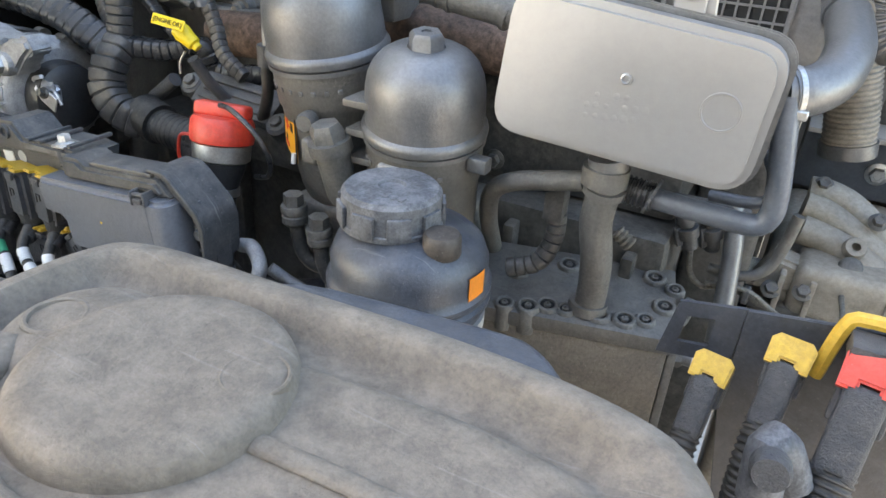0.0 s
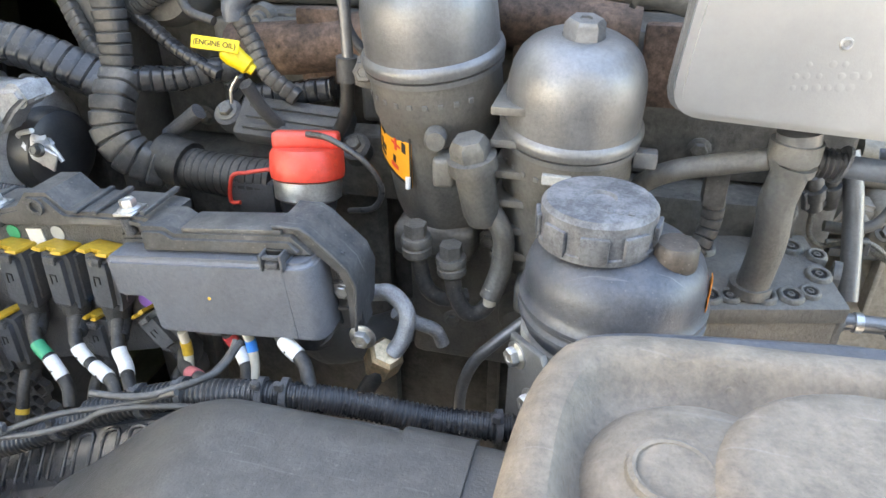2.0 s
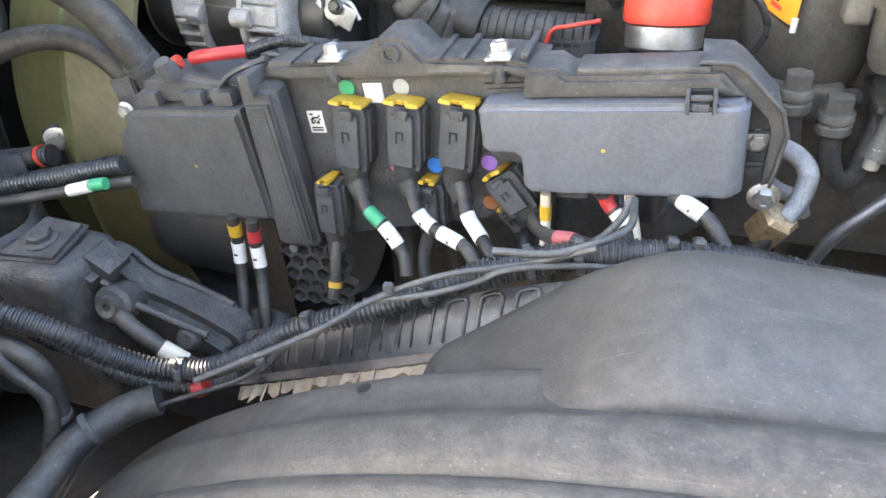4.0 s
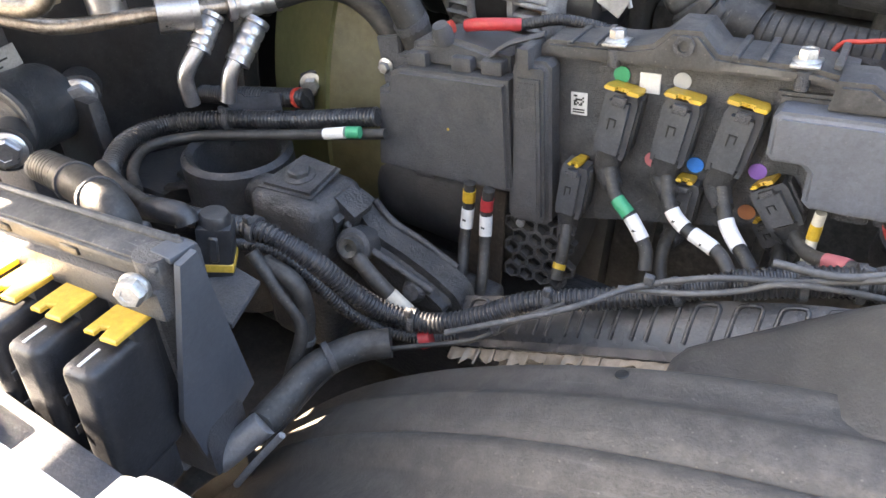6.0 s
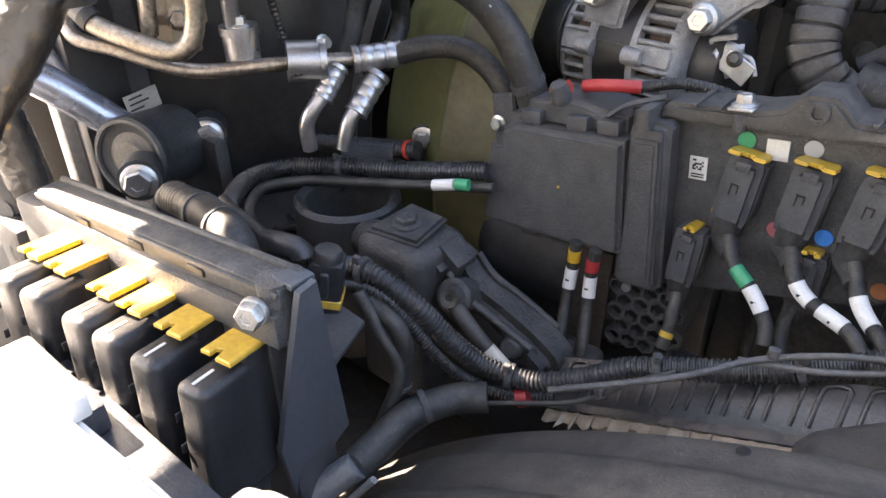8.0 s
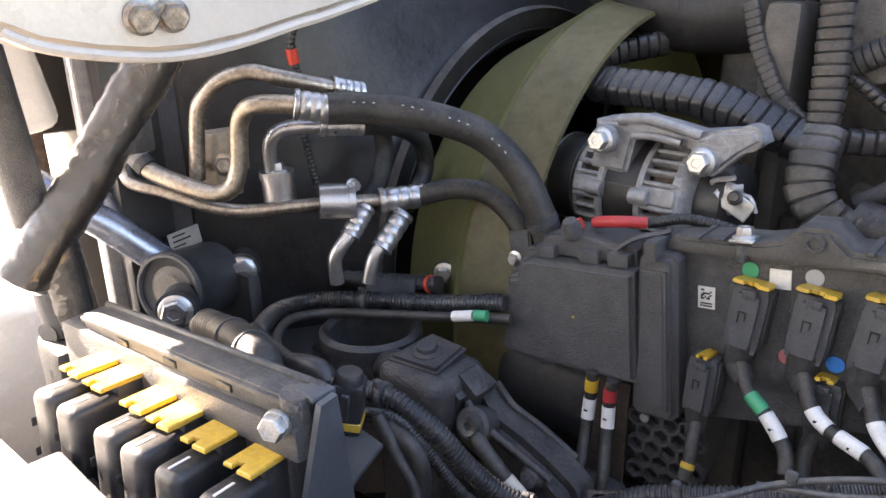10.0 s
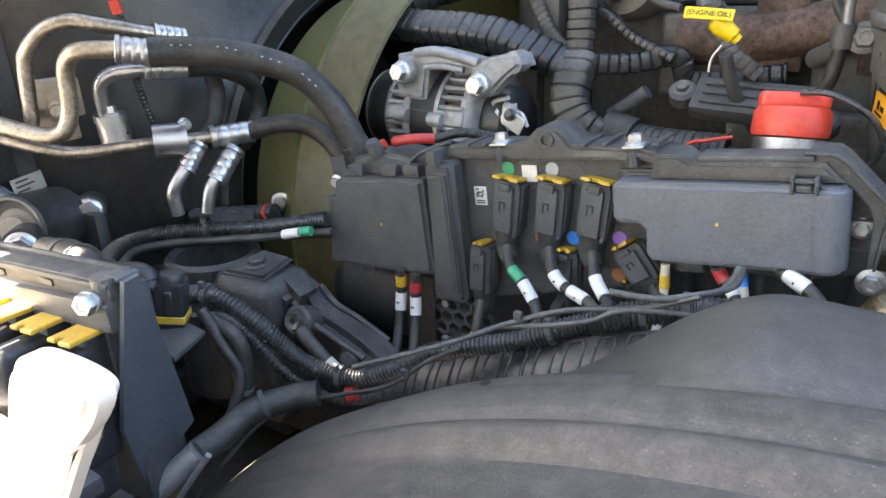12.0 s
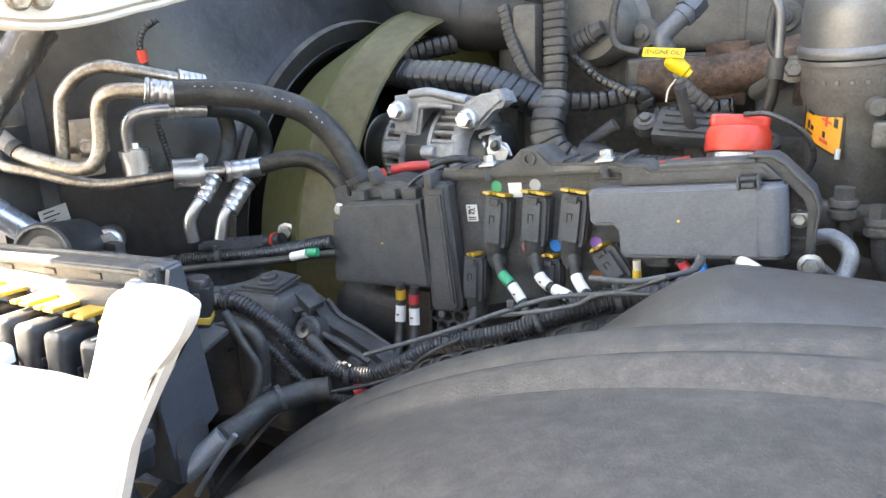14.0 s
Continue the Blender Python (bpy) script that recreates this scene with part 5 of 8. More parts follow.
def lettering(text, size, m, parent, material="ink_and_hole"):
    cu = bpy.data.curves.new("lettering", "FONT")
    cu.body, cu.size, cu.align_x, cu.align_y, cu.extrude = text, size, "CENTER", "CENTER", 0.0002
    tmp = new("lettering_tmp", cu)
    dg = bpy.context.evaluated_depsgraph_get()
    me = bpy.data.meshes.new_from_object(tmp.evaluated_get(dg))
    bpy.data.objects.remove(tmp)
    bm = bmesh.new()
    bm.from_mesh(me)
    return part("lettering", put(bm, m), material, parent)


lettering("(ENGINE OIL)", 0.0080, tagm @ Matrix.Translation((0, 0, 0.0015)), tag)
part("wire", tube([dc + Vector((0.003, -0.004, -0.02)), dc + Vector((-0.006, -0.006, -0.034)), dc + Vector((-0.008, -0.006, -0.05))], 0.0016, 8, 0.004), "steel", dip)
part("tube", tube([dc + Vector((0.006, 0.004, -0.03)), (-0.045, 0.22, 1.49), (-0.02, 0.28, 1.42), (0.0, 0.315, 1.36)], 0.0075, 12, 0.008), "abs", dip)


# ---- separator cover ----
sep = thing("separator_tank", (0.495, 0.2, 1.53), "satin grey rectangular breather tank with rounded corners", "breather tank")


def rounded(pts, r, n=6):
    out = []
    k = len(pts)
    for i in range(k):
        p, a, b = Vector(pts[i]), Vector(pts[i - 1]), Vector(pts[(i + 1) % k])
        u, w = (a - p).normalized(), (b - p).normalized()
        for j in range(n + 1):
            t = j / n
            out.append(tuple((p + u * r * (1 - t) ** 2 + w * r * t ** 2)))
    return out


def tank_shape(grow):
    c = [(0.372 - grow, 1.545 - grow), (0.612 + grow, 1.533 - grow), (0.620 + grow, 1.660 + grow), (0.386 - grow, 1.683 + grow)]
    return rounded(c, 0.03)


def slab(shape, y0, y1, bev, seg=4):
    return prism(shape, y1 - y0, Matrix.Translation((0, y1, 0)) @ Matrix.Rotation(radians(90), 4, "X"), bev, seg)


part("front_shell", slab(tank_shape(-0.001), 0.157, 0.1858, 0.0070, 6), "tank", sep)
part("flange", slab(tank_shape(0.0035), 0.186, 0.191, 0.0015, 2), "alu", sep)
part("rear_shell", slab(tank_shape(-0.003), 0.1915, 0.235, 0.012, 4), "alu", sep)
part("centre_dimple", lathe([(0.0052, 0.0), (0.0048, 0.0022), (0.0036, 0.0026), (0.0028, 0.0016), (0.0024, 0.0003), (0, 0.0003)], axis((0.497, 0.157, 1.616), (0, -1, 0)), 20), "tank", sep)
part("emblem_ring", lathe([(0.0165, 0.0001), (0.0160, 0.0009), (0.0150, 0.0009), (0.0145, 0.0001)], axis((0.577, 0.1568, 1.603), (0, -1, 0)), 40, False), "tank", sep, "pressed round emblem")
press = random.Random(8)
for row, count in enumerate((5, 7, 6)):
    for k in range(count):
        x, z = 0.466 + 0.0085 * k + 0.001 * press.random(), 1.598 - 0.0095 * row + 0.0006 * k
        if press.random() < 0.75:
            w = 0.0016 + 0.0014 * press.random()
            part("pressed_mark", lathe([(0, 0.00016), (w * 0.6, 0.00013), (w * 1.2, 0.00006), (w * 1.7, -0.0001)], axis((x, 0.157, z), (0, -1, 0)), 14, False), "tank", sep)
part("hanger", slab([(0.438, 1.672), (0.462, 1.713), (0.473, 1.717), (0.535, 1.708), (0.549, 1.700), (0.553, 1.655), (0.518, 1.658), (0.516, 1.689), (0.512, 1.693), (0.491, 1.696), (0.487, 1.693), (0.486, 1.663)], 0.193, 0.197, 0.001, 1), "tank", sep)
for x, z in ((0.472, 1.700), (0.530, 1.692)):
    part("hanger_lug", slab(rounded([(x - 0.013, z - 0.03), (x + 0.013, z - 0.032), (x + 0.013, z + 0.016), (x - 0.013, z + 0.016)], 0.012), 0.188, 0.1925, 0.001, 1), "tank", sep)
    part("bolt", hexbolt((x, 0.188, z), (0, -1, 0), 0.0085, 0.008, 1.25), "tank", sep)
part("outlet", tube([(0.488, 0.185, 1.534), (0.490, 0.185, 1.520)], 0.019, 20, 0.008), "alu", sep)

bp = thing("breather_pipe", (0.489, 0.215, 1.349), "grey steel breather pipe bending down to the engine", "breather pipe")
part("pipe", tube([(0.489, 0.185, 1.528), (0.489, 0.185, 1.496), (0.486, 0.190, 1.462), (0.491, 0.200, 1.417), (0.491, 0.210, 1.376), (0.489, 0.215, 1.345)], 0.0165, 20, 0.008), "cast", bp)
part("collar", tube([(0.488, 0.185, 1.525), (0.488, 0.185, 1.507)], 0.0225, 20, 0.006), "cast", bp)
part("clamp", tube([(0.490, 0.185, 1.505), (0.489, 0.186, 1.497)], 0.0205, 20, 0.004), "cast", bp)
part("foot_ring", tube([(0.488, 0.215, 1.356), (0.488, 0.215, 1.343)], 0.0215, 20, 0.004), "cast", bp)
part("branch", tube([(0.469, 0.190, 1.503), (0.435, 0.195, 1.493), (0.391, 0.200, 1.479), (0.364, 0.210, 1.457), (0.353, 0.230, 1.416), (0.351, 0.260, 1.360)], 0.0105, 16, 0.006), "cast", bp)

ut = thing("coolant_tube", (0.533, 0.200, 1.498), "slate blue coolant tube bent round the breather tank", "coolant tube")
part("tube", tube([(0.510, 0.200, 1.500), (0.543, 0.200, 1.498), (0.587, 0.200, 1.496), (0.625, 0.200, 1.496), (0.636, 0.200, 1.508), (0.636, 0.200, 1.530), (0.629, 0.200, 1.572), (0.621, 0.205, 1.614)], 0.0105, 18, 0.005), "slate_gloss", ut)
part("corrugated_sleeve", tube([(0.507, 0.200, 1.501), (0.535, 0.200, 1.499)], 0.0145, 16, rings=(0.005, 0.0018)), "loom", ut)
part("clip", tube([(0.531, 0.200, 1.500), (0.534, 0.200, 1.499)], 0.0185, 16, 0.003), "abs", ut)
part("second_tube", tube([(0.618, 0.240, 1.553), (0.631, 0.240, 1.527), (0.626, 0.240, 1.503), (0.579, 0.250, 1.494)], 0.006, 12, 0.005), "slate_gloss", ut)

el = thing("intake_elbow", (0.636, 0.220, 1.625), "satin grey metal elbow with a hose clamp", "pipe elbow")
part("elbow", tube([(0.615, 0.214, 1.612), (0.632, 0.224, 1.614), (0.651, 0.254, 1.622), (0.658, 0.300, 1.638), (0.654, 0.345, 1.650), (0.648, 0.385, 1.660), (0.641, 0.425, 1.672)], 0.0212, 26, 0.006), "alu", el)
part("clamp", tube([(0.619, 0.216, 1.612), (0.629, 0.222, 1.6135)], 0.0226, 26, 0.004), "alu", el)
part("clamp_band", tube([(0.622, 0.218, 1.6125), (0.626, 0.220, 1.613)], 0.0236, 26, 0.003), "steel", el)
part("clamp_screw", bx(-0.006, 0.006, -0.006, 0.006, -0.004, 0.004, 0.001, 1, Matrix.Translation((0.634, 0.203, 1.601))), "steel", el)
part("flange", tube([(0.650, 0.372, 1.657), (0.648, 0.384, 1.660)], 0.0232, 26, 0.004), "alu", el)
bl = thing("bellows_hose", (0.715, 0.700, 1.430), "cream corrugated bellows hose", "bellows hose")
part("bellows", tube([(0.683, 0.700, 1.572), (0.691, 0.700, 1.537), (0.704, 0.700, 1.485), (0.714, 0.700, 1.435)], 0.036, 28, rings=(0.0075, 0.0028)), "beige", bl)
part("cuff", tube([(0.712, 0.700, 1.445), (0.716, 0.700, 1.425)], 0.039, 24, 0.006), "alu", bl)
bl2 = thing("corrugated_duct", (0.692, 0.420, 1.655), "grey corrugated metal duct near the cover", "duct")
part("duct", tube([(0.681, 0.400, 1.695), (0.674, 0.400, 1.665), (0.688, 0.400, 1.636), (0.735, 0.420, 1.612), (0.92, 0.50, 1.42), (0.95, 0.55, 1.33)], 0.022, 18, rings=(0.007, 0.003)), "alu", bl2)

# ---- oil cooler housing with studs ----
oc = thing("cooler_housing", (0.47, 0.25, 1.15), "dusty brown grey cast cooler housing with studded top", "cooler housing")
om = Matrix.Translation((0.488, 0.250, 1.350)) @ Matrix.Rotation(radians(14), 4, "Z") @ Matrix.Rotation(radians(9), 4, "X")
part("cover", bx(-0.135, 0.088, -0.062, 0.062, -0.022, 0.0, 0.004, 2, om), "cast", oc)
body_m = Matrix.Translation((0.488, 0.250, 0)) @ Matrix.Rotation(radians(14), 4, "Z")
part("body", bx(-0.132, 0.084, -0.056, 0.040, 1.135, 1.330, 0.010, 2, body_m), "cast_brown", oc)
part("lower_lip", bx(-0.138, 0.092, -0.064, -0.035, 1.195, 1.210, 0.004, 2, body_m), "cast", oc)
part("side_flange", bx(0.084, 0.094, -0.050, 0.045, 1.150, 1.325, 0.003, 2, body_m), "cast", oc)
for k, (x, y) in enumerate(((0.405, 0.175), (0.430, 0.184), (0.448, 0.196), (0.468, 0.200), (0.503, 0.209), (0.530, 0.216), (0.550, 0.226), (0.444, 0.276), (0.540, 0.302), (0.566, 0.292), (0.563, 0.258), (0.395, 0.235))):
    q = om.inverted() @ Vector((x, y, 1.350))
    sm = om @ Matrix.Translation((q.x, q.y, 0))
    wide = 0.0120 if k % 3 else 0.0100
    stud = part("stud", lathe([(wide * 1.25, -0.030), (wide * 1.20, 0.001), (wide, 0.0045), (wide * 0.86, 0.0050), (wide * 0.70, 0.0040), (wide * 0.68, -0.004)], sm, 20, False), "cast", oc)
    # pocket floor painted near black for the shade of a deep recess
    part("dark_floor", lathe([(wide * 0.70, 0.0008), (0, 0.0008)], sm, 16, False), "dark", stud)
    part("screw", lathe([(0.0042, 0.0005), (0.0042, 0.0040), (0.0024, 0.0042), (0.0024, 0.0026), (0, 0.0026)], sm, 6, False), "cast", stud)
part("lifting_eye", lathe([(0.016, -0.004), (0.016, 0.004), (0.008, 0.004), (0.008, -0.004), (0.016, -0.004)], axis((0.585, 0.275, 1.342), (1, -0.2, 0)), 20, False), "cast", oc)
rh = thing("return_hose", (0.580, 0.250, 1.300), "dusty grey hose with a union nut beside the cooler", "hose")
part("nut", lathe([(0, -0.012), (0.013, -0.012), (0.0145, -0.009), (0.0145, 0.006), (0.011, 0.010), (0, 0.010)], axis((0.588, 0.246, 1.303), (1, -0.1, 0.05)), 6), "cast", rh)
part("hose", tube([(0.582, 0.246, 1.303), (0.610, 0.244, 1.304), (0.650, 0.250, 1.300), (0.690, 0.270, 1.285), (0.720, 0.300, 1.24)], 0.0095, 14, 0.006), "alu", rh)
part("clamp", tube([(0.606, 0.244, 1.304), (0.614, 0.244, 1.304)], 0.0115, 16, 0.003), "steel", rh)
hose = thing("segmented_hose", (0.433, 0.220, 1.453), "dusty segmented conduit beside the breather pipe", "conduit")
part("conduit", tube([(0.434, 0.220, 1.467), (0.437, 0.220, 1.420), (0.425, 0.210, 1.387), (0.394, 0.200, 1.375)], 0.011, 12, rings=(0.011, 0.0025)), "loom_grey", hose)
part("connector", bx(-0.011, 0.011, -0.011, 0.011, -0.02, 0.02, 0.003, 2, Matrix.Translation((0.434, 0.220, 1.460))), "abs_dusty", hose)

# ---- looms and engine side ----
def loom(pts, r, label, pitch=0.013, m="loom_grey"):
    ob = thing("cable_conduit", pts[0], label, "cable conduit", "segmented conduits")
    for band in banded(pts, r, pitch, len(label)):
        part("band", band, m, ob)
    return ob


loom([(-0.261, 0.270, 1.668), (-0.256, 0.260, 1.607), (-0.252, 0.250, 1.550), (-0.251, 0.240, 1.514)], 0.019, "dusty grey segmented conduit hanging down the engine")
loom([(-0.249, 0.245, 1.517), (-0.248, 0.220, 1.494), (-0.245, 0.205, 1.463), (-0.226, 0.200, 1.437), (-0.196, 0.210, 1.419), (-0.173, 0.230, 1.414)], 0.026, "thick segmented conduit curling below the branch", 0.016)
loom([(-0.520, 0.400, 1.606), (-0.560, 0.345, 1.596), (-0.585, 0.300, 1.584), (-0.588, 0.268, 1.571), (-0.560, 0.250, 1.560), (-0.500, 0.243, 1.556), (-0.430, 0.238, 1.553), (-0.360, 0.236, 1.543), (-0.305, 0.236, 1.524), (-0.262, 0.238, 1.506)], 0.0255, "thick dark segmented conduit over the alternator", 0.0165, "loom")
loom([(-0.255, 0.245, 1.513), (-0.193, 0.270, 1.510), (-0.135, 0.290, 1.519), (-0.111, 0.300, 1.486), (-0.003, 0.310, 1.499)], 0.019, "segmented conduit running back along the engine", 0.014, "loom")
loom([(-0.364, 0.300, 1.658), (-0.343, 0.290, 1.604), (-0.307, 0.270, 1.551), (-0.264, 0.250, 1.519)], 0.011, "thin segmented conduit joining the branch", 0.010)
loom([(-0.262, 0.290, 1.584), (-0.228, 0.285, 1.570), (-0.189, 0.280, 1.542), (-0.131, 0.270, 1.518)], 0.0095, "thin segmented conduit behind the dipstick", 0.010, "loom")
loom([(-0.095, 0.265, 1.595), (-0.076, 0.260, 1.560), (-0.057, 0.250, 1.530), (-0.024, 0.250, 1.504)], 0.0105, "thin segmented conduit below the blue elbow", 0.010)

be = thing("sensor_elbow", (-0.092, 0.270, 1.604), "slate blue plastic pipe elbow with a hexagon union", "pipe elbow")
part("elbow", tube([(-0.096, 0.265, 1.585), (-0.096, 0.265, 1.601), (-0.080, 0.270, 1.619), (-0.065, 0.280, 1.635)], 0.0135, 16, 0.005), "slate_gloss", be)
part("union", lathe([(0, -0.01), (0.019, -0.01), (0.019, 0.012), (0, 0.012)], axis((-0.064, 0.285, 1.640), (0.5, 0.5, 0.7)), 6), "slate_gloss", be)
part("collar", tube([(-0.074, 0.274, 1.624), (-0.068, 0.278, 1.631)], 0.0165, 16, 0.004), "slate_gloss", be)
bi = thing("sensor_plug", (-0.226, 0.290, 1.594), "dark plastic sensor plug on a conduit", "sensor plug")
part("body", tube([(-0.263, 0.290, 1.580), (-0.192, 0.290, 1.617)], 0.0125, 8, 0.008), "abs_dusty", bi)
part("ribbed_collar", tube([(-0.251, 0.290, 1.586), (-0.208, 0.290, 1.609)], 0.0155, 12, rings=(0.009, 0.003)), "abs_dusty", bi)


def steel_line(pts, r, label, m="abs_dusty"):
    ob = thing("injection_line", pts[0], label, "pipe line", "thin pipe lines")
    part("line", tube(pts, r, 12, 0.005), m, ob)
    return ob


steel_line([(-0.168, 0.290, 1.668), (-0.176, 0.285, 1.628), (-0.167, 0.280, 1.591), (-0.131, 0.275, 1.579)], 0.0055, "thin dark steel line bending to the elbow")
s2 = steel_line([(0.031, 0.220, 1.696), (0.036, 0.215, 1.657), (0.056, 0.210, 1.625), (0.060, 0.205, 1.565)], 0.0058, "dark steel line down beside the tall filter", "alu")
part("sleeve", tube([(0.059, 0.205, 1.568), (0.058, 0.205, 1.543)], 0.0115, 14, 0.005), "abs_dusty", s2)
part("lower_hose", tube([(0.058, 0.205, 1.543), (0.050, 0.210, 1.502), (0.019, 0.230, 1.457)], 0.0075, 12, 0.006), "rubber", s2)
steel_line([(0.048, 0.250, 1.646), (0.043, 0.250, 1.590), (0.062, 0.250, 1.559)], 0.0055, "thin dark line behind the steel line")
nb = thing("loose_bolt_boss", (0.075, 0.210, 1.550), "dusty hexagon bolt on a small boss", "bolt")
part("bolt", hexbolt((0.078, 0.205, 1.554), (0.1, -1, 0.2), 0.010, 0.009), "cast", nb)
part("boss", tube([(0.077, 0.207, 1.553), (0.026, 0.300, 1.520)], 0.012, 14, 0.01), "cast", nb)

mod = thing("control_module", (-0.046, 0.250, 1.472), "dusty black ribbed engine module with corner bolts", "control module")
mm = Matrix.Translation((-0.034, 0.240, 1.478)) @ Matrix.Rotation(radians(3), 4, "Y") @ Matrix.Rotation(radians(40), 4, "X")
part("case", bx(-0.062, 0.075, -0.026, 0.026, -0.018, 0.006, 0.006, 2, mm), "abs", mod)
for k in range(3):
    part("rib", bx(-0.05, 0.06, -0.018 + 0.014 * k, -0.010 + 0.014 * k, 0.005, 0.010, 0.002, 2, mm), "abs", mod)
for x, y in ((-0.075, 0.0), (0.088, -0.02)):
    part("ear", lathe([(0, -0.012), (0.017, -0.012), (0.017, 0.004), (0.013, 0.007), (0, 0.007)], mm @ Matrix.Translation((x, y, 0)), 22), "abs", mod)
    part("bolt", hexbolt(mm @ Vector((x, y, 0.007)), mm.to_3x3() @ Vector((0, 0, 1)), 0.0075, 0.006), "cast", mod)
part("stub", tube([(-0.205, 0.250, 1.443), (-0.155, 0.250, 1.479)], 0.010, 14, 0.006), "abs", mod)
part("base", bx(-0.06, 0.14, 0.262, 0.309, 1.38, 1.46, 0.008), "block", mod)
duct = thing("air_hose", (-0.156, 0.210, 1.419), "black ribbed air hose with a red clip", "air hose")
part("hose", tube([(-0.188, 0.220, 1.421), (-0.143, 0.215, 1.417), (-0.086, 0.210, 1.416), (-0.043, 0.210, 1.416)], 0.025, 18, rings=(0.010, 0.0012)), "rubber", duct)
part("cuff", tube([(-0.198, 0.222, 1.427), (-0.157, 0.216, 1.419)], 0.030, 18, 0.008), "rubber", duct)
part("red_clip", tube([(-0.032, 0.180, 1.445), (-0.061, 0.180, 1.438), (-0.081, 0.180, 1.431), (-0.088, 0.180, 1.400), (-0.076, 0.180, 1.399)], 0.0024, 8, 0.004), "red", duct, "red locking clip")
part("housing", bx(-0.028, 0.03, -0.02, 0.03, -0.022, 0.018, 0.004, 2, Matrix.Translation((-0.065, 0.205, 1.405))), "abs", duct)

# ---- alternator ----
alt = thing("alternator", (-0.43, 0.2, 1.30), "silver cast alternator with black pulley and slotted cage", "alternator")
AD = Vector((1, -0.10, 0.0)).normalized()
am = axis((-0.426, 0.203, 1.434), AD) @ Matrix.Scale(1.12, 4)
part("stator", lathe([(0, -0.022), (0.0685, -0.022), (0.0685, 0.022), (0, 0.022)], am, 44), "shroud", alt, "laminated dark stator")
part("stator_seam", bx(0.066, 0.0696, -0.0008, 0.0008, -0.021, 0.021, 0.0003, 1, am @ Matrix.Rotation(radians(165), 4, "Z")), "dark_steel", alt)


def cage(z0, z1, name):
    s = 1 if z1 > z0 else -1
    ring = lathe([(0.060, z0), (0.0700, z0), (0.0725, z0 + s * 0.002), (0.0725, z0 + s * 0.008), (0.060, z0 + s * 0.008)], am, 48, False)
    end = lathe([(0, z1), (0.046, z1), (0.058, z1 - s * 0.001), (0.0655, z1 - s * 0.0045), (0.0695, z1 - s * 0.010), (0.0700, z1 - s * 0.014), (0.058, z1 - s * 0.014), (0, z1 - s * 0.008)], am, 48, False)
    c = part(name, join(ring, end), "raw", alt, "bare cast aluminium end cage")
    for k in range(34):
        a = 2 * math.pi * k / 34
        wide = 0.0095 if k % 8 == 0 else 0.0027
        bar = bx(0.058, 0.0712, -wide, wide, min(z0, z1 - s * 0.008), max(z0, z1 - s * 0.008), 0.002, 1, am @ Matrix.Rotation(a, 4, "Z"))
        part("bar", bar, "raw", c)
    # near-black core darkens the gaps between the bars
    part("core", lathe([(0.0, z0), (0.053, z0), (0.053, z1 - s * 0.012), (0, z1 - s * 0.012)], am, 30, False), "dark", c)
    part("winding", lathe([(0.054, z0 + s * 0.012), (0.058, z0 + s * 0.012), (0.058, z1 - s * 0.016), (0.054, z1 - s * 0.016)], am, 30, False), "rust", c)
    for k in range(3):
        lug = axis(am @ Vector((0.072 * math.cos(2.1 * k + 0.9), 0.072 * math.sin(2.1 * k + 0.9), z0)), am.to_3x3() @ Vector((0, 0, s)))
        part("clamp_lug", lathe([(0, -0.002), (0.010, -0.002), (0.010, 0.016), (0.0085, 0.020), (0, 0.020)], lug, 16), "raw", c)


cage(-0.020, -0.068, "front_cage")
cage(0.020, 0.074, "rear_cage")
pul = part("pulley", lathe([(0, -0.116), (0.030, -0.116), (0.050, -0.114), (0.053, -0.110), (0.053, -0.078), (0.050, -0.074), (0, -0.074)], am, 40), "plug_black", alt, "black pulley")
part("rim", lathe([(0.0505, -0.1145), (0.0540, -0.1130), (0.0540, -0.1105), (0.0525, -0.1100)], am, 40, False), "steel", pul, "bright pulley rim")
part("hub_ring", lathe([(0.052, -0.0775), (0.0545, -0.0765), (0.0545, -0.0740), (0.050, -0.0735)], am, 40, False), "steel", pul)
part("rear_cover", lathe([(0, 0.072), (0.046, 0.072), (0.047, 0.080), (0.044, 0.100), (0.034, 0.106), (0, 0.107)], am, 36), "plug_black", alt, "black rear cover")
aL, aR = Vector((-0.454, 0.128, 1.507)), Vector((-0.333, 0.128, 1.496))
arm_shape = [(p[0], p[2]) for p in ((-0.456, 0.135, 1.530), (-0.414, 0.135, 1.537), (-0.379, 0.135, 1.531), (-0.348, 0.135, 1.525), (-0.316, 0.135, 1.530), (-0.284, 0.135, 1.534), (-0.277, 0.135, 1.518), (-0.296, 0.135, 1.512), (-0.312, 0.135, 1.511), (-0.322, 0.135, 1.492), (-0.347, 0.135, 1.485), (-0.356, 0.135, 1.508), (-0.388, 0.135, 1.512), (-0.420, 0.135, 1.509), (-0.430, 0.135, 1.479), (-0.470, 0.135, 1.472), (-0.470, 0.135, 1.511))]
part("bracket_arm", slab(arm_shape, 0.130, 0.176, 0.008, 4), "raw", alt, "silver cast mounting arm")
part("arm_rib", tube([(-0.440, 0.131, 1.531), (-0.405, 0.129, 1.535), (-0.371, 0.129, 1.529), (-0.341, 0.131, 1.522)], 0.0065, 12, 0.006), "raw", alt)
part("arm_rib", tube([(-0.422, 0.129, 1.514), (-0.395, 0.128, 1.516), (-0.362, 0.129, 1.512)], 0.0045, 12, 0.006), "raw", alt)
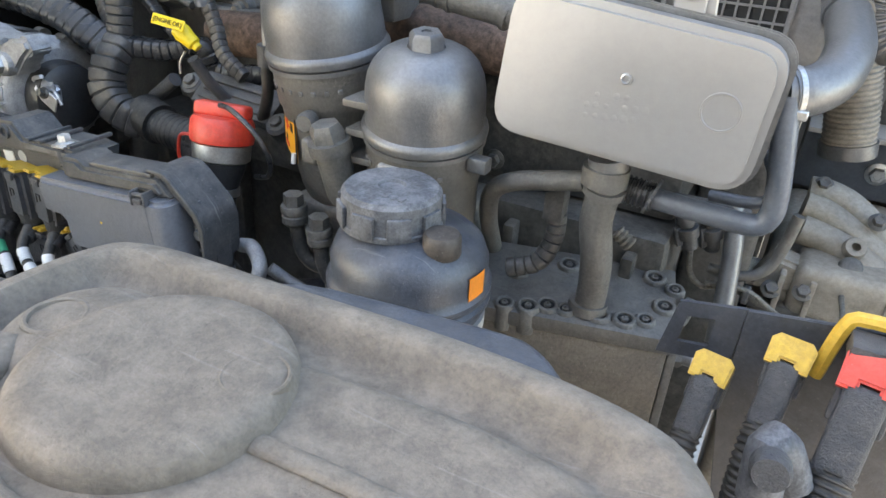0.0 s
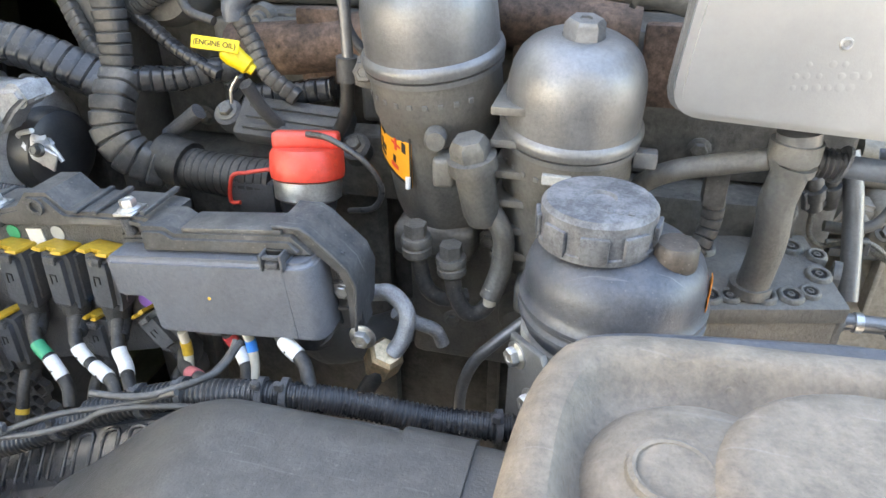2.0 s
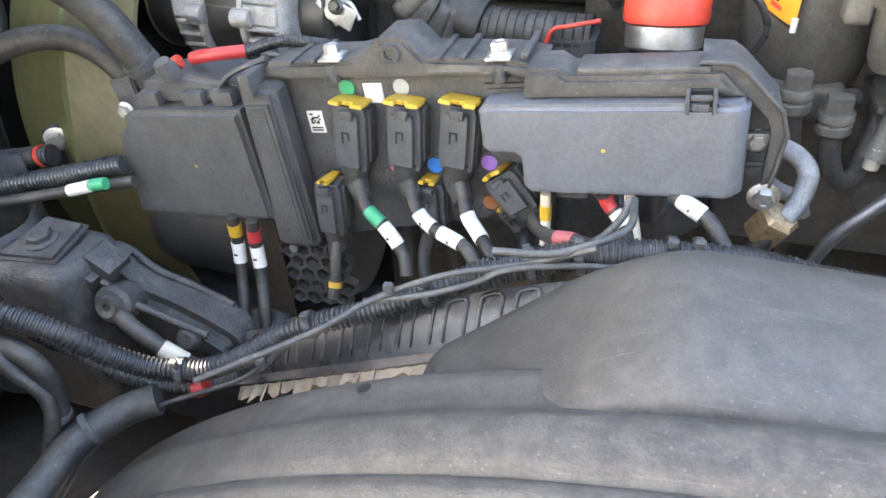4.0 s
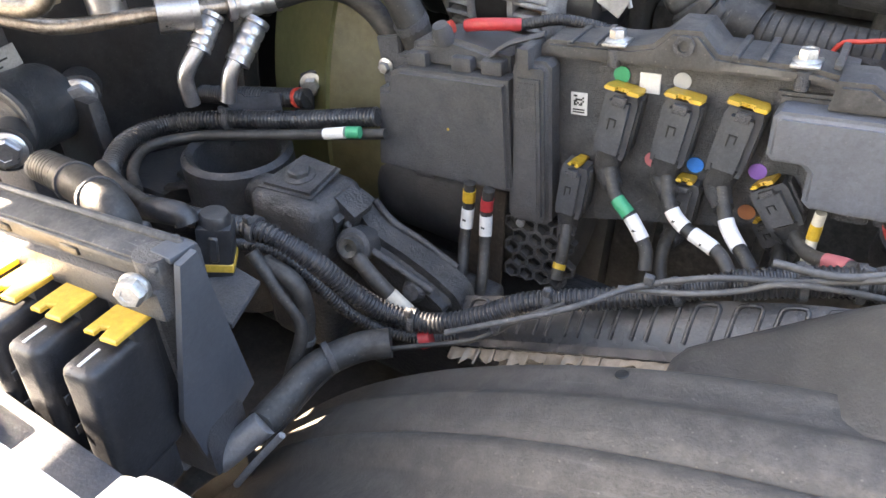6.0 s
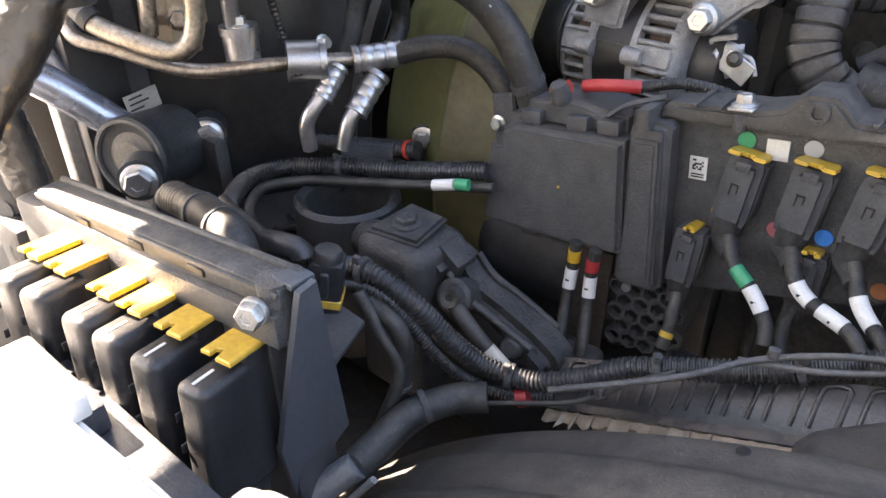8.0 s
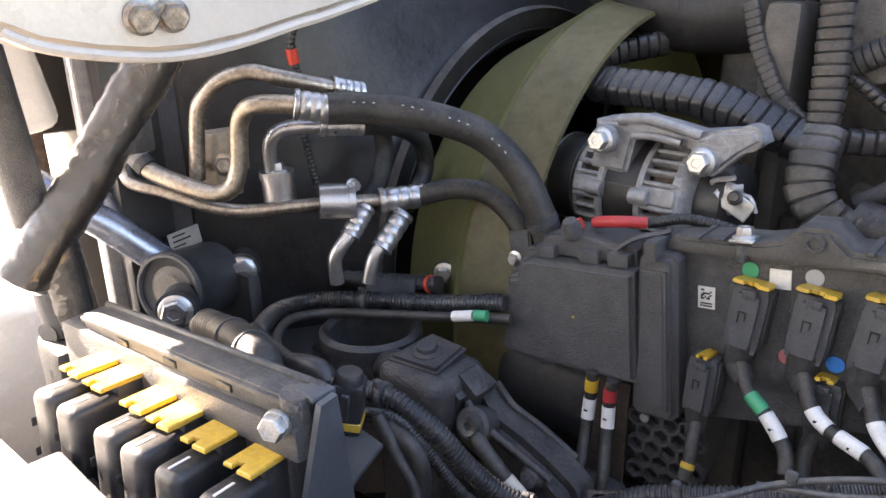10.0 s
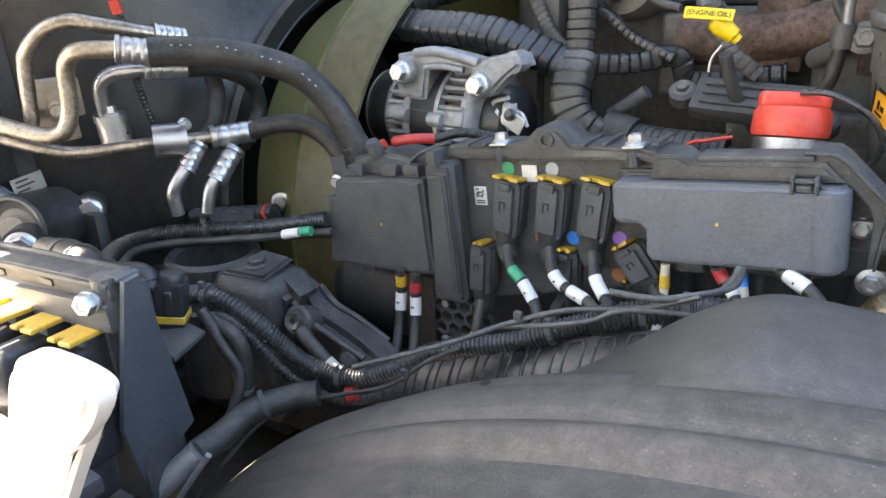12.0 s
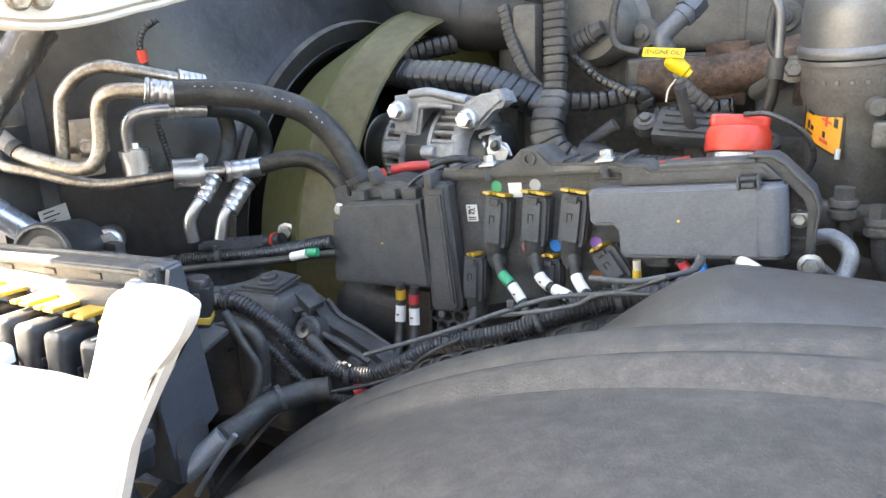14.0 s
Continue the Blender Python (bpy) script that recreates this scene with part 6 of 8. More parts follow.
part("lug", join(lathe([(0, -0.012), (0.0150, -0.012), (0.0165, -0.009), (0.0165, 0.034), (0, 0.034)], axis(aL, (0, 1, 0)), 26), slab([(aL.x - 0.018, aL.z + 0.022), (aL.x + 0.030, aL.z + 0.024), (aL.x + 0.034, aL.z + 0.004), (aL.x + 0.026, aL.z - 0.040), (aL.x - 0.022, aL.z - 0.036)], aL.y + 0.002, aL.y + 0.055, 0.005, 3)), "raw", alt)
part("lug", join(lathe([(0, -0.012), (0.0150, -0.012), (0.0165, -0.009), (0.0165, 0.032), (0, 0.032)], axis(aR, (0, 1, 0)), 26), slab([(aR.x - 0.018, aR.z - 0.004), (aR.x - 0.010, aR.z - 0.017), (aR.x + 0.010, aR.z - 0.016), (aR.x + 0.036, aR.z + 0.010), (aR.x + 0.058, aR.z + 0.026), (aR.x + 0.050, aR.z + 0.040), (aR.x + 0.020, aR.z + 0.036), (aR.x - 0.012, aR.z + 0.022)], aR.y - 0.006, aR.y + 0.03, 0.005, 3)), "raw", alt)
part("lug", lathe([(0.006, -0.006), (0.014, -0.006), (0.014, 0.02), (0.006, 0.02)], axis(Vector((-0.291, 0.135, 1.524)), (0, 1, 0)), 22, False), "raw", alt)
part("bolt", hexbolt(aL + Vector((0, -0.012, 0)), (0, -1, 0.1), 0.0105, 0.011, 1.2), "steel", alt)
part("bolt", hexbolt(aR + Vector((0, -0.012, 0)), (0, -1, 0.1), 0.0105, 0.011, 1.2), "steel", alt)
tm = Vector((-0.313, 0.160, 1.451))
crush = random.Random(5)
foil_bm = bmesh.new()
bmesh.ops.create_icosphere(foil_bm, subdivisions=3, radius=0.021)
for v in foil_bm.verts:
    v.co *= 0.72 + 0.5 * noise.noise(v.co * 75) + 0.12 * crush.random()
    v.co.x *= 1.15
    v.co.y *= 0.7
part("terminal_shield", join(put(foil_bm, Matrix.Translation(tm)), bx(-0.004, 0.03, -0.013, -0.010, -0.010, 0.014, 0.001, 1, Matrix.Translation(tm) @ Matrix.Rotation(radians(28), 4, "Y")), tube([tm, tm + Vector((0.022, -0.006, 0.006)), tm + Vector((0.032, -0.006, -0.012))], 0.0026, 8, 0.004), tube([tm, tm + Vector((-0.020, -0.006, 0.016)), tm + Vector((0.006, -0.01, 0.026))], 0.003, 8, 0.004)), "foil", alt, "crumpled silver terminal shield")
part("terminal_stud", hexbolt(tm + Vector((0.010, -0.014, 0.004)), (0.2, -1, 0.4), 0.005, 0.008), "dark_steel", alt)
part("mount", bx(-0.40, -0.32, 0.26, 0.289, 1.34, 1.52, 0.008), "block", alt)

# ---- fan ring and shroud ----
FC = (0.455, 1.238)
ring = thing("fan_ring", (-0.6, FC[0], 0.80), "olive translucent plastic fan ring", "fan ring")
part("outer_band", lathe([(0.362, 0.0), (0.368, 0.0), (0.433, 0.145), (0.437, 0.150), (0.431, 0.152)], axis((-0.755, FC[0], FC[1]), (1, 0, 0)), 96, False), "olive", ring)
part("inner_band", lathe([(0.4270, 0.0), (0.4330, 0.0), (0.420, 0.080), (0.415, 0.082), (0.421, 0.004)], axis((-0.602, FC[0], FC[1]), (1, 0, 0)), 96, False), "olive_dark", ring)
fan = thing("cooling_fan", (-0.66, FC[0], 0.90), "dark plastic cooling fan inside the ring", "fan")
part("hub", lathe([(0, -0.03), (0.11, -0.03), (0.12, 0), (0.11, 0.04), (0, 0.05)], axis((-0.66, FC[0], FC[1]), (1, 0, 0)), 40), "dark", fan)
for k in range(9):
    a = 2 * math.pi * k / 9
    part("blade", bx(0.10, 0.335, -0.055, 0.055, -0.003, 0.003, 0.002, 1, axis((-0.66, FC[0], FC[1]), (1, 0, 0)) @ Matrix.Rotation(a, 4, "Z") @ Matrix.Rotation(radians(28), 4, "X")), "dark", fan)
part("shaft", lathe([(0, 0), (0.04, 0), (0.04, 0.30), (0, 0.30)], axis((-0.64, FC[0], FC[1]), (1, 0, 0)), 24), "block", fan)
shr = thing("radiator_shroud", (-0.86, 0.45, 0.75), "black plastic radiator shroud round the fan", "shroud")


def shroud_at(u, v):
    a = 2 * math.pi * u
    dy, dz = math.cos(a), math.sin(a)
    k = 1 / max(abs(dy) / 0.62, abs(dz) / 0.60)
    r = 0.385 + (k - 0.385) * v
    bul = 0.05 * math.sin(math.pi * v)
    return (-0.770 - 0.16 * v ** 0.7 + bul * 0.3, FC[0] + 0.0 + dy * r, FC[1] + 0.06 * v + dz * r)


part("sheet", thicken(grid(96, 14, shroud_at), 0.004), "shroud", shr)
part("rubber_seal", lathe([(0.372, -0.012), (0.400, -0.014), (0.425, 0.0), (0.420, 0.012), (0.385, 0.004)], axis((-0.775, FC[0], FC[1]), (1, 0, 0)), 96, False), "rubber", shr)
part("side_plate", bx(-0.938, -0.915, -0.262, -0.196, 1.15, 1.78, 0.003), "plug_black", shr, "gloss black upright side plate")
part("radiator", bx(-1.08, -0.945, -0.16, 1.07, 0.70, 1.86, 0.004), "dark", shr, "dark finned radiator core")
part("side_tank", bx(-1.06, -0.92, -0.245, -0.165, 0.72, 1.90, 0.008), "abs", shr)

# ---- front corner: connector bank ----
bank = thing("connector_bank", (-0.52, -0.36, 1.10), "black plastic connector bank with a bolted top rail", "connector bank")
part("body", bx(-0.72, -0.412, -0.375, -0.325, 1.16, 1.385, 0.008, 2, Matrix.Translation((-0.412, -0.372, 0)) @ Matrix.Rotation(radians(8), 4, "Z") @ Matrix.Translation((0.412, 0.372, 0))), "abs", bank)
RM = Matrix.Translation((-0.402, -0.367, 1.398)) @ Matrix.Rotation(radians(6), 4, "Z") @ Matrix.Rotation(radians(-1.5), 4, "Y")
part("top_rail", bx(-0.285, 0.004, -0.010, 0.018, -0.012, 0.007, 0.003, 2, RM), "abs_dusty", bank, "dusty grooved top rail")
part("lower_rail", bx(-0.17, 0.002, -0.016, 0.014, -0.040, -0.014, 0.003, 2, RM), "abs", bank)
part("rail_lip", join(bx(-0.285, 0.004, 0.011, 0.017, 0.005, 0.011, 0.002, 1, RM), bx(-0.285, 0.004, -0.0125, -0.009, 0.0, 0.005, 0.001, 1, RM)), "abs_dusty", bank)
for x in (-0.22, -0.15, -0.08):
    # slots are black pieces on the rail, their shade put in as colour
    part("rail_slot", bx(x - 0.009, x + 0.009, -0.0115, -0.008, -0.009, -0.002, 0.001, 1, RM), "ink_and_hole", bank)
part("end_post", tube([RM @ Vector((-0.008, -0.002, -0.04)), RM @ Vector((-0.008, -0.002, 0.010))], 0.0125, 16, 0.008), "abs", bank)
part("bolt", hexbolt(RM @ Vector((-0.012, -0.018, -0.010)), (0.45, -1, 0.1), 0.0088, 0.009, 1.02), "steel", bank, "bright steel bolt")
part("cheek", bx(-0.022, -0.014, -0.010, 0.03, -0.16, 0.0, 0.004, 2, RM), "abs", bank)


def bank_plug(k):
    x = (-0.429, -0.476, -0.517, -0.551, -0.603, -0.637)[k]
    y, z = -0.390 + 0.14 * (x + 0.434), 1.348 + 0.0025 * k
    ob = thing("bank_plug", (x, y - 0.03, z - 0.16), "tall black plug with yellow lock tab in the bank", "plug connector", "plugs in the connector bank")
    m = Matrix.Translation((x, y, z)) @ Matrix.Rotation(radians(10), 4, "Z") @ Matrix.Rotation(radians(-4), 4, "X")
    part("housing", bx(-0.0142, 0.0142, -0.052, 0.010, -0.115, 0.0, 0.0095, 5, m), "plug_black", ob)
    part("upper_step", bx(-0.0135, 0.0135, -0.012, 0.02, -0.09, 0.006, 0.003, 2, m), "plug_black", ob)
    part("lower_step", bx(-0.0122, 0.0122, -0.046, 0.0, -0.15, -0.112, 0.004, 2, m), "plug_black", ob)
    part("tail", tube([m @ Vector((0, -0.035, -0.13)), m @ Vector((0.002, -0.03, -0.17)), m @ Vector((0.01, 0.0, -0.22))], 0.0105, 12, 0.008), "rubber", ob)
    for j in range(3):
        part("rib", bx(-0.0150, -0.0138, -0.0535, -0.036, -0.034 - 0.028 * j, -0.026 - 0.028 * j, 0.0006, 1, m), "plug_black", ob)
    part("paint_mark", bx(-0.002, 0.0005, -0.046, -0.028, -0.0004, 0.0006, 0.0002, 1, m), "white_lab", ob, "white paint stroke")
    tab = part("lock_tab", prism([(-0.0145, -0.031), (-0.006, -0.031), (-0.006, -0.025), (-0.001, -0.023), (0.001, -0.033), (0.0145, -0.033), (0.0148, 0.006), (0.011, 0.008), (0.010, 0.012), (-0.0145, 0.012)], 0.0045, m @ Matrix.Translation((0, 0.006, 0.006)), 0.001, 1), "yellow_bright", ob, "yellow lock tab")
    return ob


for k in range(6):
    bank_plug(k)

plate = thing("bracket_plate", (-0.402, -0.35, 1.1), "slate painted steel bracket plate beside the bank", "bracket plate")
pbm = bmesh.new()
pbm.faces.new([pbm.verts.new(v) for v in ((-0.386, -0.370, 1.405), (-0.388, -0.354, 1.406), (-0.424, -0.310, 1.217), (-0.420, -0.375, 1.186), (-0.407, -0.390, 1.262))])
part("web", thicken(pbm, 0.005), "slate_plate", plate)
part("top_lug", bx(-0.412, -0.392, -0.370, -0.349, 1.402, 1.407, 0.002), "slate_plate", plate)
part("side_shelf", prism([(-0.482, -0.318), (-0.420, -0.318), (-0.440, -0.266), (-0.482, -0.262)], 0.006, Matrix.Translation((0, 0, 1.289)), 0.001, 1), "abs", plate)
part("stem", bx(-0.48, -0.46, -0.318, -0.30, 0.95, 1.295, 0.003), "slate_plate", plate)

se = thing("yellow_band_plug", (-0.481, -0.280, 1.326), "black sensor plug with a yellow band", "sensor plug")
pa, pb = Vector((-0.495, -0.285, 1.354)), Vector((-0.483, -0.272, 1.293))
PM = Matrix.Translation(pb) @ Matrix.Rotation(radians(38), 4, "Z") @ Matrix.Rotation(radians(7), 4, "Y")
part("body", bx(-0.0145, 0.0145, -0.0135, 0.0135, 0.0, 0.052, 0.003, 2, PM), "plug_black", se)
part("head", lathe([(0, 0.062), (0.011, 0.061), (0.0135, 0.057), (0.0135, 0.046), (0, 0.046)], PM, 24), "plug_black", se)
part("band", bx(-0.0150, 0.0150, -0.0142, 0.0142, 0.007, 0.016, 0.001, 1, PM), "yellow_bright", se, "yellow band")
part("side_ear", bx(-0.004, 0.004, -0.0175, -0.0135, 0.020, 0.046, 0.0015, 1, PM), "plug_black", se)
part("elbow", tube([pa + Vector((0.004, 0, -0.006)), pa, (-0.510, -0.290, 1.356), (-0.530, -0.290, 1.351)], 0.0108, 14, 0.005), "plug_black", se)
part("cable", tube([(-0.526, -0.290, 1.352), (-0.570, -0.280, 1.348), (-0.626, -0.260, 1.335), (-0.658, -0.250, 1.333)], 0.007, 10, 0.006), "rubber", se)
bo = thing("rubber_boot", (-0.519, -0.330, 1.353), "large black rubber elbow boot behind the bank", "rubber boot")
part("boot", tube([(-0.522, -0.325, 1.347), (-0.521, -0.325, 1.363), (-0.540, -0.320, 1.371), (-0.582, -0.310, 1.366), (-0.630, -0.300, 1.357)], 0.0168, 20, 0.006), "rubber", bo)
for a, b in (((-0.548, -0.318, 1.370), (-0.553, -0.317, 1.369)), ((-0.600, -0.306, 1.362), (-0.605, -0.305, 1.361))):
    part("clamp_ring", tube([a, b], 0.0190, 20, 0.003), "abs", bo)
part("collar", tube([(-0.622, -0.302, 1.359), (-0.680, -0.290, 1.346)], 0.0165, 18, rings=(0.008, 0.003)), "rubber", bo)
part("nipple", tube([(-0.671, -0.292, 1.349), (-0.699, -0.288, 1.337)], 0.013, 14, 0.006), "abs", bo)
part("plug_body", bx(-0.020, 0.020, -0.018, 0.018, -0.050, 0.012, 0.005, 3, Matrix.Translation((-0.524, -0.326, 1.345)) @ Matrix.Rotation(radians(8), 4, "Z")), "plug_black", bo, "smooth black plug body")
part("base_ring", tube([(-0.521, -0.325, 1.350), (-0.521, -0.325, 1.338)], 0.0205, 18, 0.005), "raw", bo)

# ---- cab mount ----
cm = thing("cab_mount", (-0.82, -0.2, 1.1), "black rubber bushed cab mount with large zinc bolts", "cab mount")
ca0, ca1 = Vector((-0.841, -0.250, 1.329)), Vector((-0.879, -0.165, 1.315))
ca = axis(ca0, ca1 - ca0)
part("bush", lathe([(0.030, 0.002), (0.038, -0.001), (0.044, -0.003), (0.0475, 0.001), (0.0475, 0.085), (0.044, 0.089), (0.0, 0.089)], ca, 44, False), "black_iron", cm)
part("core", lathe([(0, -0.006), (0.020, -0.006), (0.024, 0.0), (0.030, 0.002), (0.030, 0.01), (0, 0.01)], ca, 30), "cast_brown", cm, "dusty bush face")
part("bush_lip", lathe([(0.0400, -0.004), (0.0425, -0.0065), (0.0462, -0.0065), (0.0490, -0.003), (0.0490, 0.008), (0.0475, 0.010)], ca, 44, False), "black_iron", cm)
b1, b2 = Vector((-0.788, -0.272, 1.323)), Vector((-0.838, -0.150, 1.326))
bd = Vector((0.80, -0.58, 0.12)).normalized()
for b in (b1, b2):
    part("bolt_sleeve", lathe([(0, 0), (0.0225, 0), (0.024, 0.004), (0.024, 0.045), (0, 0.045)], axis(b - bd * 0.046, bd), 28), "black_iron", cm)
    part("bolt", hexbolt(b, bd, 0.0140, 0.012, 1.18, 12), "alu_smooth", cm, "large zinc bolt")
part("lug", join(tube([b1 - bd * 0.03, ca0 + Vector((0, 0.02, -0.01))], 0.020, 14, 0.01), tube([b2 - bd * 0.03, ca1 + Vector((0, 0, -0.012))], 0.022, 14, 0.01)), "black_iron", cm)
part("yoke", join(bx(-0.87, -0.79, -0.26, -0.235, 1.20, 1.30, 0.008), bx(-0.90, -0.80, -0.165, -0.145, 1.20, 1.33, 0.008), bx(-0.90, -0.785, -0.26, -0.15, 1.06, 1.225, 0.01)), "black_iron", cm)
part("pedestal", bx(-0.93, -0.74, -0.30, 0.018, 1.0, 1.06, 0.01), "black_iron", cm)
part("arm", bx(-0.88, -0.76, -0.13, 0.0, 1.06, 1.20, 0.012), "black_iron", cm)

# ---- steering bracket casting ----
cast = thing("cast_bracket", (-0.5, -0.08, 1.03), "black painted cast bracket with bolted top pad", "cast bracket")
part("pad", prism([(-0.032, -0.03), (0.036, -0.022), (0.032, 0.034), (-0.022, 0.036)], 0.010, Matrix.Translation((-0.532, -0.112, 1.283)) @ Matrix.Rotation(radians(8), 4, "X"), 0.004, 2), "black_cast", cast)
part("pad_bolt", hexbolt((-0.53, -0.112, 1.293), (0, -0.1, 1), 0.011, 0.007, 1.3), "black_cast", cast)
part("pillar", bx(-0.575, -0.478, -0.155, -0.065, 1.08, 1.284, 0.022, 5), "black_cast", cast)
def xz(*ps):
    return [(p[0], p[2]) for p in ps]


def upright(poly, y0, y1, bev, seg=3):
    """A casting whose outline lies in the upright lengthwise plane."""
    return prism(poly, y1 - y0, Matrix.Translation((0, y1, 0)) @ Matrix.Rotation(radians(90), 4, "X"), bev, seg)


def rounded_loop(pts):
    return [(p.x, p.y) for p in soft_outline(pts, 0.006)]


part("arm", upright(rounded_loop([(-0.505, 1.270), (-0.468, 1.262), (-0.446, 1.240), (-0.405, 1.226), (-0.362, 1.208), (-0.338, 1.190), (-0.342, 1.168), (-0.400, 1.162), (-0.455, 1.172), (-0.492, 1.190), (-0.512, 1.225)]), -0.112, -0.055, 0.014, 5), "black_cast", cast)
part("arm_flange", tube([(-0.470, -0.114, 1.254), (-0.447, -0.116, 1.236), (-0.405, -0.114, 1.220), (-0.364, -0.110, 1.202)], 0.0042, 10, 0.006), "black_cast", cast)
part("arm_flange", tube([(-0.462, -0.072, 1.262), (-0.440, -0.070, 1.240), (-0.402, -0.068, 1.226), (-0.360, -0.066, 1.206)], 0.0042, 10, 0.006), "black_cast", cast)
part("arm_boss", lathe([(0, 0.010), (0.009, 0.010), (0.012, 0.006), (0.014, 0), (0, 0)], axis((-0.385, -0.112, 1.196), (0.1, -0.9, 0.3)), 20), "black_cast", cast)
part("shoulder", upright(xz((-0.573, -0.120, 1.267), (-0.482, -0.120, 1.281), (-0.458, -0.120, 1.264), (-0.477, -0.120, 1.202), (-0.578, -0.120, 1.178)), -0.125, -0.07, 0.012, 4), "black_cast", cast)
part("rib", tube([(-0.726, -0.120, 1.183), (-0.668, -0.114, 1.220), (-0.617, -0.112, 1.245), (-0.554, -0.110, 1.277)], 0.009, 12, 0.01), "black_cast", cast)
part("web", bx(-0.56, -0.32, -0.10, -0.02, 1.03, 1.17, 0.012, 3), "black_cast", cast)
part("yoke_arm", join(tube([(-0.745, -0.130, 1.217), (-0.694, -0.125, 1.234), (-0.645, -0.118, 1.240), (-0.588, -0.112, 1.262)], 0.008, 10, 0.01, flat=0.6), tube([(-0.747, -0.100, 1.222), (-0.690, -0.115, 1.230), (-0.643, -0.116, 1.238)], 0.011, 10, 0.01, flat=0.6)), "black_cast", cast)
part("screw_boss", lathe([(0, -0.03), (0.020, -0.03), (0.020, 0.0), (0.016, 0.004), (0, 0.004)], axis((-0.452, -0.128, 1.238), (0.15, -0.85, 0.4)), 24), "black_cast", cast)
part("socket_screw", lathe([(0.0, 0.006), (0.0045, 0.006), (0.0045, 0.010), (0.0105, 0.0115), (0.012, 0.003), (0, 0.003)], axis((-0.452, -0.128, 1.238), (0.15, -0.85, 0.4)), 12), "dark_steel", cast)
sb = thing("steering_box", (-0.64, -0.02, 1.0), "black open topped steering housing behind the conduits", "steering box")
part("drum", lathe([(0.052, -0.2), (0.066, -0.2), (0.066, 0.0), (0.060, 0.006), (0.052, 0.0), (0.050, -0.10), (0, -0.10)], pose(-0.655, -0.085, 1.272), 40, False), "black_iron", sb)
part("spout", tube([(-0.60, -0.11, 1.245), (-0.575, -0.12, 1.262), (-0.555, -0.118, 1.262)], 0.020, 14, 0.008), "black_iron", sb)
part("body", bx(-0.76, -0.56, -0.08, 0.018, 0.98, 1.10, 0.02, 3), "black_iron", sb)
sc = thing("sensor_cable", (-0.466, -0.100, 1.206), "black sensor lead with a pale sleeve", "sensor lead")
part("lead", tube([(-0.448, -0.130, 1.232), (-0.427, -0.138, 1.224), (-0.408, -0.138, 1.209), (-0.390, -0.136, 1.192), (-0.373, -0.132, 1.178)], 0.0085, 12, 0.006), "rubber", sc)
part("sleeve", tube([(-0.399, -0.138, 1.202), (-0.378, -0.135, 1.185)], 0.0092, 12, 0.005), "spot_cream", sc)


# ---- harness ----
def harness(pts, r, label, rings=None, m="loom", ties=()):
    ob = thing("wiring_harness", pts[0], label, "wiring harness", "wiring harnesses")
    h = part("conduit", tube(pts, r, 12, 0.006, rings=rings), m, ob)
    c = smooth_path(pts, 0.01)
    for f in ties:
        i = min(len(c) - 2, max(0, int(f * len(c))))
        p, d = c[i], (c[i + 1] - c[i]).normalized()
        part("cable_tie", join(tube([p - d * 0.003, p + d * 0.003], r * 1.22, 12, 0.003), bx(-0.004, 0.004, -0.003, 0.003, 0, 0.008, 0.001, 1, Matrix.Translation(p + Vector((0, -r * 0.6, r * 1.0))))), "abs", h, "black cable tie")
    return ob


CR = (0.0047, 0.0017)
harness([(-0.664, -0.240, 1.296), (-0.718, -0.210, 1.290), (-0.752, -0.160, 1.293), (-0.753, -0.100, 1.289), (-0.693, -0.060, 1.294), (-0.607, -0.030, 1.303), (-0.498, -0.010, 1.327)], 0.0115, "black corrugated conduit into the electrical box", CR, ties=(0.55,))
harness([(-0.661, -0.220, 1.288), (-0.707, -0.190, 1.285), (-0.730, -0.150, 1.287), (-0.712, -0.100, 1.283), (-0.645, -0.070, 1.290), (-0.564, -0.040, 1.300), (-0.482, -0.020, 1.314)], 0.0062, "black taped cable with white and green marker", None, "rubber")
mk = thing("cable_marker", (-0.534, -0.045, 1.312), "white and green cable marker sleeve", "cable marker")
part("white_sleeve", tube([(-0.549, -0.045, 1.307), (-0.522, -0.040, 1.314)], 0.0068, 12, 0.004), "white_lab", mk)
part("green_sleeve", tube([(-0.520, -0.040, 1.315), (-0.505, -0.036, 1.317)], 0.0068, 12, 0.004), "green_lab", mk)
harness([(-0.804, 0.000, 1.278), (-0.735, 0.000, 1.292), (-0.643, 0.010, 1.307), (-0.624, 0.012, 1.310)], 0.0125, "black corrugated conduit with red end below the fan ring", CR)
rb2 = thing("red_cap_ring", (-0.637, 0.010, 1.309), "red plastic conduit end ring", "conduit ring")
part("ring", tube([(-0.639, 0.010, 1.308), (-0.635, 0.010, 1.309)], 0.0130, 14, 0.004), "red", rb2)
harness([(-0.619, -0.240, 1.297), (-0.533, -0.230, 1.300), (-0.473, -0.225, 1.309), (-0.432, -0.210, 1.284), (-0.402, -0.190, 1.241), (-0.372, -0.175, 1.218), (-0.329, -0.160, 1.214), (-0.285, -0.145, 1.233), (-0.246, -0.130, 1.257), (-0.162, -0.100, 1.280), (-0.116, -0.085, 1.300), (-0.079, -0.070, 1.314)], 0.0108, "long black corrugated conduit sweeping along the chassis", CR, ties=(0.22, 0.5, 0.72, 0.9))
harness([(-0.552, -0.205, 1.252), (-0.492, -0.200, 1.263), (-0.462, -0.187, 1.232), (-0.432, -0.172, 1.191), (-0.399, -0.158, 1.169), (-0.358, -0.145, 1.165), (-0.322, -0.128, 1.174)], 0.0068, "slim black corrugated conduit under the long conduit", (0.0036, 0.0009))
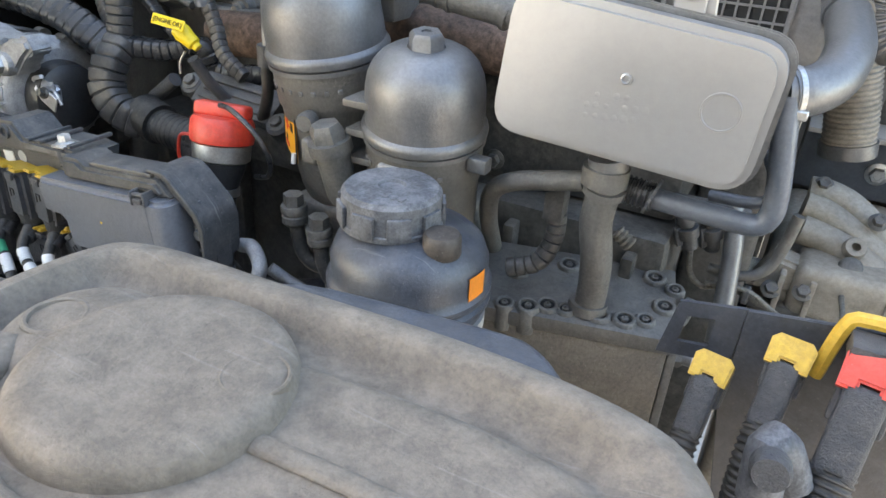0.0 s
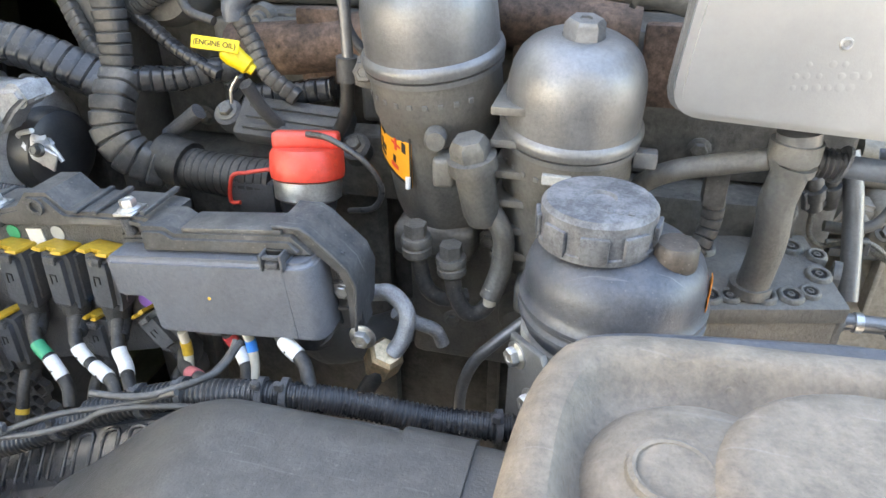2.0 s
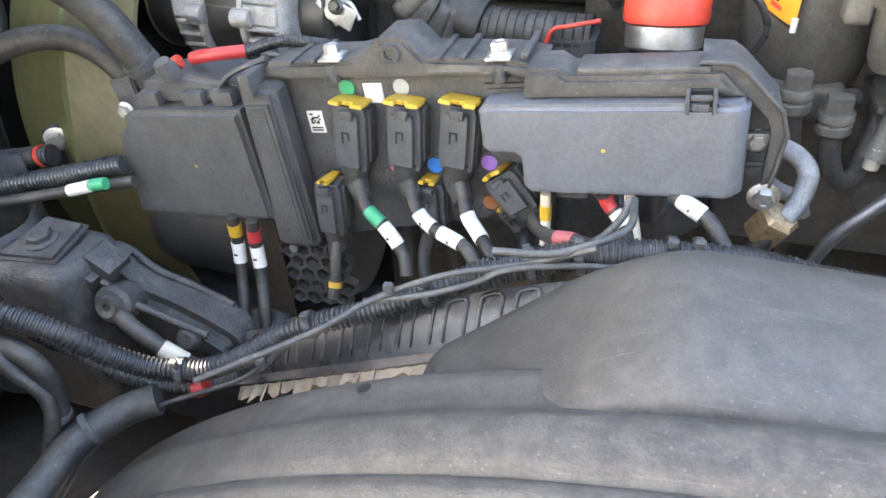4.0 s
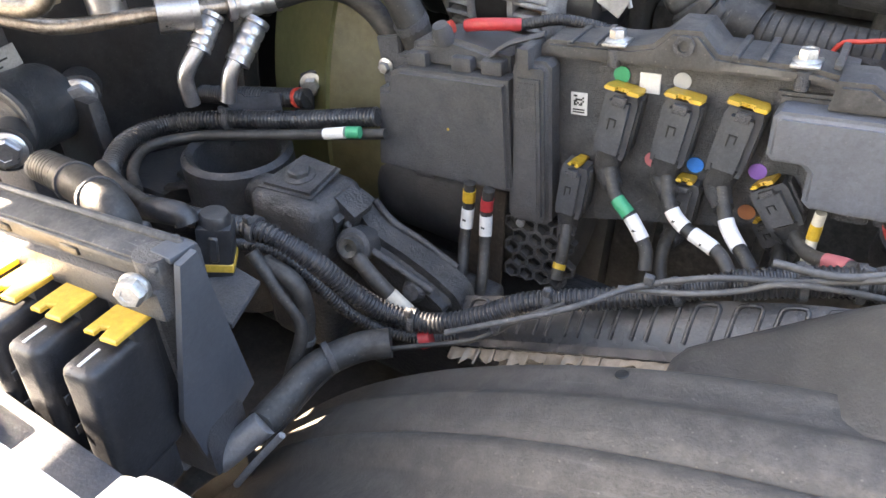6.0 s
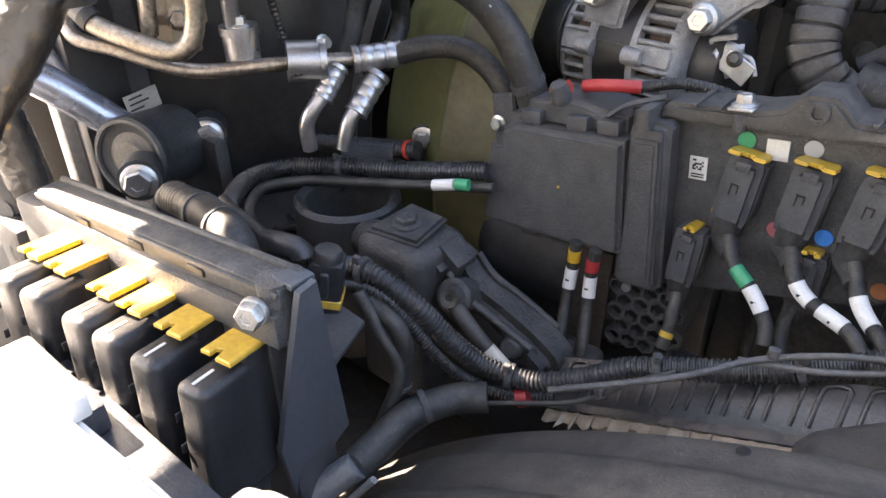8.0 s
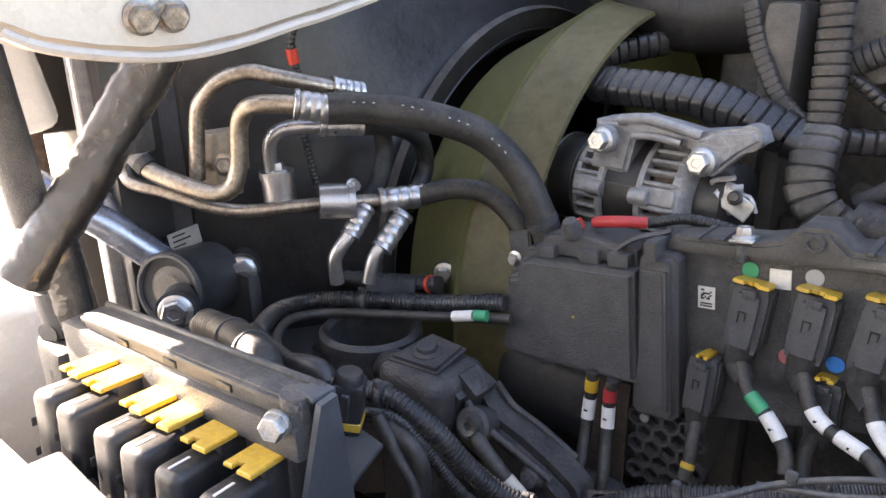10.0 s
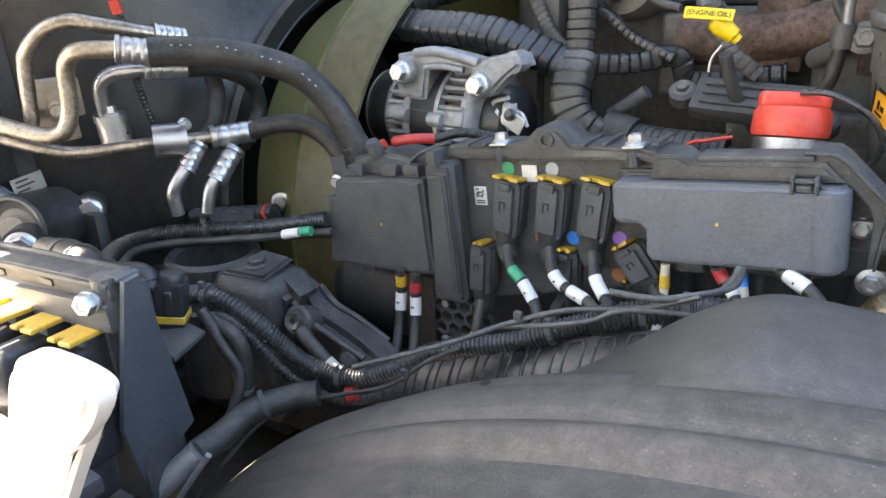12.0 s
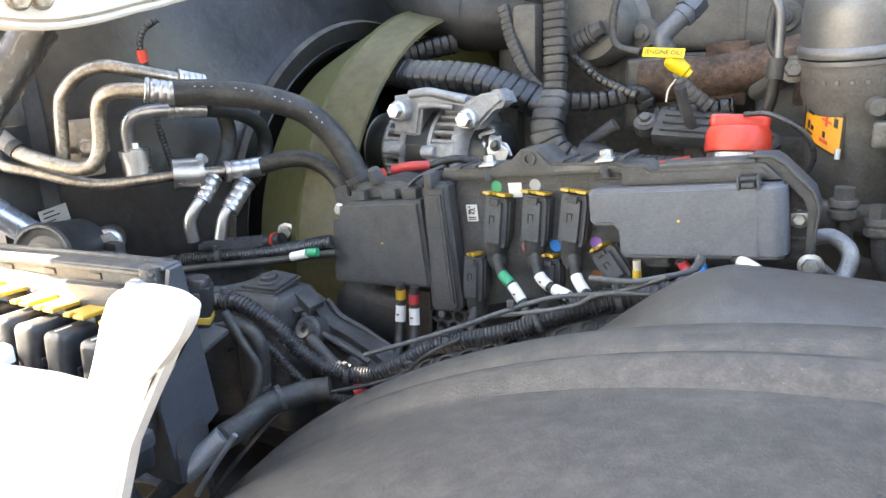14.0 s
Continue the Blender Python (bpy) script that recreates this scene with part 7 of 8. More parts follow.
harness([(-0.090, -0.090, 1.319), (-0.033, -0.070, 1.333), (0.016, -0.060, 1.341), (0.093, -0.045, 1.341), (0.140, -0.030, 1.329), (0.198, -0.015, 1.312), (0.252, -0.005, 1.306), (0.315, 0.010, 1.301), (0.397, 0.020, 1.303)], 0.0132, "thick black corrugated harness above the mudguard", (0.0046, 0.0014), "loom", ties=(0.10, 0.18, 0.32, 0.36, 0.72))
harness([(-0.280, -0.220, 1.276), (-0.200, -0.170, 1.301), (-0.157, -0.130, 1.315), (-0.104, -0.110, 1.334), (-0.044, -0.090, 1.342), (0.009, -0.090, 1.367)], 0.0028, "thin dusty cable along the harness", None, "loom_grey", ties=(0.5,))
harness([(-0.169, -0.130, 1.309), (-0.118, -0.120, 1.319), (-0.082, -0.105, 1.327), (-0.055, -0.100, 1.342), (-0.005, -0.085, 1.344), (0.069, -0.070, 1.341), (0.139, -0.060, 1.337), (0.185, -0.050, 1.327)], 0.0027, "thin grey cable winding over the harness", None, "loom_grey")
harness([(-0.068, -0.100, 1.358), (-0.030, -0.095, 1.358), (-0.003, -0.085, 1.362), (0.028, -0.060, 1.368), (0.029, -0.020, 1.369)], 0.0032, "thin grey cable rising to the electrical box", None, "loom_grey")
harness([(-0.431, -0.340, 1.106), (-0.408, -0.300, 1.156), (-0.384, -0.250, 1.196), (-0.358, -0.210, 1.204), (-0.281, -0.170, 1.225), (-0.241, -0.150, 1.257), (-0.212, -0.130, 1.272)], 0.0025, "thin black cable climbing from the silver sleeve", None, "rubber", ties=(0.45, 0.8))
red_m = thing("red_marker", (-0.334, -0.170, 1.199), "small red plastic cable marker", "cable marker")
part("sleeve", tube([(-0.339, -0.170, 1.194), (-0.330, -0.165, 1.198)], 0.0095, 12, 0.004), "red_dark", red_m)
harness([(-0.460, -0.240, 1.289), (-0.426, -0.240, 1.279), (-0.418, -0.240, 1.244), (-0.423, -0.250, 1.198), (-0.438, -0.270, 1.149)], 0.0085, "black taped branch hanging behind the plate", None, "rubber", ties=(0.55,))
harness([(-0.463, -0.250, 1.306), (-0.438, -0.250, 1.273), (-0.416, -0.250, 1.238), (-0.419, -0.270, 1.193)], 0.0065, "second taped branch behind the plate", None, "rubber")
sl = thing("silver_sleeve_hose", (-0.397, -0.350, 1.189), "black taped hose with a silver foil sleeve", "hose")
su, so = Vector((-0.393, -0.328, 1.203)), Vector((-0.425, -0.362, 1.165))
part("hose", tube([su.lerp(so, 0.1), (-0.399, -0.295, 1.198), (-0.395, -0.260, 1.206), (-0.378, -0.220, 1.206), (-0.353, -0.200, 1.209)], 0.0145, 18, 0.008), "rubber", sl)
part("foil_sleeve", tube([su, so], 0.0128, 24, 0.006), "foil", sl, "silver foil sleeve")
part("band", tube([(-0.392, -0.248, 1.208), (-0.389, -0.243, 1.209)], 0.0158, 18, 0.004), "abs", sl)
part("tail", tube([so, so + (so - su) * 0.8, so + (so - su) * 1.8 + Vector((0, 0, -0.02))], 0.010, 16, 0.008), "rubber", sl)
rod = thing("thin_steel_rod", (-0.366, -0.370, 1.218), "thin bright steel rod beside the sleeve", "rod")
part("rod", tube([(-0.361, -0.340, 1.219), (-0.387, -0.355, 1.178), (-0.406, -0.365, 1.146)], 0.0032, 10, 0.008), "raw", rod)
part("rod", tube([(-0.487, -0.400, 1.164), (-0.457, -0.380, 1.159), (-0.445, -0.365, 1.136)], 0.0055, 10, 0.008), "raw", rod)

sup = thing("conduit_bracket", (-0.636, 0.040, 1.312), "black triangular bracket with a zinc bolt", "bracket")
part("plate", prism([(-0.030, -0.045), (0.055, -0.045), (0.040, -0.025), (0.014, 0.012), (0.0, 0.017), (-0.014, 0.012)], 0.005, Matrix.Translation(Vector((-0.636, 0.036, 1.317)) + Vector((-0.004, 0.006, 0))) @ Matrix.Rotation(radians(40), 4, "Z") @ Matrix.Rotation(radians(90), 4, "X"), 0.001, 1), "black_iron", sup)
part("bolt", hexbolt((-0.636, 0.036, 1.317), (0.5, -0.85, 0), 0.0095, 0.009, 1.3), "steel", sup)
tabp = thing("steel_tab", (-0.683, -0.020, 1.303), "slate painted notched steel tab", "bracket tab")
part("tab", prism([(-0.034, -0.013), (0.034, -0.013), (0.034, 0.013), (0.010, 0.013), (0.008, 0.008), (-0.012, 0.008), (-0.016, 0.013), (-0.034, 0.013)], 0.004, Matrix.Translation((-0.683, -0.020, 1.303)) @ Matrix.Rotation(radians(30), 4, "Z") @ Matrix.Rotation(radians(80), 4, "X"), 0.0006, 1), "slate", tabp)

# ---- air conditioning and cooler pipes ----
def pipe_thing(name, label, cat, pts, r, m, extra=()):
    ob = thing(name, pts[0], label, cat)
    main = part("pipe", tube(pts, r, 16, 0.006), m, ob)
    for nm, pp, rr, mm in extra:
        part(nm, ferrule(pp[0], pp[1], rr), mm, main)
    return ob


def ferrule(a, b, r):
    """A crimped hose fitting: collar, then pressed ridges."""
    a, b = Vector(a), Vector(b)
    ln = (b - a).length
    prof = [(0, 0), (r * 1.02, 0), (r * 1.08, ln * 0.02), (r * 1.08, ln * 0.12), (r * 0.92, ln * 0.15)]
    for k in range(3):
        z = ln * (0.20 + 0.24 * k)
        prof += [(r * 0.99, z), (r * 1.02, z + ln * 0.02), (r * 1.02, z + ln * 0.15), (r * 0.99, z + ln * 0.17), (r * 0.955, z + ln * 0.19), (r * 0.955, z + ln * 0.21)]
    prof += [(r * 1.02, ln * 0.94), (r * 1.02, ln * 0.99), (0, ln)]
    return lathe(prof, axis(a, b - a), 24, False)


def crimp(a, b, r):
    return [("crimp", [a, b], r, "alu_smooth")]


pipe_thing("cooler_pipe", "weathered bare steel pipe arching to the shroud", "pipe", [(-0.700, -0.038, 1.561), (-0.710, -0.075, 1.569), (-0.740, -0.136, 1.586), (-0.760, -0.158, 1.592), (-0.785, -0.179, 1.583), (-0.810, -0.193, 1.559), (-0.820, -0.196, 1.537), (-0.830, -0.200, 1.464)], 0.0096, "zinc_grey", crimp((-0.710, -0.079, 1.571), (-0.700, -0.040, 1.562), 0.0125))
pipe_thing("cooler_pipe", "yellow zinc plated pipe with a double bend", "pipe", [(-0.700, -0.134, 1.557), (-0.730, -0.169, 1.558), (-0.750, -0.175, 1.549), (-0.760, -0.178, 1.530), (-0.765, -0.180, 1.488), (-0.770, -0.189, 1.461), (-0.785, -0.203, 1.453), (-0.820, -0.225, 1.463), (-0.860, -0.247, 1.481), (-0.890, -0.254, 1.506)], 0.0108, "zinc", crimp((-0.700, -0.142, 1.558), (-0.675, -0.105, 1.550), 0.0165))
ps = thing("pipe_sleeve", (-0.880, -0.253, 1.500), "pale grey label sleeve on the zinc pipe end", "pipe sleeve")
part("sleeve", tube([(-0.866, -0.249, 1.487), (-0.903, -0.258, 1.516)], 0.0125, 18, 0.006), "box_grey", ps)
part("end_ring", tube([(-0.858, -0.246, 1.481), (-0.867, -0.249, 1.488)], 0.0132, 18, 0.004), "rubber", ps)
for f in (0.35, 0.5, 0.65):
    part("print_bar", bx(-0.0008, 0.0008, -0.0132, -0.0118, -0.004, 0.004, 0.0002, 1, Matrix.Translation(Vector((-0.866, -0.249, 1.487)).lerp(Vector((-0.903, -0.258, 1.516)), f)) @ Matrix.Rotation(radians(-40), 4, "Z")), "ink_and_hole", ps)
h1 = thing("rubber_hose", (-0.630, -0.052, 1.543), "thick black rubber hose with faint printed marks", "hose", "rubber hoses")
part("hose", tube([(-0.680, -0.110, 1.551), (-0.650, -0.071, 1.549), (-0.600, -0.024, 1.538), (-0.555, 0.020, 1.514), (-0.520, 0.044, 1.471), (-0.495, 0.053, 1.422), (-0.485, 0.059, 1.389)], 0.0185, 20, 0.008), "rubber", h1)
part("tail_ring", tube([(-0.495, 0.052, 1.420), (-0.492, 0.056, 1.411)], 0.020, 18, 0.004), "abs", h1)
hp = smooth_path([(-0.665, -0.094, 1.554), (-0.630, -0.052, 1.550), (-0.600, -0.024, 1.541), (-0.555, 0.020, 1.516), (-0.520, 0.044, 1.474)], 0.011)
for i, p in enumerate(hp[1:-1]):
    if i % 5 < 3:
        q = hp[i + 2]
        n = Vector((0.55, -0.8, 0.35)).normalized() * 0.0183
        part("printed_bar", tube([p + n, p.lerp(q, 0.30) + n], 0.0009, 6, 0.003), "spot_grey", h1)
pipe_thing("cooler_pipe", "short bare aluminium pipe bending into a canister", "pipe", [(-0.685, -0.054, 1.524), (-0.710, -0.097, 1.527), (-0.740, -0.123, 1.525), (-0.755, -0.134, 1.516), (-0.765, -0.135, 1.499), (-0.770, -0.132, 1.470)], 0.0095, "alu_smooth", crimp((-0.710, -0.101, 1.528), (-0.685, -0.054, 1.524), 0.0125))
can = thing("line_canister", (-0.772, -0.125, 1.428), "silver aluminium canister on the cooler line", "canister")
cu, cd = Vector((-0.772, -0.124, 1.469)), Vector((-0.772, -0.123, 1.426))
part("lid", tube([cu, cu.lerp(cd, 0.22)], 0.0222, 26, 0.004), "alu_smooth", can)
part("canister", tube([cu.lerp(cd, 0.22), cd], 0.0205, 26, 0.006), "alu_smooth", can)
part("screw", hexbolt(cu + Vector((0.012, -0.005, 0.0)), (0, 0, 1), 0.006, 0.009), "steel", can)
pipe_thing("cooler_pipe", "thin bare steel pipe passing through a union", "pipe", [(-0.915, -0.252, 1.492), (-0.903, -0.256, 1.478), (-0.890, -0.258, 1.464), (-0.876, -0.250, 1.457), (-0.855, -0.232, 1.450), (-0.810, -0.196, 1.431), (-0.780, -0.165, 1.424), (-0.725, -0.097, 1.428), (-0.680, -0.037, 1.428), (-0.665, -0.020, 1.430)], 0.0085, "zinc_grey", crimp((-0.680, -0.039, 1.427), (-0.650, 0.014, 1.429), 0.0155))
un = thing("pipe_union", (-0.715, -0.081, 1.428), "knurled steel union block on the pipe", "pipe union")
ua, ub = Vector((-0.725, -0.098, 1.430)), Vector((-0.697, -0.057, 1.428))
part("body", tube([ua, ua.lerp(ub, 0.72)], 0.0235, 24, 0.004), "alu_smooth", un)
part("flange", tube([ua.lerp(ub, 0.72), ua.lerp(ub, 0.88)], 0.026, 24, 0.004), "alu_smooth", un)
part("screw", hexbolt(ua.lerp(ub, 0.85) + Vector((0, 0, 0.02)), (1, 0, 0.1), 0.006, 0.008), "steel", un)
h2 = thing("rubber_hose", (-0.600, 0.034, 1.442), "black rubber hose curving towards the electrical box", "hose", "rubber hoses")
part("hose", tube([(-0.650, 0.008, 1.429), (-0.620, 0.033, 1.438), (-0.585, 0.052, 1.436), (-0.555, 0.063, 1.418), (-0.530, 0.066, 1.390), (-0.520, 0.066, 1.364)], 0.0135, 18, 0.006), "rubber", h2)
pipe_thing("drop_pipe", "bare steel drop pipe with hose fitting", "pipe", [(-0.690, -0.055, 1.416), (-0.690, -0.076, 1.395), (-0.695, -0.094, 1.375), (-0.700, -0.100, 1.357), (-0.700, -0.098, 1.328)], 0.0092, "alu_smooth", crimp((-0.690, -0.051, 1.421), (-0.690, -0.081, 1.388), 0.0128))
pipe_thing("drop_pipe", "bare steel drop pipe beside the fan ring", "pipe", [(-0.660, -0.021, 1.407), (-0.660, -0.043, 1.383), (-0.665, -0.063, 1.363), (-0.670, -0.072, 1.328)], 0.0092, "alu_smooth", crimp((-0.660, -0.015, 1.409), (-0.662, -0.055, 1.370), 0.0142))
h3 = thing("rubber_hose", (-0.720, 0.024, 1.501), "black rubber hose hanging behind the pipes", "hose", "rubber hoses")
part("hose", tube([(-0.685, -0.055, 1.525), (-0.700, 0.018, 1.512), (-0.715, 0.079, 1.482), (-0.720, 0.088, 1.434), (-0.700, 0.032, 1.400)], 0.0125, 16, 0.007), "rubber", h3)
h4 = thing("rubber_hose", (-0.730, 0.010, 1.470), "second black rubber hose behind the pipes", "hose", "rubber hoses")
part("hose", tube([(-0.735, 0.022, 1.508), (-0.735, 0.027, 1.475), (-0.725, 0.005, 1.439), (-0.695, -0.045, 1.417)], 0.0125, 16, 0.007), "rubber", h4)
pc = thing("pipe_clip", (-0.840, -0.159, 1.483), "tan moulded pipe clip with a screw", "pipe clip")
part("block", bx(-0.02, 0.02, -0.02, 0.03, -0.03, 0.022, 0.004, 2, Matrix.Translation((-0.845, -0.157, 1.494))), "tan", pc)
part("lower", bx(-0.018, 0.018, -0.018, 0.02, -0.03, 0.02, 0.004, 2, Matrix.Translation((-0.845, -0.159, 1.463))), "tan", pc)
part("screw", hexbolt((-0.822, -0.166, 1.477), (0.8, -0.6, 0), 0.009, 0.008), "zinc_grey", pc)
lab = thing("paper_label", (-0.900, -0.175, 1.368), "white printed label on the radiator tank", "label")
part("sheet", bx(-0.001, 0.001, -0.022, 0.022, -0.013, 0.013, 0.0003, 1, Matrix.Translation((-0.885, -0.2, 1.375)) @ Matrix.Rotation(radians(8), 4, "X")), "paper", lab)
for k in range(3):
    part("print_bar", bx(0.0008, 0.0016, -0.018, 0.0 + 0.008 * (k % 2), -0.0022, 0.0, 0.0002, 1, Matrix.Translation((-0.885, -0.2, 1.384 - 0.007 * k)) @ Matrix.Rotation(radians(8), 4, "X")), "ink_and_hole", lab)
rw = thing("sensor_wire", (-0.780, -0.069, 1.639), "thin corrugated wire with a red sleeve on the shroud", "wire")
part("wire", tube([(-0.770, -0.052, 1.656), (-0.780, -0.073, 1.639), (-0.785, -0.078, 1.611), (-0.785, -0.069, 1.575), (-0.790, -0.064, 1.506), (-0.790, -0.049, 1.431)], 0.0055, 10, rings=(0.006, 0.0012)), "loom", rw)
part("red_sleeve", tube([(-0.785, -0.078, 1.613), (-0.785, -0.074, 1.595)], 0.0075, 12, 0.004), "red", rw)

# ---- cab, pillars and front body ----
cabp = thing("tilted_cab", (-0.6, -0.4, 1.62), "cream white underside edge of the tilted cab", "truck cab")
CM = Matrix(((0, 0, 1, -0.535), (1, 0, 0, 0), (0, 1, 0, 0), (0, 0, 0, 1)))


def yz(*ps):
    return [(p[1], p[2]) for p in ps]


edge = yz((-0.520, -0.481, 1.644), (-0.520, -0.463, 1.636), (-0.520, -0.432, 1.630), (-0.520, -0.398, 1.627), (-0.520, -0.368, 1.628), (-0.520, -0.330, 1.634), (-0.520, -0.288, 1.644), (-0.520, -0.247, 1.653), (-0.520, -0.169, 1.676), (-0.520, -0.006, 1.741))
part("lower_panel", prism(edge + [(edge[-1][0] + 0.02, 2.3), (edge[0][0] - 0.25, 2.3), (edge[0][0] - 0.25, edge[0][1] + 0.05)], 0.045, CM, 0.008, 3), "paint_cream", cabp)
part("lip", tube([(-0.488, y, z + 0.002) for y, z in edge], 0.0035, 8, 0.008), "paint_cream", cabp)
for place in ((-0.488, -0.403, 1.653), (-0.488, -0.383, 1.654)):
    part("bolt", hexbolt(place, (1, -0.2, -0.2), 0.0075, 0.008, 1.2), "zinc_grey", cabp)
# shell lies out of view; its lower edge is set to shade the bay
part("cab_shell", prism([(-1.08, 1.815), (-0.98, 4.2), (-2.35, 4.45), (-2.60, 3.75)], 2.49, Matrix.Translation((0, 1.75, 0)) @ Matrix.Rotation(radians(90), 4, "X"), 0.02, 3), "paint_white", cabp, "white cab shell, unseen, tilted and shaped to shade the bay")
# two unseen panels added to keep sun off the deeper parts
part("side_shade_panel", bx(-0.985, -0.52, -0.76, -0.72, 1.66, 1.92, 0.012, 3), "paint_white", cabp)
part("upper_shade_panel", bx(-0.72, -0.545, -0.50, -0.30, 1.93, 2.3, 0.02, 3), "paint_white", cabp)
part("bracket_arm", bx(-1.3, -0.5, -0.40, -0.34, 2.301, 2.5, 0.02), "black_iron", cabp)

def banded_arm(pts, r):
    """A square steel tube with rounded corners and a hammered surface."""
    bm = tube(pts, r, 40, 0.0025)
    line = smooth_path(pts, 0.0025)
    for i, c in enumerate(line):
        bm.verts.ensure_lookup_table()
        for q, v in enumerate(bm.verts[i * 40:i * 40 + 40]):
            a = 2 * math.pi * q / 40 + 0.5
            k = 1 / max(abs(math.cos(a)), abs(math.sin(a)))
            v.co = c + (v.co - c) * (0.6 + 0.4 * min(k, 1.22)) * (1 + 0.06 * noise.noise(v.co * 85) + 0.04 * noise.noise(v.co * 260))
    return bm


di = thing("tilt_arm", (-0.750, -0.367, 1.495), "black painted diagonal steel tube of the cab tilt gear", "steel arm")
part("tube", banded_arm([(-0.715, -0.262, 1.645), (-0.735, -0.312, 1.572), (-0.750, -0.359, 1.502), (-0.763, -0.394, 1.455), (-0.775, -0.425, 1.412)], 0.0225), "black_gloss", di)
part("lower_leg", banded_arm([(-0.765, -0.392, 1.452), (-0.772, -0.385, 1.40), (-0.775, -0.380, 1.335)], 0.020), "black_gloss", di)
part("lug", bx(-0.018, 0.018, -0.02, 0.02, -0.02, 0.02, 0.006, 2, Matrix.Translation((-0.740, -0.315, 1.545))), "black_gloss", di)
part("post", bx(-0.80, -0.74, -0.42, -0.36, 0.0, 1.34, 0.008), "black_iron", di)
gs = thing("gas_strut", (-0.620, -0.446, 1.453), "black gas strut with a white printed sticker", "gas strut")
gsa, gsb = Vector((-0.770, -0.419, 1.647)), Vector((-0.790, -0.393, 1.392))
part("cylinder", tube([gsa, gsb], 0.0185, 20, 0.03), "abs", gs)
part("end_fitting", tube([gsb, gsb + Vector((0.003, 0.004, -0.05))], 0.022, 12, 0.01), "abs", gs)
part("ball_stud", lathe([(0, 0.02), (0.012, 0.02), (0.012, -0.01), (0, -0.01)], axis(gsb + Vector((0.0, 0, -0.045)), (0.4, -0.9, 0)), 18), "abs", gs)
gn = Vector((0.6, -0.75, 0.1)).normalized() * 0.0187
part("sticker", tube([gsa.lerp(gsb, 0.72) + gn * 0.38, gsa.lerp(gsb, 0.95) + gn * 0.38], 0.0125, 16, 0.01), "white_lab", gs, "white printed sticker")
for f in (0.76, 0.81, 0.86, 0.91):
    part("print_bar", tube([gsa.lerp(gsb, f) + gn * 1.04, gsa.lerp(gsb, f + 0.025) + gn * 1.04], 0.0016, 6, 0.004), "ink_and_hole", gs)
part("stay", bx(-0.83, -0.77, -0.41, -0.375, 0.95, 1.33, 0.006), "black_iron", gs)
pil = thing("white_pillar", (-0.98, -0.45, 0.9), "white painted front pillar panel", "body panel")
part("upper", bx(-1.03, -0.975, -0.385, -0.285, 1.525, 2.1, 0.025, 4, Matrix.Translation((-1.0, -0.285, 1.525)) @ Matrix.Rotation(radians(10), 4, "X") @ Matrix.Translation((1.0, 0.285, -1.525))), "paint_white", pil)
# white here stands in for the sunlit brightness of this corner
part("lower", bx(-1.06, -0.98, -0.46, -0.30, 0.9, 1.315, 0.02, 3), "paint_white", pil)
part("hanger", bx(-1.02, -0.99, -0.262, -0.215, 1.0, 2.0, 0.006), "raw", pil, "bare metal upright strip")
part("hanger_bolt", hexbolt((-0.989, -0.240, 1.46), (1, 0, 0), 0.007, 0.006), "steel", pil)
part("rear_leg", bx(-1.10, -1.065, -0.33, -0.285, 1.316, 2.0, 0.006), "rust", pil)
fr = thing("grille_carrier", (-1.15, 0.4, 0.6), "black grille carrier behind the radiator", "front panel")
part("carrier", bx(-1.25, -1.15, -0.30, 1.6, 1.490, 1.80, 0.02), "dark", fr)
part("carrier_post", bx(-1.25, -1.15, -0.20, 1.6, 1.3605, 1.4895, 0.004), "dark", fr)
part("carrier_base", bx(-1.25, -1.15, -0.30, 1.6, 0.5, 1.360, 0.02), "dark", fr)
part("strut", tube([(-0.965, -0.350, 1.470), (-0.932, -0.312, 1.434), (-0.913, -0.277, 1.401), (-0.893, -0.238, 1.357), (-0.880, -0.210, 1.325)], 0.021, 18, 0.02), "strut_blue", fr, "blue grey polished strut")
part("strut", tube([(-0.955, -0.268, 1.470), (-0.948, -0.268, 1.437), (-0.928, -0.263, 1.406), (-0.900, -0.236, 1.368), (-0.885, -0.215, 1.340)], 0.0125, 16, 0.02), "strut_blue", fr, "slim blue grey polished strut")
part("light_leg", bx(-1.149, -1.0, -0.50, -0.46, 1.0, 1.2, 0.01), "raw", fr)

# white wing corner and bumper skin
wing = thing("bumper_corner", (-0.45, -0.52, 0.6), "white painted plastic bumper corner with upright fin", "bumper")
SK = lambda ps, y0, y1, b: prism(ps, y1 - y0, Matrix.Translation((0, y1, 0)) @ Matrix.Rotation(radians(90), 4, "X"), b, 3)
fin = smooth_path([(-0.318, 0, 1.365), (-0.300, 0, 1.374), (-0.280, 0, 1.404), (-0.264, 0, 1.432), (-0.250, 0, 1.447), (-0.230, 0, 1.455), (-0.202, 0, 1.457), (-0.183, 0, 1.455), (-0.1755, 0, 1.448), (-0.180, 0, 1.437), (-0.202, 0, 1.413), (-0.265, 0, 1.358), (-0.32, 0, 1.318)], 0.004)
part("rim_band", SK([(p.x, p.z) for p in fin] + [(-0.40, 1.27), (-0.56, 1.20), (-1.3, 0.98), (-1.3, 1.25), (-0.80, 1.305), (-0.56, 1.332), (-0.448, 1.350), (-0.36, 1.362)], -0.514, -0.494, 0.005), "paint_white", wing)
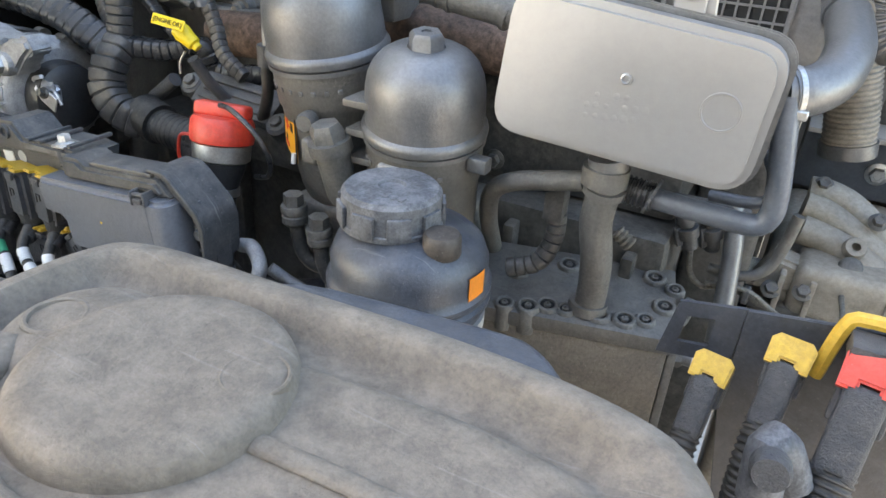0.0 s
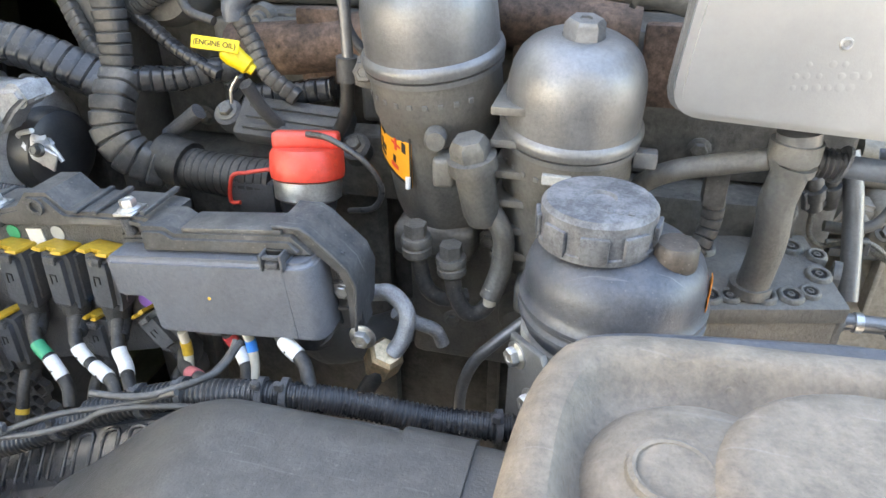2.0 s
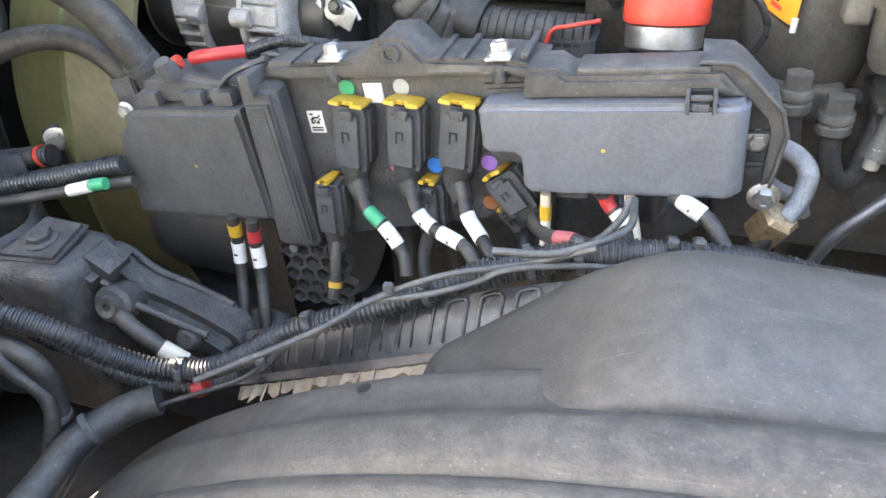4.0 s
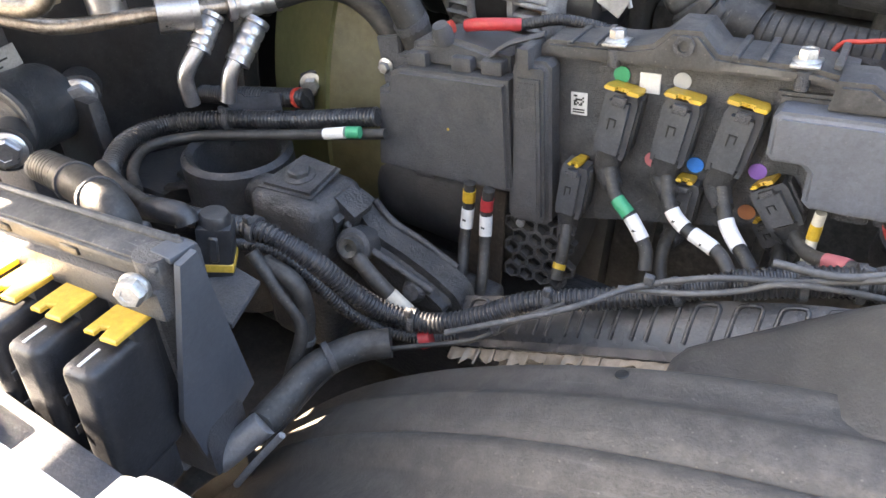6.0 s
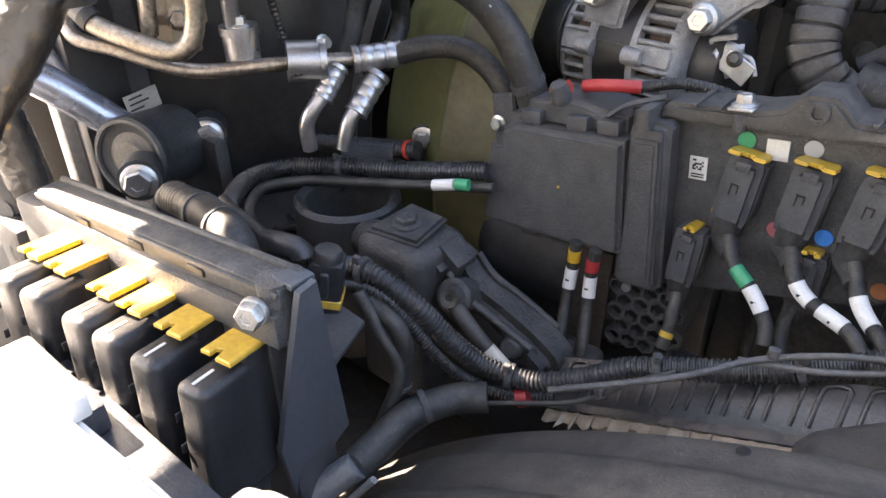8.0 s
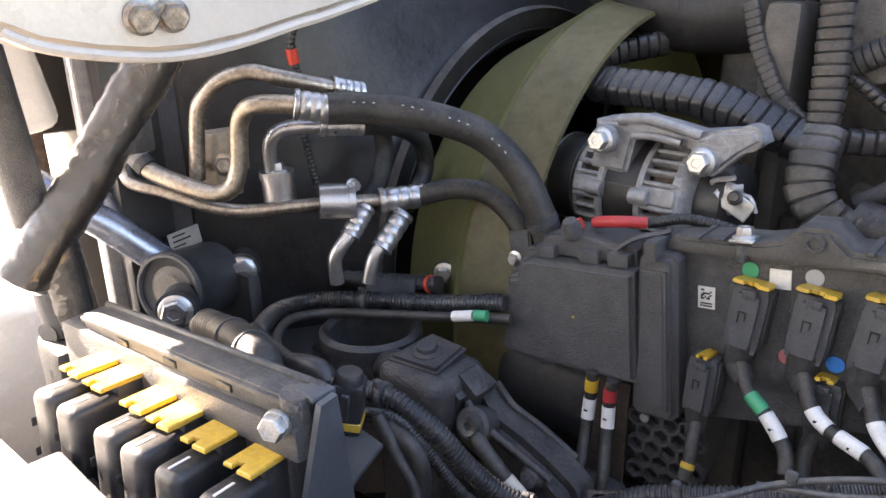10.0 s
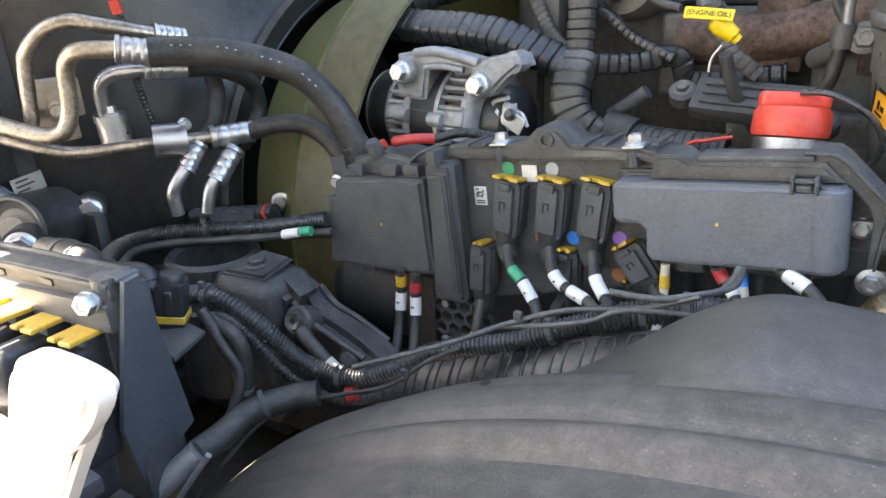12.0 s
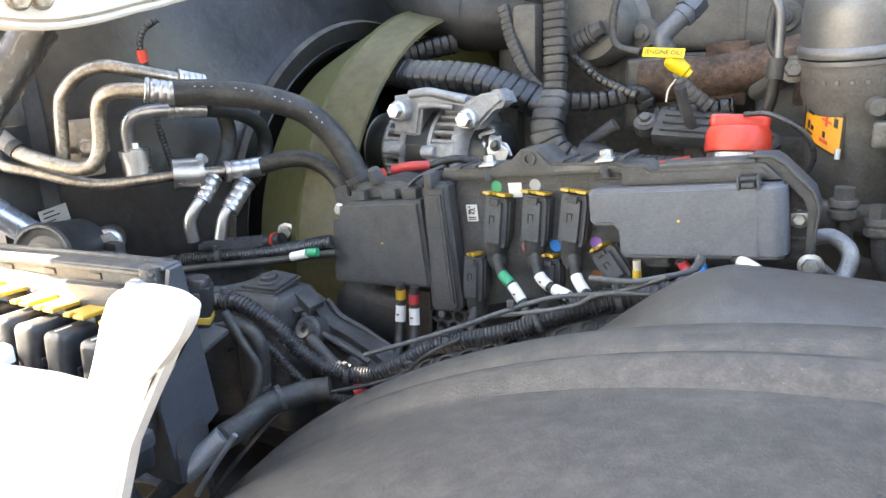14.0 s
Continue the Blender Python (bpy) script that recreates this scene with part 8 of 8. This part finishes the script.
part("skin", SK([(-0.190, 1.434), (-0.203, 1.418), (-0.245, 1.362), (-0.274, 1.322), (-0.315, 1.24), (-0.40, 0.7), (-1.3, 0.7), (-1.3, 1.0), (-0.56, 1.225), (-0.40, 1.295), (-0.32, 1.338), (-0.265, 1.374), (-0.198, 1.428)], -0.505, -0.490, 0.003), "paint_white", wing)
part("inner_ledge", bx(-0.62, -0.315, -0.4975, -0.455, 1.285, 1.30, 0.004), "slate", wing, "slate grey inner ledge")
part("ledge_step", bx(-0.60, -0.48, -0.4975, -0.47, 1.301, 1.325, 0.004), "slate", wing)
part("clip", bx(-0.47, -0.452, -0.50, -0.486, 1.345, 1.362, 0.003), "paint_white", wing)

# liner panels added to hide the bright ground under the bay
liner = thing("light_stop_liner", (-0.45, -0.3, 0.9), "black plastic liner added below the connector bank to block light", "splash liner")
part("tray", bx(-1.0, -0.30, -0.47, 0.015, 0.93, 0.94, 0.004), "guard", liner)
# both walls are added to keep sun off the drum and mudguard
part("sun_stop_low", bx(-1.0, -0.44, -0.325, -0.315, 0.941, 1.155, 0.003), "guard", liner)
part("sun_stop_high", bx(-0.82, -0.555, -0.312, -0.306, 1.1555, 1.312, 0.002), "guard", liner)
part("upstand", bx(-0.31, -0.295, -0.47, -0.10, 0.941, 1.12, 0.004), "guard", liner)
part("tray_rear", bx(-0.294, 0.75, -0.12, 0.018, 0.98, 0.99, 0.003), "guard", liner)
# dark sheets added so sunlit ground does not show through the engine bay
under = thing("ground_screen", (-0.6, 0.8, 0.67), "black sheet added below the fan to hide bright ground", "undertray")
part("tray", bx(-1.1, -0.30, 0.0, 1.7, 0.672, 0.684, 0.004), "rubber", under)
part("side_wall", bx(-1.1, 0.7, 1.701, 1.715, 0.5, 1.25, 0.004), "rubber", under)
# added backing panel that shuts out sky beyond the fan ring
far = thing("sky_screen_far", (-0.1, 1.8, 0.7), "dark panel added on the far side to hide sky", "body panel")
part("panel", bx(-1.1, 0.655, 1.3, 1.34, 0.7, 2.5, 0.01), "block", far)
# added panel that covers the bright sky right of the tank
bulk = thing("sky_screen_rear", (1.3, 1.0, 0.8), "dark grey panel added behind the engine to hide sky", "body panel")
part("panel", bx(0.66, 2.2, 0.95, 1.05, 0.8, 1.98, 0.02), "block", bulk)
part("rail", bx(0.66, 2.2, 0.90, 0.949, 1.62, 1.68, 0.006), "slate_gloss", bulk)
for k in range(5):
    part("stiffener", bx(0.74 + 0.16 * k, 0.76 + 0.16 * k, 0.92, 0.949, 1.1, 1.619, 0.006), "cast", bulk)

# ---- rear side of the engine ----
rbp = thing("connector_plate", (0.584, 0.110, 1.449), "slate steel plate with a rounded window", "bracket plate")


def plate_window(outer, inner, y0, y1):
    bm = bmesh.new()
    n = len(outer)
    rows = []
    for y in (y0, y1):
        rows.append(([bm.verts.new((x, y, z)) for x, z in outer], [bm.verts.new((x, y, z)) for x, z in inner]))
    for o, i in rows:
        for k in range(n):
            bm.faces.new((o[k], o[(k + 1) % n], i[(k + 1) % n], i[k]))
    for a, b in zip(rows[0], rows[1]):
        for k in range(n):
            bm.faces.new((a[k], a[(k + 1) % n], b[(k + 1) % n], b[k]))
    return bm


o4 = [(0.588, 1.452), (0.640, 1.462), (0.640, 1.405), (0.578, 1.395)]
i4 = [(0.597, 1.440), (0.619, 1.444), (0.619, 1.416), (0.594, 1.412)]
part("web", plate_window(o4, i4, 0.108, 0.112), "slate", rbp)
part("web_rear", SK([(0.6405, 1.462), (0.745, 1.478), (0.80, 1.48), (0.80, 1.25), (0.66, 1.25), (0.6405, 1.36)], 0.108, 0.112, 0.0008), "slate", rbp)
part("stay", bx(0.66, 0.70, 0.1125, 0.30, 1.26, 1.30, 0.004), "slate", rbp)


def side_plug(x, y, z, s, label, shroud="yellow", big=False):
    ob = thing("side_plug", (x, y, z - 0.12), label, "plug connector", "plugs on the rear plate")
    m = Matrix.Translation((x, y, z)) @ Matrix.Rotation(radians(-10), 4, "Z") @ Matrix.Rotation(radians(-28), 4, "X") @ Matrix.Scale(s * 0.8, 4)
    part("lock", prism([(-0.019, -0.016), (-0.006, -0.016), (-0.006, -0.009), (0.006, -0.009), (0.006, -0.016), (0.019, -0.016), (0.020, 0.008), (0.014, 0.014), (-0.014, 0.014), (-0.020, 0.008)], 0.014, m @ Matrix.Translation((0, -0.012, 0)) @ Matrix.Rotation(radians(78), 4, "X"), 0.002, 2), shroud, ob, "yellow locking shroud")
    part("housing", bx(-0.014, 0.014, -0.028, 0.0, -0.075, -0.008, 0.006, 3, m), "abs", ob)
    part("back_shell", bx(-0.018, 0.018, -0.014, 0.016, -0.04, 0.004, 0.004, 2, m), "abs", ob)
    part("boot", tube([m @ Vector((0, -0.014, -0.07)), m @ Vector((0.002, -0.02, -0.11)), m @ Vector((0.006, -0.01, -0.16))], 0.0125 * s, 14, rings=(0.006, 0.0015)), "rubber", ob)
    return ob


side_plug(0.630, 0.092, 1.409, 1.0, "black cable plug with amber yellow lock")
side_plug(0.681, 0.098, 1.441, 1.05, "tall black cable plug with yellow lock", "yellow")
bigp = side_plug(0.735, 0.085, 1.452, 1.35, "large black plug with red and yellow frames", "red")
part("yellow_frame", tube([(0.700, 0.095, 1.43), (0.708, 0.10, 1.478), (0.72, 0.10, 1.487), (0.775, 0.10, 1.487)], 0.006, 8, 0.005), "yellow_bright", bigp, "yellow frame")
part("ribbed_block", bx(0.712, 0.775, 0.07, 0.098, 1.462, 1.480, 0.003), "abs", bigp)
grey_arm = thing("grey_lever", (0.690, 0.000, 1.391), "grey plastic lever beside the plugs", "lever")
part("pivot", lathe([(0, 0.012), (0.012, 0.012), (0.014, 0.006), (0.014, -0.006), (0, -0.006)], axis((0.682, -0.012, 1.415), (0, -1, 0.3)), 20), "abs", grey_arm)
part("lever", tube([(0.683, 0.000, 1.374), (0.680, 0.010, 1.410), (0.686, 0.020, 1.411), (0.703, 0.020, 1.379)], 0.016, 14, 0.008), "slate_dusty", grey_arm)

rc2 = thing("gear_cover", (0.75, 0.36, 1.2), "dusty beige cast timing gear cover", "gear cover")
part("shell", join(bx(0.64, 1.05, 0.43, 0.84, 0.70, 1.325, 0.03, 4), bx(0.675, 0.80, 0.41, 0.50, 1.29, 1.368, 0.018, 4), bx(0.70, 0.95, 0.50, 0.66, 1.30, 1.36, 0.025, 4)), "beige", rc2)
for pts in ([(0.666, 0.560, 1.419), (0.691, 0.560, 1.419), (0.728, 0.555, 1.407), (0.778, 0.540, 1.373), (0.802, 0.530, 1.355)], [(0.664, 0.530, 1.406), (0.696, 0.530, 1.400), (0.735, 0.525, 1.381), (0.782, 0.510, 1.356), (0.802, 0.500, 1.346)], [(0.667, 0.500, 1.383), (0.703, 0.500, 1.376), (0.738, 0.490, 1.366), (0.786, 0.480, 1.344), (0.801, 0.470, 1.342)]):
    part("lobe", tube(pts, 0.026, 16, 0.012, flat=0.8), "beige", rc2)
part("eye", lathe([(0.006, 0.004), (0.013, 0.004), (0.015, 0.0), (0.015, -0.01), (0.006, -0.01)], axis((0.737, 0.470, 1.387), (0.1, -0.7, 0.7)), 20, False), "beige", rc2)
part("pad", upright(xz((0.644, 0.430, 1.366), (0.689, 0.430, 1.358), (0.708, 0.430, 1.320), (0.620, 0.430, 1.310)), 0.425, 0.47, 0.006, 3), "beige", rc2)
part("pad", upright(xz((0.726, 0.420, 1.346), (0.766, 0.420, 1.347), (0.779, 0.420, 1.306), (0.738, 0.420, 1.303)), 0.415, 0.47, 0.006, 3), "beige", rc2)
for p in ((0.653, 0.410, 1.324), (0.691, 0.410, 1.332), (0.758, 0.520, 1.410), (0.681, 0.550, 1.435)):
    part("bolt", hexbolt(p, (0, -0.7, 0.7), 0.008, 0.009), "cast", rc2)
part("boss", lathe([(0, 0.02), (0.02, 0.02), (0.026, 0), (0, 0)], pose(0.72, 0.52, 1.345), 24), "beige", rc2)
for x in (0.662, 0.700, 0.790, 0.830):
    part("rib", bx(x - 0.004, x + 0.004, 0.405, 0.470, 1.20, 1.352, 0.003, 2), "beige", rc2)
part("flange_edge", bx(0.63, 1.02, 0.412, 0.430, 1.286, 1.300, 0.004, 2), "cast", rc2)
rc2.location += Vector((0.016, 0.085, -0.041))
sw = thing("sensor_wire", (0.753, 0.535, 1.320), "braided sensor wire with a round sensor head", "wire")
part("sensor_head", lathe([(0, 0.012), (0.011, 0.012), (0.014, 0.010), (0.0155, 0.006), (0.0155, -0.006), (0.011, -0.010), (0, -0.012)], axis((0.753, 0.536, 1.322), (0.1, -0.7, 0.7)), 24), "cast", sw)
BRAID = [(0.753, 0.528, 1.314), (0.751, 0.500, 1.302), (0.757, 0.455, 1.286), (0.750, 0.418, 1.278), (0.725, 0.402, 1.279), (0.701, 0.390, 1.290), (0.670, 0.380, 1.312), (0.639, 0.370, 1.331), (0.610, 0.365, 1.336), (0.589, 0.362, 1.331), (0.572, 0.358, 1.348), (0.566, 0.350, 1.385)]
part("wire", tube(BRAID, 0.0036, 10, 0.006, rings=(0.0045, 0.0005)), "braid", sw)
part("wire", tube([Vector(p) + Vector((0.003, -0.006, 0.006 + 0.003 * (k % 2))) for k, p in enumerate(BRAID[4:10])], 0.0034, 10, 0.006, rings=(0.0045, 0.0005)), "braid", sw)
for p in (BRAID[5], BRAID[7], BRAID[3]):
    part("clip", bx(-0.0045, 0.0045, -0.010, 0.006, -0.008, 0.012, 0.002, 1, Matrix.Translation(p)), "abs", sw)
vp = thing("vertical_pipe", (0.623, 0.311, 1.230), "grey steel pipe passing behind the plate", "pipe")
part("pipe", tube([(0.596, 0.385, 1.445), (0.604, 0.375, 1.420), (0.610, 0.366, 1.395), (0.618, 0.343, 1.337), (0.622, 0.318, 1.285)], 0.0112, 18, 0.008), "alu", vp)
part("second", tube([(0.668, 0.386, 1.440), (0.662, 0.383, 1.395), (0.650, 0.377, 1.365), (0.625, 0.373, 1.352), (0.590, 0.373, 1.353)], 0.0068, 12, 0.006), "cast", vp)
inj = thing("injector_plugs", (0.570, 0.350, 1.380), "cluster of dark injector plugs below the tank", "plug cluster")
for a, b in (((0.552, 0.335, 1.432), (0.566, 0.346, 1.384)), ((0.577, 0.362, 1.428), (0.589, 0.374, 1.376))):
    a, b = Vector(a), Vector(b)
    ln = (b - a).length
    body = part("plug", lathe([(0, 0), (0.010, 0), (0.0115, 0.003), (0.0115, ln * 0.22), (0.0085, ln * 0.25), (0.0085, ln * 0.34), (0.0130, ln * 0.36), (0.0130, ln * 0.62), (0.0095, ln * 0.66), (0.0095, ln * 0.94), (0.006, ln), (0, ln)], axis(a, b - a), 12, False), "abs_dusty", inj)
    part("latch", bx(-0.0035, 0.0035, -0.016, -0.008, ln * 0.30, ln * 0.80, 0.001, 1, axis(a, b - a)), "abs", body)
part("plug", tube([(0.499, 0.240, 1.434), (0.516, 0.240, 1.422)], 0.009, 10, rings=(0.006, 0.002)), "braid", inj)
part("bar", tube([(0.535, 0.345, 1.437), (0.615, 0.385, 1.425)], 0.012, 10, 0.01), "abs_dusty", inj)
ch = thing("rear_crossbeam", (0.95, 0.92, 1.29), "grey steel beam with zinc bolts behind the engine", "steel beam")
part("beam", bx(0.66, 1.8, 0.902, 0.946, 1.290, 1.404, 0.006), "slate_gloss", ch)
part("top_flange", bx(0.66, 1.8, 0.850, 0.946, 1.405, 1.414, 0.002), "paint_cream", ch)
for k in range(6):
    part("bolt", hexbolt((0.787 + 0.045 * k, 0.901, 1.340 - 0.028 * (k % 2)), (0, -1, 0), 0.012, 0.012), "steel", ch)
ab = thing("air_filter_box", (0.35, 0.5, 1.70), "grey dusty plastic air box with grille panels", "air box")
part("case", bx(0.11, 0.64, 0.453, 1.0, 1.576, 2.0, 0.012, 3), "box_grey", ab)
for k in range(3):
    part("shoulder", bx(0.13 + 0.17 * k, 0.27 + 0.17 * k, 0.44, 0.4525, 1.678, 1.76, 0.006, 3), "box_grey", ab)
for g0, g1 in ((0.122, 0.20), (0.208, 0.366), (0.376, 0.462), (0.47, 0.60)):
    fz0, fz1 = 1.598, 1.668
    gp = part("grille", join(bx(g0, g1, 0.4450, 0.4520, fz0, fz0 + 0.007, 0.001, 1), bx(g0, g1, 0.4450, 0.4520, fz1 - 0.007, fz1, 0.001, 1), bx(g0, g0 + 0.006, 0.4450, 0.4520, fz0, fz1, 0.001, 1), bx(g1 - 0.006, g1, 0.4450, 0.4520, fz0, fz1, 0.001, 1)), "box_grey", ab)
    # black sheet on the solid case paints the dark behind the bars
    part("dark_sheet", bx(g0 + 0.005, g1 - 0.005, 0.4495, 0.4525, fz0 + 0.005, fz1 - 0.005, 0), "ink_and_hole", gp)
    n = int((g1 - g0) / 0.014)
    for i in range(1, n):
        part("bar", bx(g0 + 0.014 * i - 0.0012, g0 + 0.014 * i + 0.0012, 0.4460, 0.4494, fz0 + 0.006, fz1 - 0.006, 0), "box_grey", gp)
    for j in range(1, 5):
        part("bar", bx(g0 + 0.006, g1 - 0.006, 0.4462, 0.4492, fz0 + 0.016 * j - 0.0012, fz0 + 0.016 * j + 0.0012, 0), "box_grey", gp)
part("panel", bx(0.642, 0.74, 0.46, 0.56, 1.62, 1.88, 0.012, 3), "slate_gloss", ab)
for k in range(4):
    part("louvre", bx(0.75 + 0.04 * k, 0.758 + 0.04 * k, 0.46, 0.56, 1.62, 1.9, 0.002, 1), "slate_gloss", ab)

# ---- unseen wall added to block light from the side ----
yw = thing("wall_light_block", (8.0, -4.0, 0), "unseen light concrete wall added to block light from the side", "wall", kind="structure")
part("slab", bx(WALL_X, 24.0, -4.2, -4.0, 0, 6.4, 0.01), "concrete", yw)
